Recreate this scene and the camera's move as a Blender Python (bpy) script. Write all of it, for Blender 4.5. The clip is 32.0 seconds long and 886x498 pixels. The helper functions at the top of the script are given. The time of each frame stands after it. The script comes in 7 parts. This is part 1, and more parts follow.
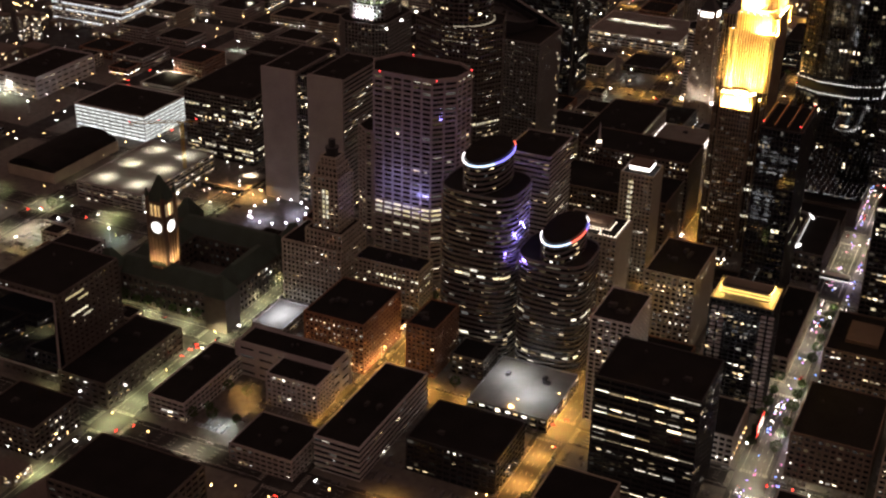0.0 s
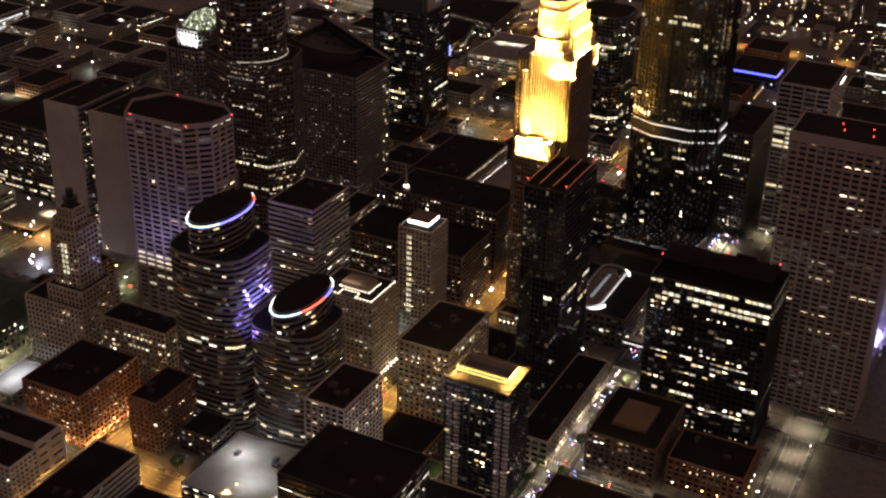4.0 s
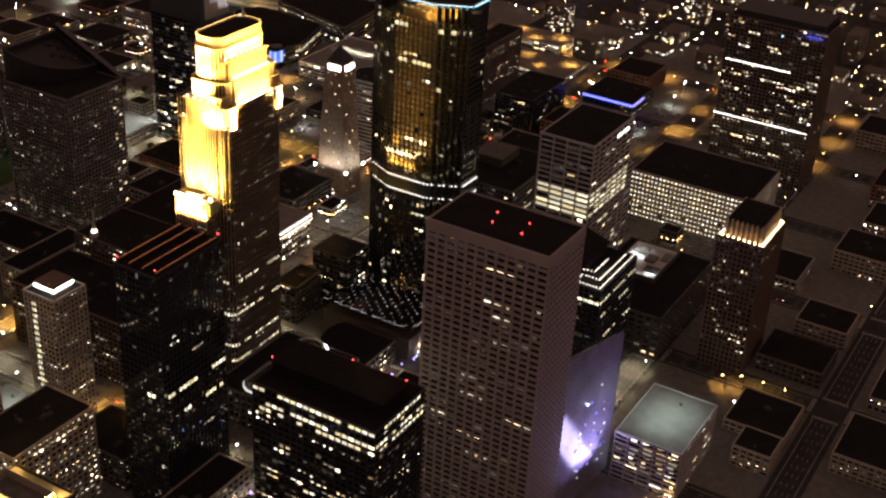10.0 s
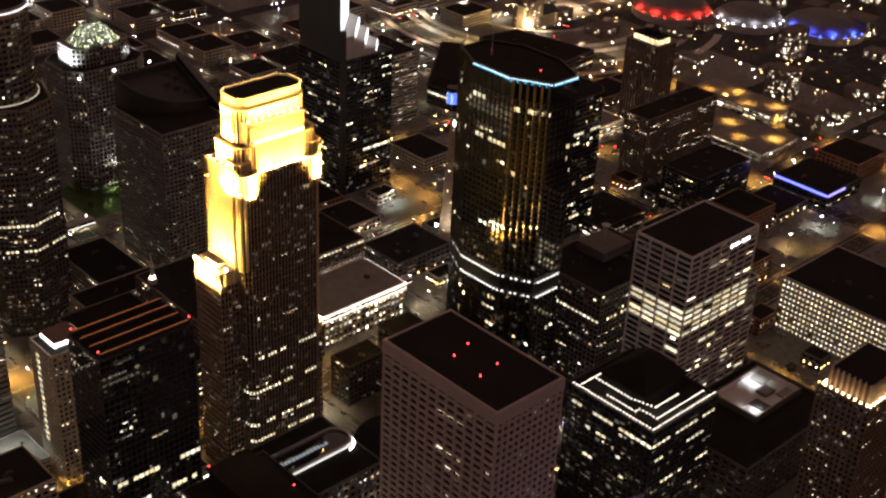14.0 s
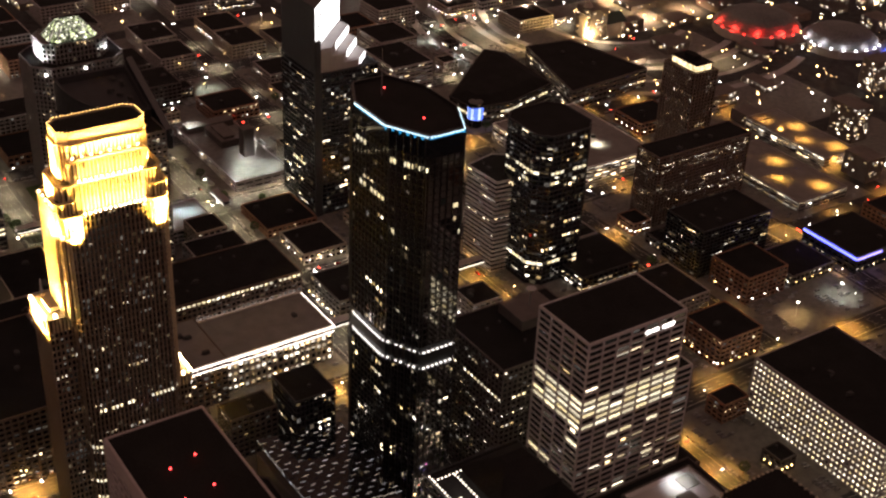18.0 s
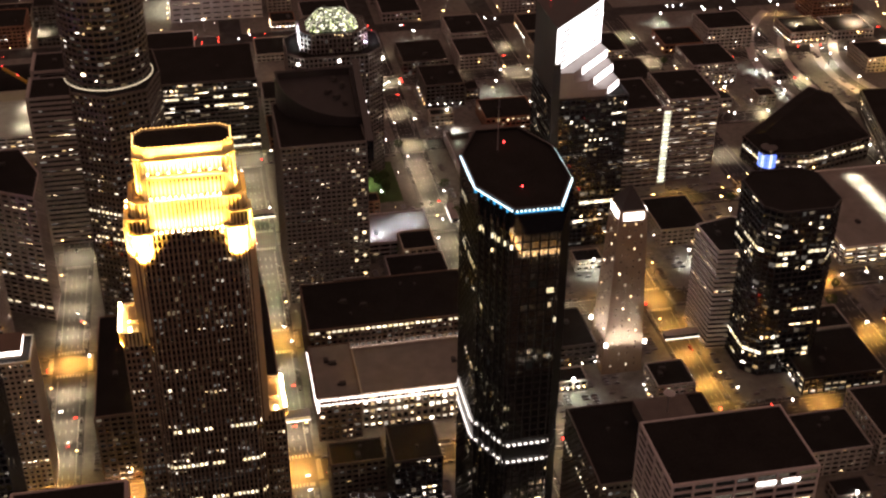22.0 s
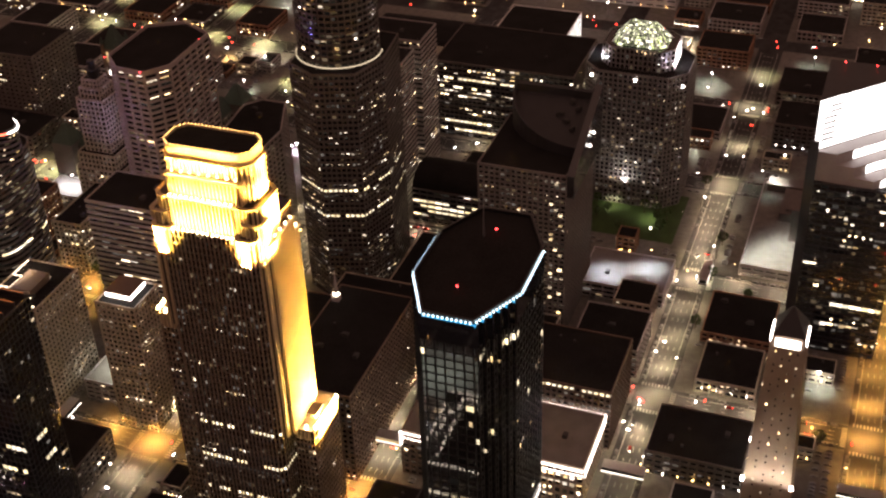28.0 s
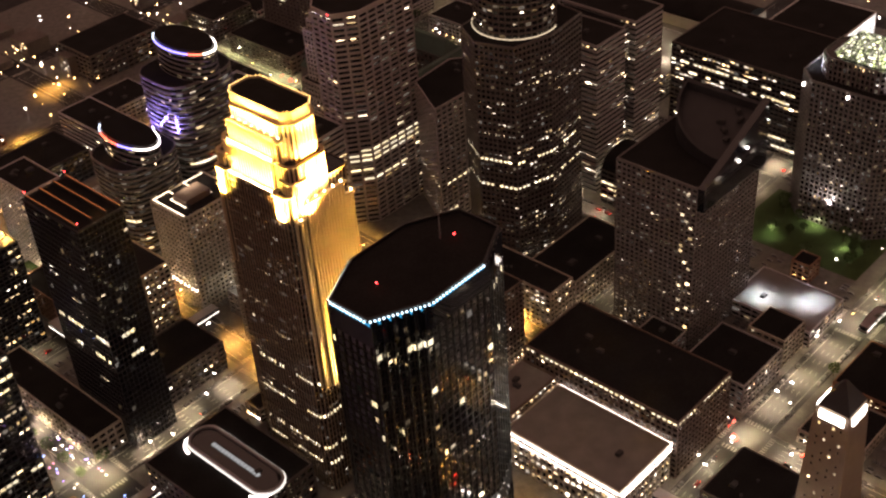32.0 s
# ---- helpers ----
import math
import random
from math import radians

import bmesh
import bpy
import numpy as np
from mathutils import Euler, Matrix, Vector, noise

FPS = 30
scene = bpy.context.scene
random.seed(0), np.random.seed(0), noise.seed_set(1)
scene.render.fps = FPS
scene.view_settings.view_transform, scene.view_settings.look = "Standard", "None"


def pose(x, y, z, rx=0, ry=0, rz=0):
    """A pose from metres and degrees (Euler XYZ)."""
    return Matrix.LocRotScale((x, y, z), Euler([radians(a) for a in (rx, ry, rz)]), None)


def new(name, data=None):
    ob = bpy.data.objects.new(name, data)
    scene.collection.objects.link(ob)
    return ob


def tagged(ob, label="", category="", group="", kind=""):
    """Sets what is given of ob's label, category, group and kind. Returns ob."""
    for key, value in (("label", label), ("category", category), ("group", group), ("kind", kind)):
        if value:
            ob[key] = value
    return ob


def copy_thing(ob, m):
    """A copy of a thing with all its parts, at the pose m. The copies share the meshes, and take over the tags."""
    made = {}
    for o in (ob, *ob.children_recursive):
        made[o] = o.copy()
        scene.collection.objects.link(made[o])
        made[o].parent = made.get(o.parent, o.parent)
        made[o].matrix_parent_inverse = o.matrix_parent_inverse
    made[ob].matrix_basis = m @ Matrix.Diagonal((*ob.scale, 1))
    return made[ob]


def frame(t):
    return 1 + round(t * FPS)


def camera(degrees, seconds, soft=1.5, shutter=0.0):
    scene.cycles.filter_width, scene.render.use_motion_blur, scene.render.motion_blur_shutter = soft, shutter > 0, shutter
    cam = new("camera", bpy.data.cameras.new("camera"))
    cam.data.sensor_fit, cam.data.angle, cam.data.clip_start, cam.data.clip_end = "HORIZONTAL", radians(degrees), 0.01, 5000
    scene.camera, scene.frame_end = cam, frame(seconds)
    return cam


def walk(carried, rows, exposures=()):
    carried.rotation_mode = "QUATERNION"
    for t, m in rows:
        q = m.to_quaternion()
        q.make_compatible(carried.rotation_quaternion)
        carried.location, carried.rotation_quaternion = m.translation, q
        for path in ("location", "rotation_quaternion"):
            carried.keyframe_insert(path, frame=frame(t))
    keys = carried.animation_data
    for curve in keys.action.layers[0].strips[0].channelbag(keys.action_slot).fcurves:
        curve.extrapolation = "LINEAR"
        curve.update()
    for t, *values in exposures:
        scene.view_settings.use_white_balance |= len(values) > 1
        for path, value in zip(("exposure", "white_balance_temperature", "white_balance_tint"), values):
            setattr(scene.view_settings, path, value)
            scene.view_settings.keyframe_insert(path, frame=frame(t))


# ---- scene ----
# The camera, flown past the towers. Rows: seconds, place in plan metres, heading, pitch, bank in degrees.
S = 0.73  # scale of the town plan
PATH = [
    (0, -217.8, 1047.5, 480.8, -155.32, -26.77, 1.23),
    (1, -252.3, 1006.4, 482.7, -154.91, -26.46, 1.24),
    (2, -285.8, 964.3, 484.5, -154.39, -26.48, 1.24),
    (3, -317.9, 922.6, 486.7, -154.01, -26.68, 1.30),
    (3.5, -333.7, 901.8, 487.8, -153.85, -26.84, 1.30),
    (5.5, -392.6, 818.2, 493.1, -153.59, -27.50, 2.12),
    (6, -406.5, 796.4, 493.3, -153.48, -27.65, 2.20),
    (7, -433.8, 752.2, 493.4, -153.20, -27.87, 2.81),
    (8, -459.4, 707.8, 494.5, -152.63, -28.10, 3.10),
    (9, -482.4, 662.9, 496.1, -151.72, -28.43, 3.19),
    (10, -503.2, 617.0, 497.7, -150.60, -28.73, 3.26),
    (11, -520.9, 570.2, 499.5, -148.47, -28.92, 3.29),
    (12, -537.1, 523.1, 500.6, -144.16, -28.61, 3.13),
    (13, -551.3, 475.8, 502.1, -140.40, -28.52, 3.13),
    (14, -564.4, 426.9, 503.9, -134.25, -28.97, 2.78),
    (14.5, -570.4, 402.2, 504.8, -131.88, -29.22, 2.43),
    (16.5, -587.7, 302.4, 508.1, -126.87, -29.96, 2.30),
    (17, -589.9, 277.7, 508.9, -126.16, -30.15, 2.39),
    (18, -592.9, 228.7, 510.4, -124.67, -30.55, 2.68),
    (19, -592.6, 179.9, 511.1, -120.89, -31.00, 2.46),
    (20, -587.1, 131.2, 510.9, -113.99, -31.52, 1.69),
    (21, -580.4, 82.5, 510.9, -106.86, -31.87, 0.79),
    (22, -571.3, 34.2, 511.5, -101.51, -32.11, 0.38),
    (23, -559.9, -12.8, 513.3, -96.29, -32.41, -0.15),
    (24, -546.7, -59.3, 515.1, -90.62, -32.82, -0.72),
    (25, -531.8, -104.7, 517.0, -85.11, -33.33, -1.12),
    (25.5, -523.7, -127.3, 517.9, -82.38, -33.51, -1.27),
    (27.5, -481.9, -214.0, 521.9, -71.56, -33.97, -1.99),
    (28, -470.4, -234.7, 522.7, -68.85, -34.10, -2.20),
    (29, -446.0, -275.6, 524.1, -62.63, -34.36, -2.86),
    (30, -418.5, -315.4, 526.1, -56.03, -34.75, -3.60),
    (31, -388.8, -353.7, 528.9, -50.56, -35.38, -4.08),
    (32, -357.5, -390.2, 531.8, -45.08, -35.77, -4.54),
]
cam = camera(38.01, 32.0, soft=2.35)
walk(cam, [(t, pose(x * S, y * S, z * S, 90 + pitch, 0, yaw) @ pose(0, 0, 0, 0, 0, bank)) for t, x, y, z, yaw, pitch, bank in PATH],
     exposures=[(0.0, 0.22, 6500, 14), (6.0, 0.36, 6550, 14), (14.0, 0.56, 6650, 14), (19.0, 0.8, 6900, 17), (25.0, 1.12, 7200, 20), (32.0, 1.06, 7200, 20)])

# ---- night sky and city glow ----
world = bpy.data.worlds.new("night")
scene.world = world
world.use_nodes = True
world.node_tree.nodes["Background"].inputs[0].default_value = (1.0, 0.58, 0.45, 1)
world.node_tree.nodes["Background"].inputs[1].default_value = 0.135


# ---- materials ----
def material(name, base, rough=0.8, metal=0.0, var=0.25, scale=0.25, bump=0.0, tint=None):
    """A surface with stains at a large and grain at a small scale."""
    m = bpy.data.materials.new(name)
    m.use_nodes = True
    nt = m.node_tree
    bsdf = nt.nodes["Principled BSDF"]
    bsdf.inputs["Roughness"].default_value, bsdf.inputs["Metallic"].default_value = rough, metal
    co = nt.nodes.new("ShaderNodeTexCoord")
    big, small = nt.nodes.new("ShaderNodeTexNoise"), nt.nodes.new("ShaderNodeTexNoise")
    big.inputs["Scale"].default_value, small.inputs["Scale"].default_value = scale * 0.3, scale * 6
    big.inputs["Detail"].default_value = 4
    nt.links.new(co.outputs["Object"], big.inputs["Vector"])
    nt.links.new(co.outputs["Object"], small.inputs["Vector"])
    add = nt.nodes.new("ShaderNodeMath")
    add.operation = "ADD"
    nt.links.new(big.outputs[0], add.inputs[0])
    nt.links.new(small.outputs[0], add.inputs[1])
    ramp = nt.nodes.new("ShaderNodeMapRange")
    ramp.inputs["From Min"].default_value, ramp.inputs["From Max"].default_value = 0.6, 1.4
    ramp.inputs["To Min"].default_value, ramp.inputs["To Max"].default_value = 0, 1
    nt.links.new(add.outputs[0], ramp.inputs[0])
    mix = nt.nodes.new("ShaderNodeMix")
    mix.data_type = "RGBA"
    other = tint or base
    mix.inputs["A"].default_value = (*[c * (1 - var) for c in base], 1)
    mix.inputs["B"].default_value = (*[min(1, c * (1 + var)) for c in other], 1)
    nt.links.new(ramp.outputs[0], mix.inputs["Factor"])
    nt.links.new(mix.outputs["Result"], bsdf.inputs["Base Color"])
    if bump:
        b = nt.nodes.new("ShaderNodeBump")
        b.inputs["Strength"].default_value = bump
        nt.links.new(small.outputs[0], b.inputs["Height"])
        nt.links.new(b.outputs[0], bsdf.inputs["Normal"])
    return m


def window_light(name, dim, bright, warm, cool, island=False, cell=1.6):
    """A room seen lit behind its pane: colour and brightness differ from room to room, with furniture and blinds in its way."""
    m = bpy.data.materials.new(name)
    m.use_nodes = True
    nt = m.node_tree
    nt.nodes.clear()
    out, em = nt.nodes.new("ShaderNodeOutputMaterial"), nt.nodes.new("ShaderNodeEmission")
    nt.links.new(em.outputs[0], out.inputs[0])
    if island:
        rnd = nt.nodes.new("ShaderNodeNewGeometry").outputs["Random Per Island"]
    else:
        rnd = nt.nodes.new("ShaderNodeObjectInfo").outputs["Random"]
    mix = nt.nodes.new("ShaderNodeMix")
    mix.data_type = "RGBA"
    mix.inputs["A"].default_value, mix.inputs["B"].default_value = (*warm, 1), (*cool, 1)
    nt.links.new(rnd, mix.inputs["Factor"])
    nt.links.new(mix.outputs["Result"], em.inputs[0])
    frac = nt.nodes.new("ShaderNodeMath")
    frac.operation = "FRACT"
    mul = nt.nodes.new("ShaderNodeMath")
    mul.operation = "MULTIPLY"
    mul.inputs[1].default_value = 17.3
    nt.links.new(rnd, mul.inputs[0])
    nt.links.new(mul.outputs[0], frac.inputs[0])
    power = nt.nodes.new("ShaderNodeMath")
    power.operation = "POWER"
    power.inputs[1].default_value = 3.0
    nt.links.new(frac.outputs[0], power.inputs[0])
    rng_ = nt.nodes.new("ShaderNodeMapRange")
    rng_.inputs["To Min"].default_value, rng_.inputs["To Max"].default_value = dim, bright
    nt.links.new(power.outputs[0], rng_.inputs[0])
    co, noi = nt.nodes.new("ShaderNodeTexCoord"), nt.nodes.new("ShaderNodeTexNoise")
    noi.inputs["Scale"].default_value = cell
    nt.links.new(co.outputs["Object"], noi.inputs["Vector"])
    room = nt.nodes.new("ShaderNodeMapRange")
    room.inputs["From Min"].default_value, room.inputs["From Max"].default_value = 0.35, 0.65
    room.inputs["To Min"].default_value, room.inputs["To Max"].default_value = 0.35, 1.25
    nt.links.new(noi.outputs[0], room.inputs[0])
    last = nt.nodes.new("ShaderNodeMath")
    last.operation = "MULTIPLY"
    nt.links.new(rng_.outputs[0], last.inputs[0])
    nt.links.new(room.outputs[0], last.inputs[1])
    nt.links.new(last.outputs[0], em.inputs[1])
    return m


def coated(m, ior):
    """Mirror-coated panes: more of the city shows in them."""
    m.node_tree.nodes["Principled BSDF"].inputs["IOR"].default_value = ior
    return m


def glow(name, colour, strength):
    m = bpy.data.materials.new(name)
    m.use_nodes = True
    nt = m.node_tree
    nt.nodes.clear()
    out, em = nt.nodes.new("ShaderNodeOutputMaterial"), nt.nodes.new("ShaderNodeEmission")
    em.inputs[0].default_value, em.inputs[1].default_value = (*colour, 1), strength
    nt.links.new(em.outputs[0], out.inputs[0])
    return m


ASPHALT = material("asphalt", (0.05, 0.05, 0.052), 0.85, var=0.6, scale=0.5, bump=0.1)
PAVING = material("paving", (0.15, 0.145, 0.135), 0.85, var=0.45, scale=0.9)
PAINT = material("road_paint", (0.4, 0.4, 0.38), 0.6, var=0.35, scale=1.5)
ROOFING = material("roofing", (0.016, 0.0155, 0.016), 0.9, var=0.45, scale=0.25, bump=0.1)
GRAVEL = material("gravel_roof", (0.2, 0.19, 0.18), 0.95, var=0.3, scale=0.5)
CONCRETE = material("concrete", (0.36, 0.34, 0.34), 0.85, var=0.18, scale=0.3, bump=0.05)
PALE = material("pale_concrete", (0.5, 0.48, 0.5), 0.8, var=0.12, scale=0.3)
LIME = material("limestone", (0.42, 0.38, 0.32), 0.85, var=0.2, scale=0.5, bump=0.05)
GRANITE = material("granite", (0.1, 0.085, 0.08), 0.6, var=0.3, scale=0.8)
BROWN = material("brown_stone", (0.14, 0.1, 0.08), 0.7, var=0.25, scale=0.5)
GREY = material("grey_stone", (0.17, 0.16, 0.16), 0.8, var=0.2, scale=0.5)
TAN = material("tan_stone", (0.28, 0.22, 0.17), 0.85, var=0.2, scale=0.5, bump=0.05)
BRICK = material("brick", (0.26, 0.14, 0.09), 0.9, var=0.3, scale=0.8, bump=0.08)
DARK = material("dark_metal", (0.025, 0.025, 0.03), 0.5, 0.0, var=0.3, scale=0.5)
STEEL = material("steel", (0.4, 0.4, 0.42), 0.4, 0.8, var=0.15, scale=0.5)
GLASS = material("dark_glass", (0.012, 0.014, 0.018), 0.07, var=0.3, scale=0.2)
BLUEGLASS = material("blue_black_glass", (0.01, 0.013, 0.02), 0.04, var=0.3, scale=0.15)
COPPER = material("green_copper", (0.05, 0.08, 0.066), 0.8, var=0.3, scale=0.4)
GRASS = material("lawn", (0.04, 0.075, 0.02), 0.95, var=0.4, scale=0.5, bump=0.2)
LEAF = material("leaves", (0.05, 0.09, 0.03), 0.8, var=0.4, scale=1.5)
BARK = material("bark", (0.12, 0.09, 0.06), 0.95, var=0.3, scale=2, bump=0.2)
WHITE = material("white_paint", (0.78, 0.78, 0.78), 0.6, var=0.08, scale=0.4)
coated(BLUEGLASS, 1.9)
UNITMETAL = material("weathered_metal", (0.07, 0.07, 0.072), 0.75, var=0.35, scale=0.6)
for dull in (ROOFING, ASPHALT, UNITMETAL):
    dull.node_tree.nodes["Principled BSDF"].inputs["Specular IOR Level"].default_value = 0.12
LIT = window_light("lit_room", 0.35, 4.2, (1.0, 0.7, 0.3), (1.0, 0.93, 0.75))
LIT_FAR = window_light("lit_rooms", 0.3, 4.6, (1.0, 0.68, 0.28), (1.0, 0.97, 0.85), island=True)
LIT_ROW = window_light("lit_floor", 0.6, 1.7, (1.0, 0.82, 0.42), (1.0, 0.95, 0.72))
LIT_ROWS = window_light("lit_floors", 0.8, 2.4, (1.0, 0.82, 0.42), (1.0, 0.95, 0.75), island=True)
LIT_COOL = window_light("lit_office", 0.4, 3.6, (0.95, 1.0, 0.85), (0.8, 0.9, 1.0))
LIT_WARM = window_light("lit_flat", 0.4, 3.4, (1.0, 0.6, 0.2), (1.0, 0.8, 0.5))
LIT_BRIGHT = window_light("lit_deck", 1.2, 2.6, (0.95, 1.0, 0.92), (0.9, 0.97, 1.0))
DIM = window_light("dim_room", 0.004, 0.11, (1.0, 0.7, 0.34), (0.95, 0.95, 0.9), island=True)
DIM.cycles.emission_sampling = "NONE"
LIT_DASH = window_light("lit_ceiling_row", 2.2, 5.5, (0.95, 0.97, 1.0), (1.0, 1.0, 0.95))
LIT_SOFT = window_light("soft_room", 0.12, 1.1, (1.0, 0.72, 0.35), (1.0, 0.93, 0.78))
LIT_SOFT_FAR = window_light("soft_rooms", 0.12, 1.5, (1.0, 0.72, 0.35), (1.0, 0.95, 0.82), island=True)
MULLION = material("black_mullion", (0.008, 0.008, 0.01), 0.35, 0.0, var=0.2)
LAMP_WHITE = glow("lamp_white", (1.0, 0.96, 0.88), 9)
LAMP_AMBER = glow("lamp_amber", (1.0, 0.62, 0.22), 9)
RED = glow("red_beacon", (1.0, 0.05, 0.05), 5)
LED_BLUE = glow("blue_strip", (0.25, 0.62, 1.0), 3.0)
LED_WHITE = glow("white_strip", (1.0, 0.97, 0.92), 3.2)
LED_GOLD = glow("gold_strip", (1.0, 0.66, 0.16), 3.0)
LED_PURPLE = glow("violet_strip", (0.22, 0.2, 1.0), 2.5)
LED_RED = glow("red_strip", (1.0, 0.14, 0.08), 2.5)


# ---- helpers for shapes: plan metres in, scaled meshes out ----
def mesh(name, verts, faces, mat):
    me = bpy.data.meshes.new(name)
    me.from_pydata([(x * S, y * S, z * S) for x, y, z in verts], [], faces)
    me.materials.append(mat)
    return me


def thing(name, label, category, x, y, z=0.0, group="", kind="", turn=0.0):
    ob = new(name)
    ob.location = (x * S, y * S, z * S)
    ob.rotation_euler = (0, 0, radians(turn))
    ob.empty_display_size = 1
    return tagged(ob, label, category, group, kind)


def part(name, me, parent=None, at=(0, 0, 0), label="", turn=0.0, kind=""):
    ob = new(name, me)
    ob.parent = parent
    ob.location = (at[0] * S, at[1] * S, at[2] * S)
    ob.rotation_euler = (0, 0, turn)
    return tagged(ob, label, kind=kind)


def area2(poly):
    return sum(a[0] * b[1] - b[0] * a[1] for a, b in zip(poly, poly[1:] + poly[:1]))


def grown(poly, d):
    """The polygon with its edges moved out by d."""
    out, n = [], len(poly)
    for i in range(n):
        p, a, b = poly[i], poly[i - 1], poly[(i + 1) % n]
        u, v = Vector((p[0] - a[0], p[1] - a[1])).normalized(), Vector((b[0] - p[0], b[1] - p[1])).normalized()
        m, k = Vector((u.y, -u.x)), Vector((v.y, -v.x))
        s = (m + k) / max(0.2, 1 + m.dot(k))
        out.append((p[0] + s.x * d, p[1] + s.y * d))
    return out


def prism(poly, z0, z1, top=None):
    """A solid on a polygon; top: its upper outline where it tapers."""
    n, top = len(poly), top or poly
    v = [(x, y, z0) for x, y in poly] + [(x, y, z1) for x, y in top]
    f = [(i, (i + 1) % n, n + (i + 1) % n, n + i) for i in range(n)]
    return v, f + [tuple(range(n, 2 * n)), tuple(range(n - 1, -1, -1))]


def ring(poly, d, z0, z1, inner=0.0):
    n, o, i_ = len(poly), grown(poly, d), grown(poly, inner) if inner else poly
    v = [(x, y, z0) for x, y in o] + [(x, y, z1) for x, y in o] + [(x, y, z0) for x, y in i_] + [(x, y, z1) for x, y in i_]
    f = []
    for a in range(n):
        b = (a + 1) % n
        f += [(a, b, n + b, n + a), (n + a, n + b, 3 * n + b, 3 * n + a), (2 * n + b, 2 * n + a, 3 * n + a, 3 * n + b), (b, a, 2 * n + a, 2 * n + b)]
    return v, f


def box(x0, x1, y0, y1, z0, z1):
    return prism([(x0, y0), (x1, y0), (x1, y1), (x0, y1)], z0, z1)


def merged(*solids):
    v, f = [], []
    for sv, sf in solids:
        f += [tuple(i + len(v) for i in face) for face in sf]
        v += sv
    return v, f


def rect(x0, x1, y0, y1):
    return [(x0, y0), (x1, y0), (x1, y1), (x0, y1)]


def chamfered(x0, x1, y0, y1, c):
    return [(x0 + c, y0), (x1 - c, y0), (x1, y0 + c), (x1, y1 - c), (x1 - c, y1), (x0 + c, y1), (x0, y1 - c), (x0, y0 + c)]


def disc(cx, cy, r, n=32, ry=None):
    return [(cx + r * math.cos(2 * math.pi * i / n), cy + (ry or r) * math.sin(2 * math.pi * i / n)) for i in range(n)]


def pane(w, h, t=0.06):
    return box(-w / 2, w / 2, -t, 0, 0, h)


UNITS = {}


def roof_units(root, poly, z, rng, count):
    """Small plant on a roof: boxes with a grille on top, and vents."""
    xs, ys = [p[0] for p in poly], [p[1] for p in poly]
    if "unit" not in UNITS:
        UNITS["unit"] = mesh("rooftop_unit", *merged(box(-2, 2, -1.4, 1.4, 0, 1.9), box(-1.5, 1.5, -1, 1, 1.9, 2.2), box(2, 3.2, -0.5, 0.5, 0, 1)), UNITMETAL)
        UNITS["vent"] = mesh("roof_vent", *merged(prism(disc(0, 0, 0.6, 10), 0, 1.3), prism(disc(0, 0, 0.95, 10), 1.3, 1.7)), UNITMETAL)
    for _ in range(count):
        fx, fy = rng.uniform(0.2, 0.8), rng.uniform(0.2, 0.8)
        kind = rng.choice(("unit", "unit", "vent"))
        part("rooftop_unit" if kind == "unit" else "roof_vent", UNITS[kind], root,
             (min(xs) + fx * (max(xs) - min(xs)), min(ys) + fy * (max(ys) - min(ys)), z), turn=rng.choice((0, math.pi / 2)))


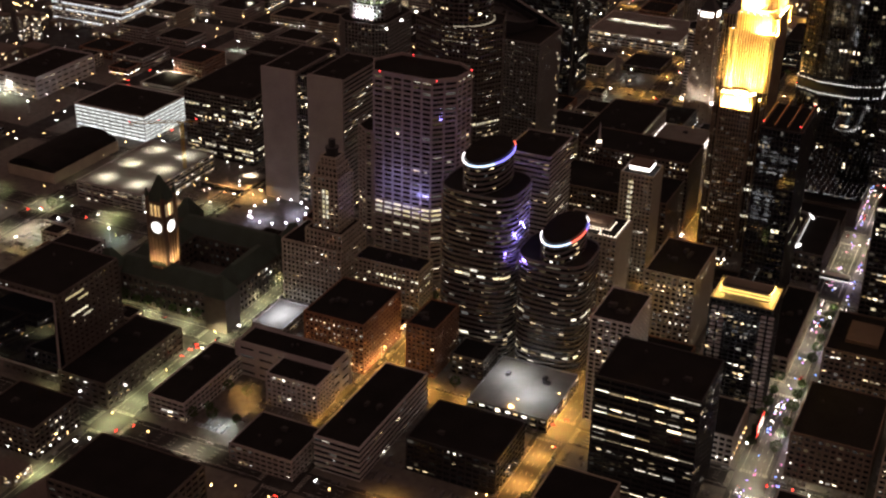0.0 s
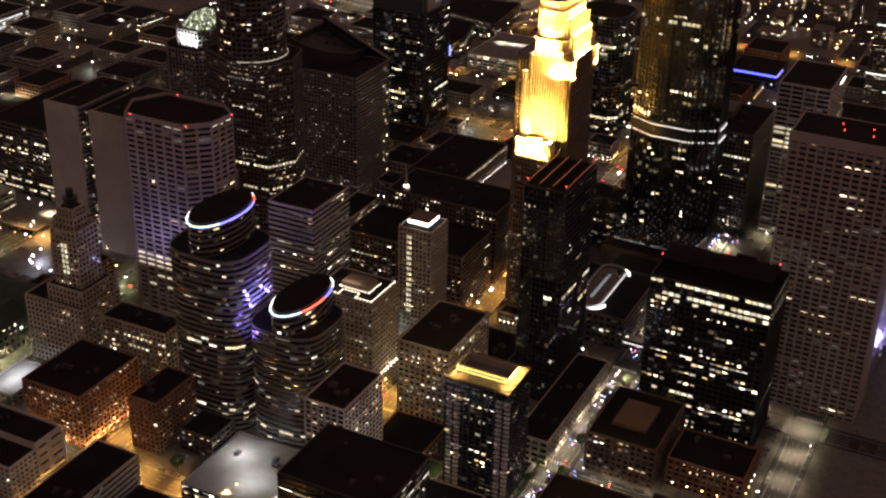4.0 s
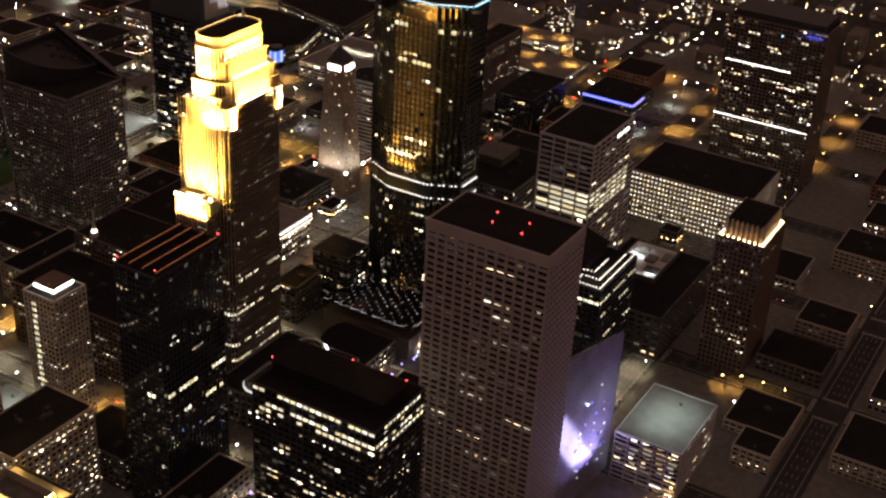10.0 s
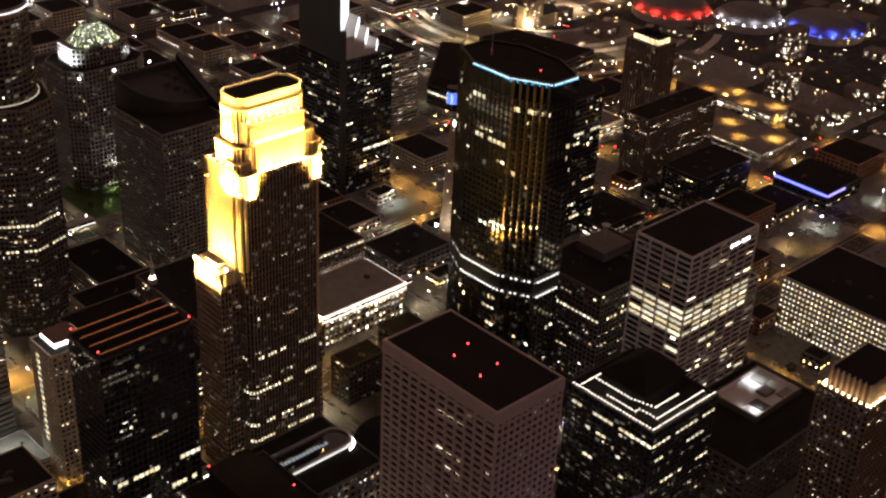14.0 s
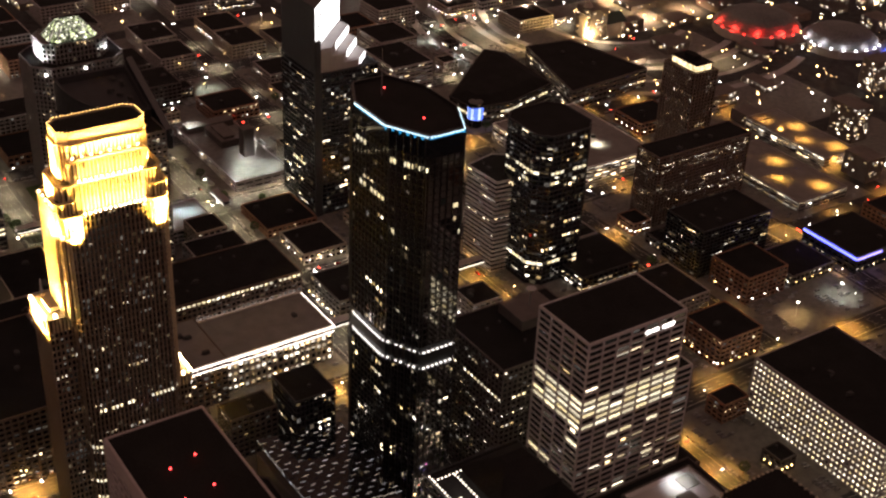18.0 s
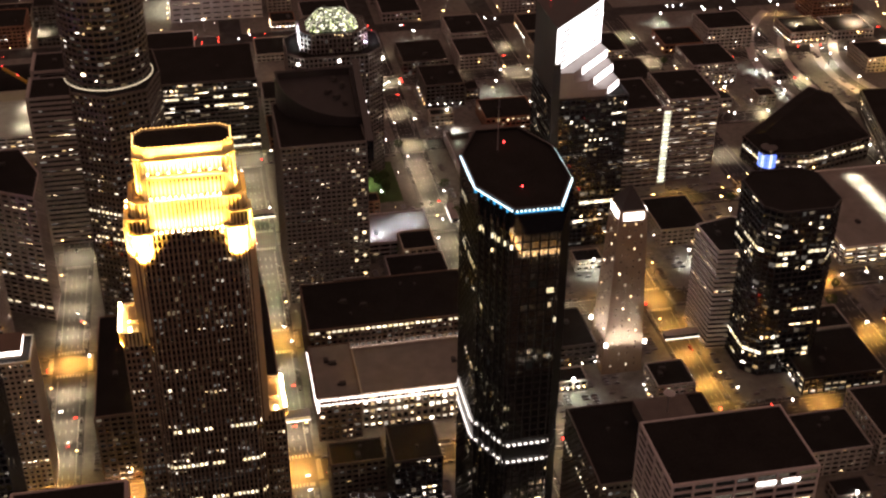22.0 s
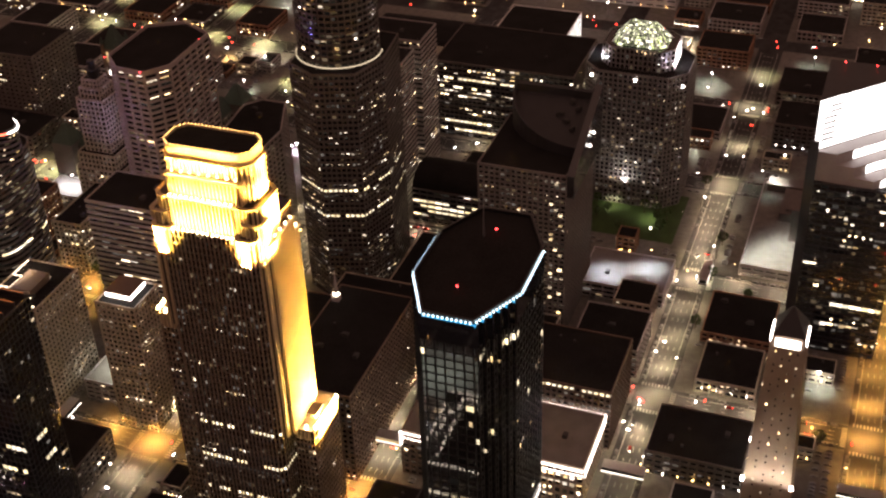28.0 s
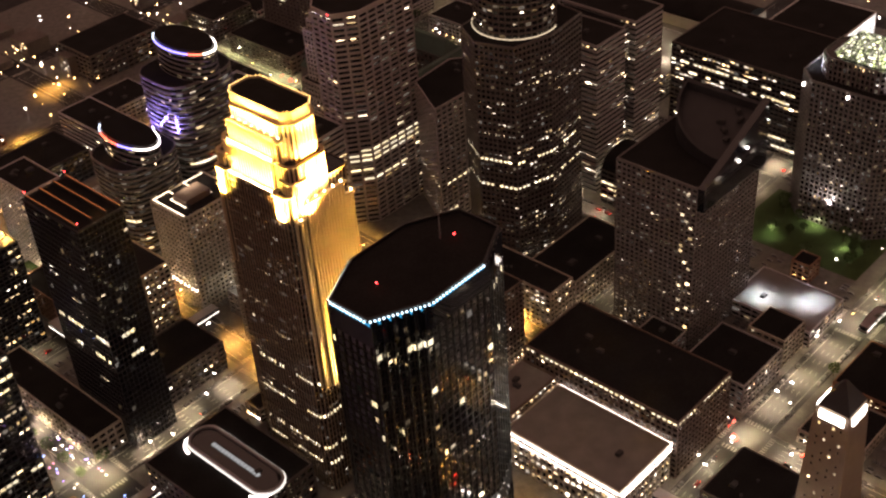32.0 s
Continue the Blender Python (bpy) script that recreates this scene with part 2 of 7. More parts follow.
def facade(root, poly, z0, z1, wall, rng, fl=3.9, bay=5.5, sp=1.5, pw=0.9, depth=0.4, lit=0.05, hot=(), fine=False, glass=GLASS, room=None,
           cap=300, bay2=None, winw=1.0, wall2=None, dim=0.5, soft=False):
    """A storeyed body: glass core, a spandrel ring per storey, piers between the bays, and the rooms that are lit."""
    skin = part("glazing", mesh("glazing", *prism(poly, z0, z1), glass), root)
    n = max(1, round((z1 - z0) / fl))
    fl = (z1 - z0) / n
    room = room or (LIT_SOFT if soft else LIT)
    edges = []
    for a, b in zip(poly, poly[1:] + poly[:1]):
        length = math.hypot(b[0] - a[0], b[1] - a[1])
        edges.append((a, b, length, max(1, round(length / (bay2 if bay2 and length < 45 else bay))), math.atan2(b[1] - a[1], b[0] - a[0])))
    frames = []
    if sp > 0:
        band = ring(poly, depth, -sp / 2, sp / 2)
        levels = [z0 + fl * k for k in range(n + 1)]
        if fine:
            me = mesh("spandrel", *band, wall)
            for z in levels:
                part("spandrel", me, root, (0, 0, z))
        else:
            frames += [([(x, y, q + z) for x, y, q in band[0]], band[1]) for z in levels]
    if pw > 0:
        for a, b, length, nb, ang in edges:
            me = mesh("pier", *box(-pw / 2, pw / 2, -depth - 0.12, 0.2, z0, z1), wall2 or wall) if fine == 2 else None
            for k in range(nb):
                x, y = a[0] + (b[0] - a[0]) * k / nb, a[1] + (b[1] - a[1]) * k / nb
                if me:
                    part("pier", me, root, (x, y, 0), turn=ang)
                else:
                    c, s_ = math.cos(ang), math.sin(ang)
                    bv, bf = box(-pw / 2, pw / 2, -depth - 0.12, 0.2, z0, z1)
                    frames.append(([(x + c * u - s_ * w, y + s_ * u + c * w, q) for u, w, q in bv], bf))
    if frames:
        part("facade_frame", mesh("facade_frame", *merged(*frames), wall2 or wall), root, kind="stuff")
    made, rest, rest_hot, faint = 0, [], [], []
    warm = {int(h[0] * n): h[1] for h in hot}
    for e, (a, b, length, nb, ang) in enumerate(edges):
        w, h = (length / nb - pw) * winw * 0.96, (fl - sp) * 0.9
        if w < 0.5 or h < 0.5:
            continue
        me = hot_me = None
        for k in range(n):
            p = warm.get(k, 1.9 * lit * rng.choice((0.1, 0.4, 0.8, 1.0, 2.8)))
            part_w = 1.0 if k in warm else rng.choice((0.35, 0.55, 0.8, 1.0))
            run, floor_dim = 0, rng.choice((0.1, 0.4, 0.8, 1.2))
            for j in range(nb):
                run = run - 1 if run > 1 else (rng.randint(1, 3) if rng.random() < p * (1 if k in warm else 0.6) else 0)
                f = (j + 0.5) / nb
                if run <= 0:
                    if rng.random() < dim * floor_dim:
                        x, y, z = a[0] + (b[0] - a[0]) * f, a[1] + (b[1] - a[1]) * f, z0 + fl * k + sp / 2 + h * 0.05
                        ux, uy, u0, u1 = math.cos(ang), math.sin(ang), -w / 2, w * rng.choice((0.1, 0.5, 0.5))
                        za, zb_ = z + h * rng.choice((0.0, 0.3, 0.55)), z + h
                        faint.append(([(x + ux * u0 + uy * 0.05, y + uy * u0 - ux * 0.05, za), (x + ux * u1 + uy * 0.05, y + uy * u1 - ux * 0.05, za),
                                       (x + ux * u1 + uy * 0.05, y + uy * u1 - ux * 0.05, zb_), (x + ux * u0 + uy * 0.05, y + uy * u0 - ux * 0.05, zb_)], [(0, 1, 2, 3)]))
                    continue
                x, y, z = a[0] + (b[0] - a[0]) * f, a[1] + (b[1] - a[1]) * f, z0 + fl * k + sp / 2 + (fl - sp) * 0.03
                if fine and made < cap:
                    if k in warm:
                        hot_me = hot_me or mesh("lit_window", *pane(w, h * 0.8), LIT_ROW if room in (LIT, LIT_SOFT) else room)
                        part("lit_window", hot_me, skin, (x, y, z + h * 0.1), turn=ang)
                        made += 1
                        continue
                    me = me or [mesh("lit_window", *[([(u * sw, q, r * sh + h * (1 - sh)) for u, q, r in pv], pf) for pv, pf in [pane(w, h)]][0], room) for sw, sh in ((1, 0.55), (0.6, 0.5), (0.4, 0.8), (0.85, 0.35))]
                    part("lit_window", me[rng.randint(0, 3)], skin, (x, y, z), turn=ang)
                    made += 1
                else:
                    c, s_ = math.cos(ang), math.sin(ang)
                    bv, bf = pane(w * part_w, h)
                    sh = 0.8 if k in warm else rng.choice((0.3, 0.4, 0.5, 0.75))
                    side = rng.uniform(-0.5, 0.5) * w * (1 - part_w)
                    (rest_hot if k in warm else rest).append(([(x + c * (u + side) - s_ * q, y + s_ * (u + side) + c * q, z + r * sh + h * (1 - sh)) for u, q, r in bv], bf))
    if faint:
        part("room_glow", mesh("room_glow", *merged(*faint), DIM), skin, kind="stuff")
    if rest_hot:
        part("lit_floor", mesh("lit_floor", *merged(*rest_hot), LIT_ROWS if room is not LIT_BRIGHT else room), skin, kind="stuff")
    if rest:
        part("window_glow", mesh("window_glow", *merged(*rest), LIT_SOFT_FAR if soft else LIT_FAR), skin, kind="stuff")


def roofed(root, poly, z, wall, parapet=1.1, roof=None, rng=None, units=4, pent=0.0):
    part("roof", mesh("roof", *prism(poly, z, z + 0.4), roof or ROOFING), root)
    part("parapet", mesh("parapet", *ring(poly, 0.45, z - 0.3, z + parapet, -0.35), wall), root)
    if pent:
        xs, ys = [p[0] for p in poly], [p[1] for p in poly]
        cx, cy, wx, wy = (min(xs) + max(xs)) / 2, (min(ys) + max(ys)) / 2, (max(xs) - min(xs)) * 0.25, (max(ys) - min(ys)) * 0.25
        part("penthouse", mesh("penthouse", *box(cx - wx, cx + wx, cy - wy, cy + wy, z + 0.4, z + pent), wall), root)
    if rng and units:
        roof_units(root, poly, z + 0.4, rng, units)


def centred(poly):
    cx, cy = sum(p[0] for p in poly) / len(poly), sum(p[1] for p in poly) / len(poly)
    poly = [(x - cx, y - cy) for x, y in poly]
    return (poly if area2(poly) > 0 else poly[::-1]), cx, cy


def tower(name, label, poly, z1, wall, seed=0, z0=0.0, units=4, pent=0.0, parapet=1.1, roof=None, category="office building", **k):
    poly, cx, cy = centred(poly)
    root = thing(name, label, category, cx, cy)
    rng = random.Random(seed)
    facade(root, poly, z0, z1, wall, rng, **k)
    roofed(root, poly, z1, wall, parapet, roof, rng, units, pent)
    return root


def beacon(root, x, y, z):
    if "beacon" not in UNITS:
        UNITS["beacon"] = mesh("red_beacon", *merged(prism(disc(0, 0, 0.35, 8), 1.4, 1.7, disc(0, 0, 0.45, 8)), prism(disc(0, 0, 0.45, 8), 1.7, 2.2, disc(0, 0, 0.2, 8))), RED)
        UNITS["beacon_pole"] = mesh("beacon_pole", *prism(disc(0, 0, 0.12, 6), 0, 1.4), STEEL)
    part("red_beacon", UNITS["beacon"], root, (x, y, z), label="glowing red aircraft warning light")
    part("beacon_pole", UNITS["beacon_pole"], root, (x, y, z))


def strip_along(root, name, points, z, mat, w=0.5, h=0.7, label=""):
    """Light strips from point to point, one a side."""
    for a, b in zip(points, points[1:]):
        d, ang = math.hypot(b[0] - a[0], b[1] - a[1]), math.atan2(b[1] - a[1], b[0] - a[0])
        part(name, mesh(name, *box(0, d, -w, 0, 0, h), mat), root, (a[0], a[1], z), turn=ang, label=label)


def dashes_along(root, name, points, z, mat, w=0.5, h=0.6, step=2.2, fill=0.6, label=""):
    """A row of bulbs from point to point, one mesh a side."""
    for a, b in zip(points, points[1:]):
        d, ang = math.hypot(b[0] - a[0], b[1] - a[1]), math.atan2(b[1] - a[1], b[0] - a[0])
        n = max(1, round(d / step))
        part(name, mesh(name, *merged(*[box(d * k / n, d * (k + fill) / n, -w, 0, 0, h) for k in range(n)]), mat), root, (a[0], a[1], z), turn=ang, label=label, kind="stuff")


def flood(name, x, y, z, tx, ty, tz, sx, sy, watts, colour, spread=180):
    lamp = bpy.data.lights.new(name, "AREA")
    lamp.shape, lamp.size, lamp.size_y, lamp.energy, lamp.color = "RECTANGLE", sx * S, sy * S, watts, colour
    lamp.spread = radians(spread)
    ob = new(name, lamp)
    d = Vector((tx - x, ty - y, tz - z)).normalized()
    ob.matrix_world = Matrix.Translation((x * S, y * S, z * S)) @ d.to_track_quat("-Z", "Y").to_matrix().to_4x4()
    return ob


def street_glow(x, y, z, watts, colour, r=0.8, cone=160):
    """The light of a street lamp, thrown down on the road."""
    lamp = bpy.data.lights.new("street_light", "SPOT")
    lamp.energy, lamp.color, lamp.shadow_soft_size, lamp.spot_size, lamp.spot_blend = watts, colour, r, radians(cone), 0.9
    ob = new("street_light", lamp)
    ob.location = (x * S, y * S, z * S)

# ---- ground, blocks and streets ----
AVES = [-645, -515, -385, -254, -123, 3, 134, 265, 396, 527, 658, 789]
STREETS = [-781, -651, -521, -391, -261, -134, 3, 138, 263, 385, 507, 637, 767]


def by_street(v, lines, d):
    return any(abs(v - q) < d for q in lines)


ground = part("ground", mesh("ground", [(-2500, -3500, 0), (3500, -3500, 0), (3500, 2500, 0), (-2500, 2500, 0)], [(0, 1, 2, 3)], ASPHALT))
tagged(ground, "dark asphalt ground of the streets and lots at night", "ground", kind="structure")
BLOCKS = {}
for a0, a1 in zip(AVES, AVES[1:]):
    for s0, s1 in zip(STREETS, STREETS[1:]):
        hx, hy = (a1 - a0) / 2 - 11, (s1 - s0) / 2 - 11
        if (hx, hy) not in BLOCKS:
            BLOCKS[hx, hy] = mesh("pavement", *box(-hx, hx, -hy, hy, 0.0, 0.18), PAVING)
        ob = part("pavement", BLOCKS[hx, hy], None, ((a0 + a1) / 2, (s0 + s1) / 2, 0))
        tagged(ob, "grey concrete pavement of a city block with a kerb", "pavement", "city blocks", "structure")

# ---- octagonal dark glass tower with a blue-lit roof edge ----
OCT = [(-43.3, -88), (-43.3, -109), (-65, -120), (-95.2, -120), (-117.7, -109), (-117.7, -89), (-95, -77.3), (-65, -77.3)]
poly, cx, cy = centred(OCT)
ids = thing("octagonal_tower", "tall octagonal black glass tower with a blue lit roof edge", "skyscraper", cx, cy)
COATED = coated(material("mirror_glass", (0.008, 0.01, 0.014), 0.05, var=0.3, scale=0.15), 3.4)
stepped = []
for i, (a, b) in enumerate(zip(poly, poly[1:] + poly[:1])):
    stepped.append(a)
    if abs(a[0] - b[0]) > 1 and abs(a[1] - b[1]) > 1:
        for k in range(6):
            f0, f1 = k / 6, (k + 1) / 6
            side_first = abs(a[0]) < abs(b[0])
            stepped.append((a[0] + (b[0] - a[0]) * f0, a[1] + (b[1] - a[1]) * f1) if not side_first else (a[0] + (b[0] - a[0]) * f1, a[1] + (b[1] - a[1]) * f0))
            if k < 5:
                stepped.append((a[0] + (b[0] - a[0]) * f1, a[1] + (b[1] - a[1]) * f1))
notched = [(x * 0.985, y * 0.975) for x, y in stepped]
facade(ids, notched, 0, 94, MULLION, random.Random(5), fl=4, bay=3.6, sp=0.4, pw=0.5, depth=0.35, lit=0.03, dim=0.1, fine=True, glass=COATED, cap=150)
facade(ids, notched, 110, 224, MULLION, random.Random(6), fl=4, bay=3.6, sp=0.4, pw=0.5, depth=0.35, lit=0.012, dim=0.06, hot=((0.93, 0.35), (0.72, 0.2), (0.6, 0.1)), fine=True, glass=COATED, cap=110)
part("plant_floor", mesh("plant_floor", *prism(stepped, 224, 236), BLUEGLASS), ids, label="dark louvred plant storeys")
part("lit_band_core", mesh("lit_band_core", *prism([(x * 0.99, y * 0.985) for x, y in stepped], 94, 110), MULLION), ids)
TOOTH = mesh("band_light", *box(-0.75, 0.75, -0.8, 0, 0, 0.8), glow("band_white", (1.0, 0.97, 0.92), 1.1))
for zb in (96, 106.4):
    for a, b in zip(poly, poly[1:] + poly[:1]):
        d, ang = math.hypot(b[0] - a[0], b[1] - a[1]), math.atan2(b[1] - a[1], b[0] - a[0])
        teeth = max(2, round(d / 2.7))
        for k in range(teeth):
            f = (k + 0.5) / teeth
            part("band_light", TOOTH, ids, (a[0] + (b[0] - a[0]) * f, a[1] + (b[1] - a[1]) * f, zb), turn=ang, label="bright white floor light")
part("roof", mesh("roof", *prism(poly, 236, 236.3), ROOFING), ids)
part("parapet", mesh("parapet", *ring(poly, 0.35, 235.5, 237.6, -0.5), MULLION), ids)
BULB = mesh("edge_lamp", *prism(chamfered(-0.34, 0.34, -0.34, 0.34, 0.14), 0, 0.62), glow("ice_blue_lamp", (0.55, 0.84, 1.0), 2.0))
# Blue lamp light on the steps below the edge, modelled as glowing wedges.
EDGEBLUE = glow("blue_edge_glow", (0.02, 0.4, 0.8), 0.6)
for i, (a, b) in enumerate(zip(poly, poly[1:] + poly[:1])):
    if i > 4:
        continue
    d, ang = math.hypot(b[0] - a[0], b[1] - a[1]), math.atan2(b[1] - a[1], b[0] - a[0])
    slanted = abs(a[0] - b[0]) > 1 and abs(a[1] - b[1]) > 1
    teeth = [prism([(d * k / 6, 0), (d * k / 6 + 0.1, -1.0), (d * (k + 0.55) / 6, 0)], -0.9, 0.5) for k in range(6)] if slanted else [box(0, d, -0.55, 0, -0.1, 0.4)]
    part("edge_strip", mesh("edge_strip", *merged(*teeth, box(0, d, -0.4, 0, 0.1, 0.5)), EDGEBLUE), ids, (a[0], a[1], 235.2), turn=ang, label="soft blue lamp glow on the steps below the roof edge")
    for k in range(round(d / 1.75)):
        f = (k + 0.5) / round(d / 1.75)
        part("edge_lamp", BULB, ids, (a[0] + (b[0] - a[0]) * f + 0.75 * math.sin(ang), a[1] + (b[1] - a[1]) * f - 0.75 * math.cos(ang), 236.0), label="ice blue edge lamp")
for bx, by in ((-20, 2), (22, 0)):
    beacon(ids, bx, by, 236.3)
part("mast", mesh("mast", *prism(disc(18, 4, 0.35, 8), 236, 262, disc(18, 4, 0.1, 8)), STEEL), ids, label="thin roof mast")

# ---- stepped stone tower, floodlit in gold ----
gold = thing("floodlit_stepped_tower", "stepped stone tower with gold floodlit crown and ends", "skyscraper", -26, 47)
STONE = material("buff_stone", (0.5, 0.4, 0.27), 0.75, var=0.12, scale=0.4, bump=0.05)
# The same buff stone, darkened in its colour where no floodlight falls.
UNLITSTONE = material("unlit_stone", (0.2, 0.145, 0.1), 0.6, var=0.2, scale=0.4)


BRONZE = material("bronze_glass", (0.035, 0.024, 0.013), 0.35, 0.0, var=0.3, scale=0.5)


def ribbed(root, name, poly, z0, z1, wall, step=1.9, rib=0.85, out=1.5, cap=0.8):
    """A tier with upright ribs between narrow window slots, and a coping."""
    tier = part(name, mesh(name, *prism(poly, z0, z1), BRONZE), root)
    for a, b in zip(poly, poly[1:] + poly[:1]):
        d, ang = math.hypot(b[0] - a[0], b[1] - a[1]), math.atan2(b[1] - a[1], b[0] - a[0])
        n = max(1, round(d / step))
        me = mesh("rib", *box(-rib / 2, rib / 2, -out, 0.1, z0, z1 + 0.4), wall)
        for k in range(n):
            f = (k + 0.5) / n
            part("rib", me, tier, (a[0] + (b[0] - a[0]) * f, a[1] + (b[1] - a[1]) * f, 0), turn=ang)
    part("coping", mesh("coping", *ring(poly, out + 0.05, z1 - 0.2, z1 + cap, -0.4), wall), tier)


def off(poly, dx=26, dy=-47):
    return [(x + dx, y + dy) for x, y in poly]


GLASSY = dict(soft=True, fl=3.9, bay=2.3, sp=1.1, pw=0.8, depth=0.35, fine=True, glass=GLASS, wall2=UNLITSTONE)
SPANDREL = material("bronze_spandrel", (0.06, 0.045, 0.032), 0.45, var=0.3, scale=0.5)
shaft = off(chamfered(-46, -5, 22, 73, 3))
facade(gold, shaft, 0, 199, SPANDREL, random.Random(11), lit=0.03, hot=((0.1, 0.4), (0.165, 0.6), (0.28, 0.6), (0.4, 0.4), (0.53, 0.1)), cap=130, **GLASSY)
for args in (("north_wing", rect(-38, -14, 72, 86), 0, 132), ("south_wing", rect(-32, -4, 10, 23), 0, 70)):
    facade(gold, off(args[1]), args[2], args[3], SPANDREL, random.Random(12), lit=0.06, **{**GLASSY, "fine": False})
ribbed(gold, "north_end", off(rect(-46, -13, 72.5, 74.6)), 141, 188, STONE)
ribbed(gold, "north_end", off(rect(-41, -18, 73, 76.2)), 141, 202, STONE)
ribbed(gold, "south_end", off(rect(-42, -6, 20.8, 23)), 77, 184, STONE)
ribbed(gold, "south_end", off(rect(-38, -13, 19.2, 23)), 77, 193, STONE)
for ledge in ((chamfered(-38, -14, 73, 86.5, 2), 132, 140.4), (chamfered(-32, -4, 9.5, 22, 2), 70, 76.4)):
    ribbed(gold, "ledge", off(ledge[0]), ledge[1], ledge[2], STONE, cap=0.4)
    part("ledge_floor", mesh("ledge_floor", *prism(off(grown(ledge[0], -0.6)), ledge[2], ledge[2] + 0.3), STONE), gold, label="gold-lit ledge floor")
for hb in ((2, 12, -34.5, -29, 76.4, 79.4), (-6, 6, 31, 36, 140.4, 143)):
    part("ledge_house", mesh("ledge_house", *box(*hb), STONE), gold)
for name, outline, z0, z1 in (("upper_block", chamfered(-37.2, -18, 25.2, 69, 4.5), 187, 233), ("centre_bay", rect(-40.6, -22, 29.4, 65.4), 199, 225.4), ("centre_bay", rect(-43.4, -22, 31.6, 63.8), 199, 215.2),
                              ("flank_block", chamfered(-41.5, -19, 21.5, 73, 3), 187, 214)):
    ribbed(gold, name, off(outline), z0, z1, STONE, cap=0.4)
part("crown_band", mesh("crown_band", *prism(off(chamfered(-37.6, -17.6, 24.8, 69.4, 4.5)), 233.8, 238.6), STONE), gold, label="smooth bright crown band")
part("crown_cornice", mesh("crown_cornice", *ring(off(chamfered(-37.6, -17.6, 24.8, 69.4, 4.5)), 0.9, 233.0, 233.8, -0.5), STONE), gold)
part("crown_cornice", mesh("crown_cornice", *ring(off(chamfered(-37.6, -17.6, 24.8, 69.4, 4.5)), 0.3, 238.6, 239.6, -0.6), STONE), gold)
part("roof", mesh("roof", *prism(off(chamfered(-36.8, -18.4, 25.6, 68.6, 4.2)), 238.6, 238.8), ROOFING), gold, label="dark brown flat crown roof")
for x0, y0, y1, z in ((-41.4, 28.8, 66, 225.9), (-44.4, 31, 64.4, 215.7), (-46.6, 31, 64.4, 199)):
    part("ledge_roof", mesh("ledge_roof", *box(x0 + 26, x0 + 30, y0 - 47, y1 - 47, z, z + 0.35), UNLITSTONE), gold, label="dark ledge roof")
for tx, ty, z1 in ((-42.5, 26, 199.5), (-42.5, 69.5, 199.5), (-39, 24, 206), (-39, 71.5, 206)):
    ribbed(gold, "corner_turret", off(chamfered(tx - 4.2, tx + 4.2, ty - 4.2, ty + 4.2, 1.5)), 186, z1, STONE, step=1.7, rib=0.7)
LEDGELAMP = mesh("ledge_lamp", *merged(prism(disc(0, 0, 0.5, 8), 0, 0.5), prism(disc(0, 0, 0.85, 8), 0.5, 1.9, disc(0, 0, 0.4, 8))), glow("gold_lamp_large", (1.0, 0.78, 0.4), 26))
GOLDLAMP = mesh("ledge_lamp", *merged(prism(disc(0, 0, 0.3, 6), 0, 0.4), prism(disc(0, 0, 0.45, 6), 0.4, 1.0, disc(0, 0, 0.2, 6))), glow("gold_lamp", (1.0, 0.8, 0.45), 20))
EDGELAMP = mesh("edge_lamp", *prism(disc(0, 0, 0.18, 6), 0, 0.5), glow("amber_edge", (1.0, 0.6, 0.2), 4))
roof_edge = off(chamfered(-37.6, -17.6, 24.8, 69.4, 4.5))
for a, b in zip(roof_edge, roof_edge[1:] + roof_edge[:1]):
    n = round(math.hypot(b[0] - a[0], b[1] - a[1]) / 1.9)
    for k in range(n):
        part("edge_lamp", EDGELAMP, gold, (a[0] + (b[0] - a[0]) * k / n, a[1] + (b[1] - a[1]) * k / n, 239.6), label="small amber parapet lamp")
for xl, y0, y1, z, n in ((-38.6, 31, 64, 226.2, 8), (-44.2, 32.2, 63.6, 216.2, 12), (-46.4, 32.5, 63.2, 199.4, 13), (-45, 23, 28, 186, 3), (-45, 68, 73, 186, 3)):
    for k in range(n):
        part("ledge_lamp", GOLDLAMP, gold, (xl + 26, y0 + (y1 - y0) * k / (n - 1) - 47, z), label="bright gold ledge lamp")
for yl, x0, x1, z, n in ((87, -37, -15, 140.9, 8), (9.2, -31, -5, 76.9, 9), (19.2, -36, -14, 193.8, 5), (76.6, -40, -19, 202.6, 5), (82, -38.4, -38, 140.9, 2), (14, -32.4, -32, 76.9, 2), (74.8, -45, -14, 188.6, 2), (20.6, -41, -7, 184.8, 2)):
    for k in range(n):
        part("ledge_lamp", LEDGELAMP if z < 150 else GOLDLAMP, gold, (x0 + (x1 - x0) * k / (n - 1) + 26, yl - 47, z), label="bright gold ledge lamp")
AMBER = (1.0, 0.53, 0.095)
for args in ((-19, 13.5, 77.6, -22, 21, 132, 26, 1.5, 185000), (-27, 83, 141.5, -28, 75.5, 172, 24, 1.5, 140000)):
    flood("gold_floodlight", *args[:6], args[6], args[7], args[8], AMBER, 120)
for z, x, w, tx, tgt, watts in ((199.7, -47.4, 32, -43, 213, 90000), (215.9, -44.8, 32, -40.5, 224, 70000), (226.1, -41.4, 34, -37, 237, 80000)):
    flood("gold_floodlight", x, 47.7, z, tx, 47.7, tgt, w, 1.2, watts * (0.21 if z < 220 else 0.36), AMBER, 120)
for z, y, w, tgt, sgn in ((203.5, 81, 26, 226, -1), (196, 13, 30, 222, 1)):
    flood("gold_floodlight", -26, y, z, -26, y + 12 * sgn, tgt, w, 1.5, 100000, AMBER, 130)
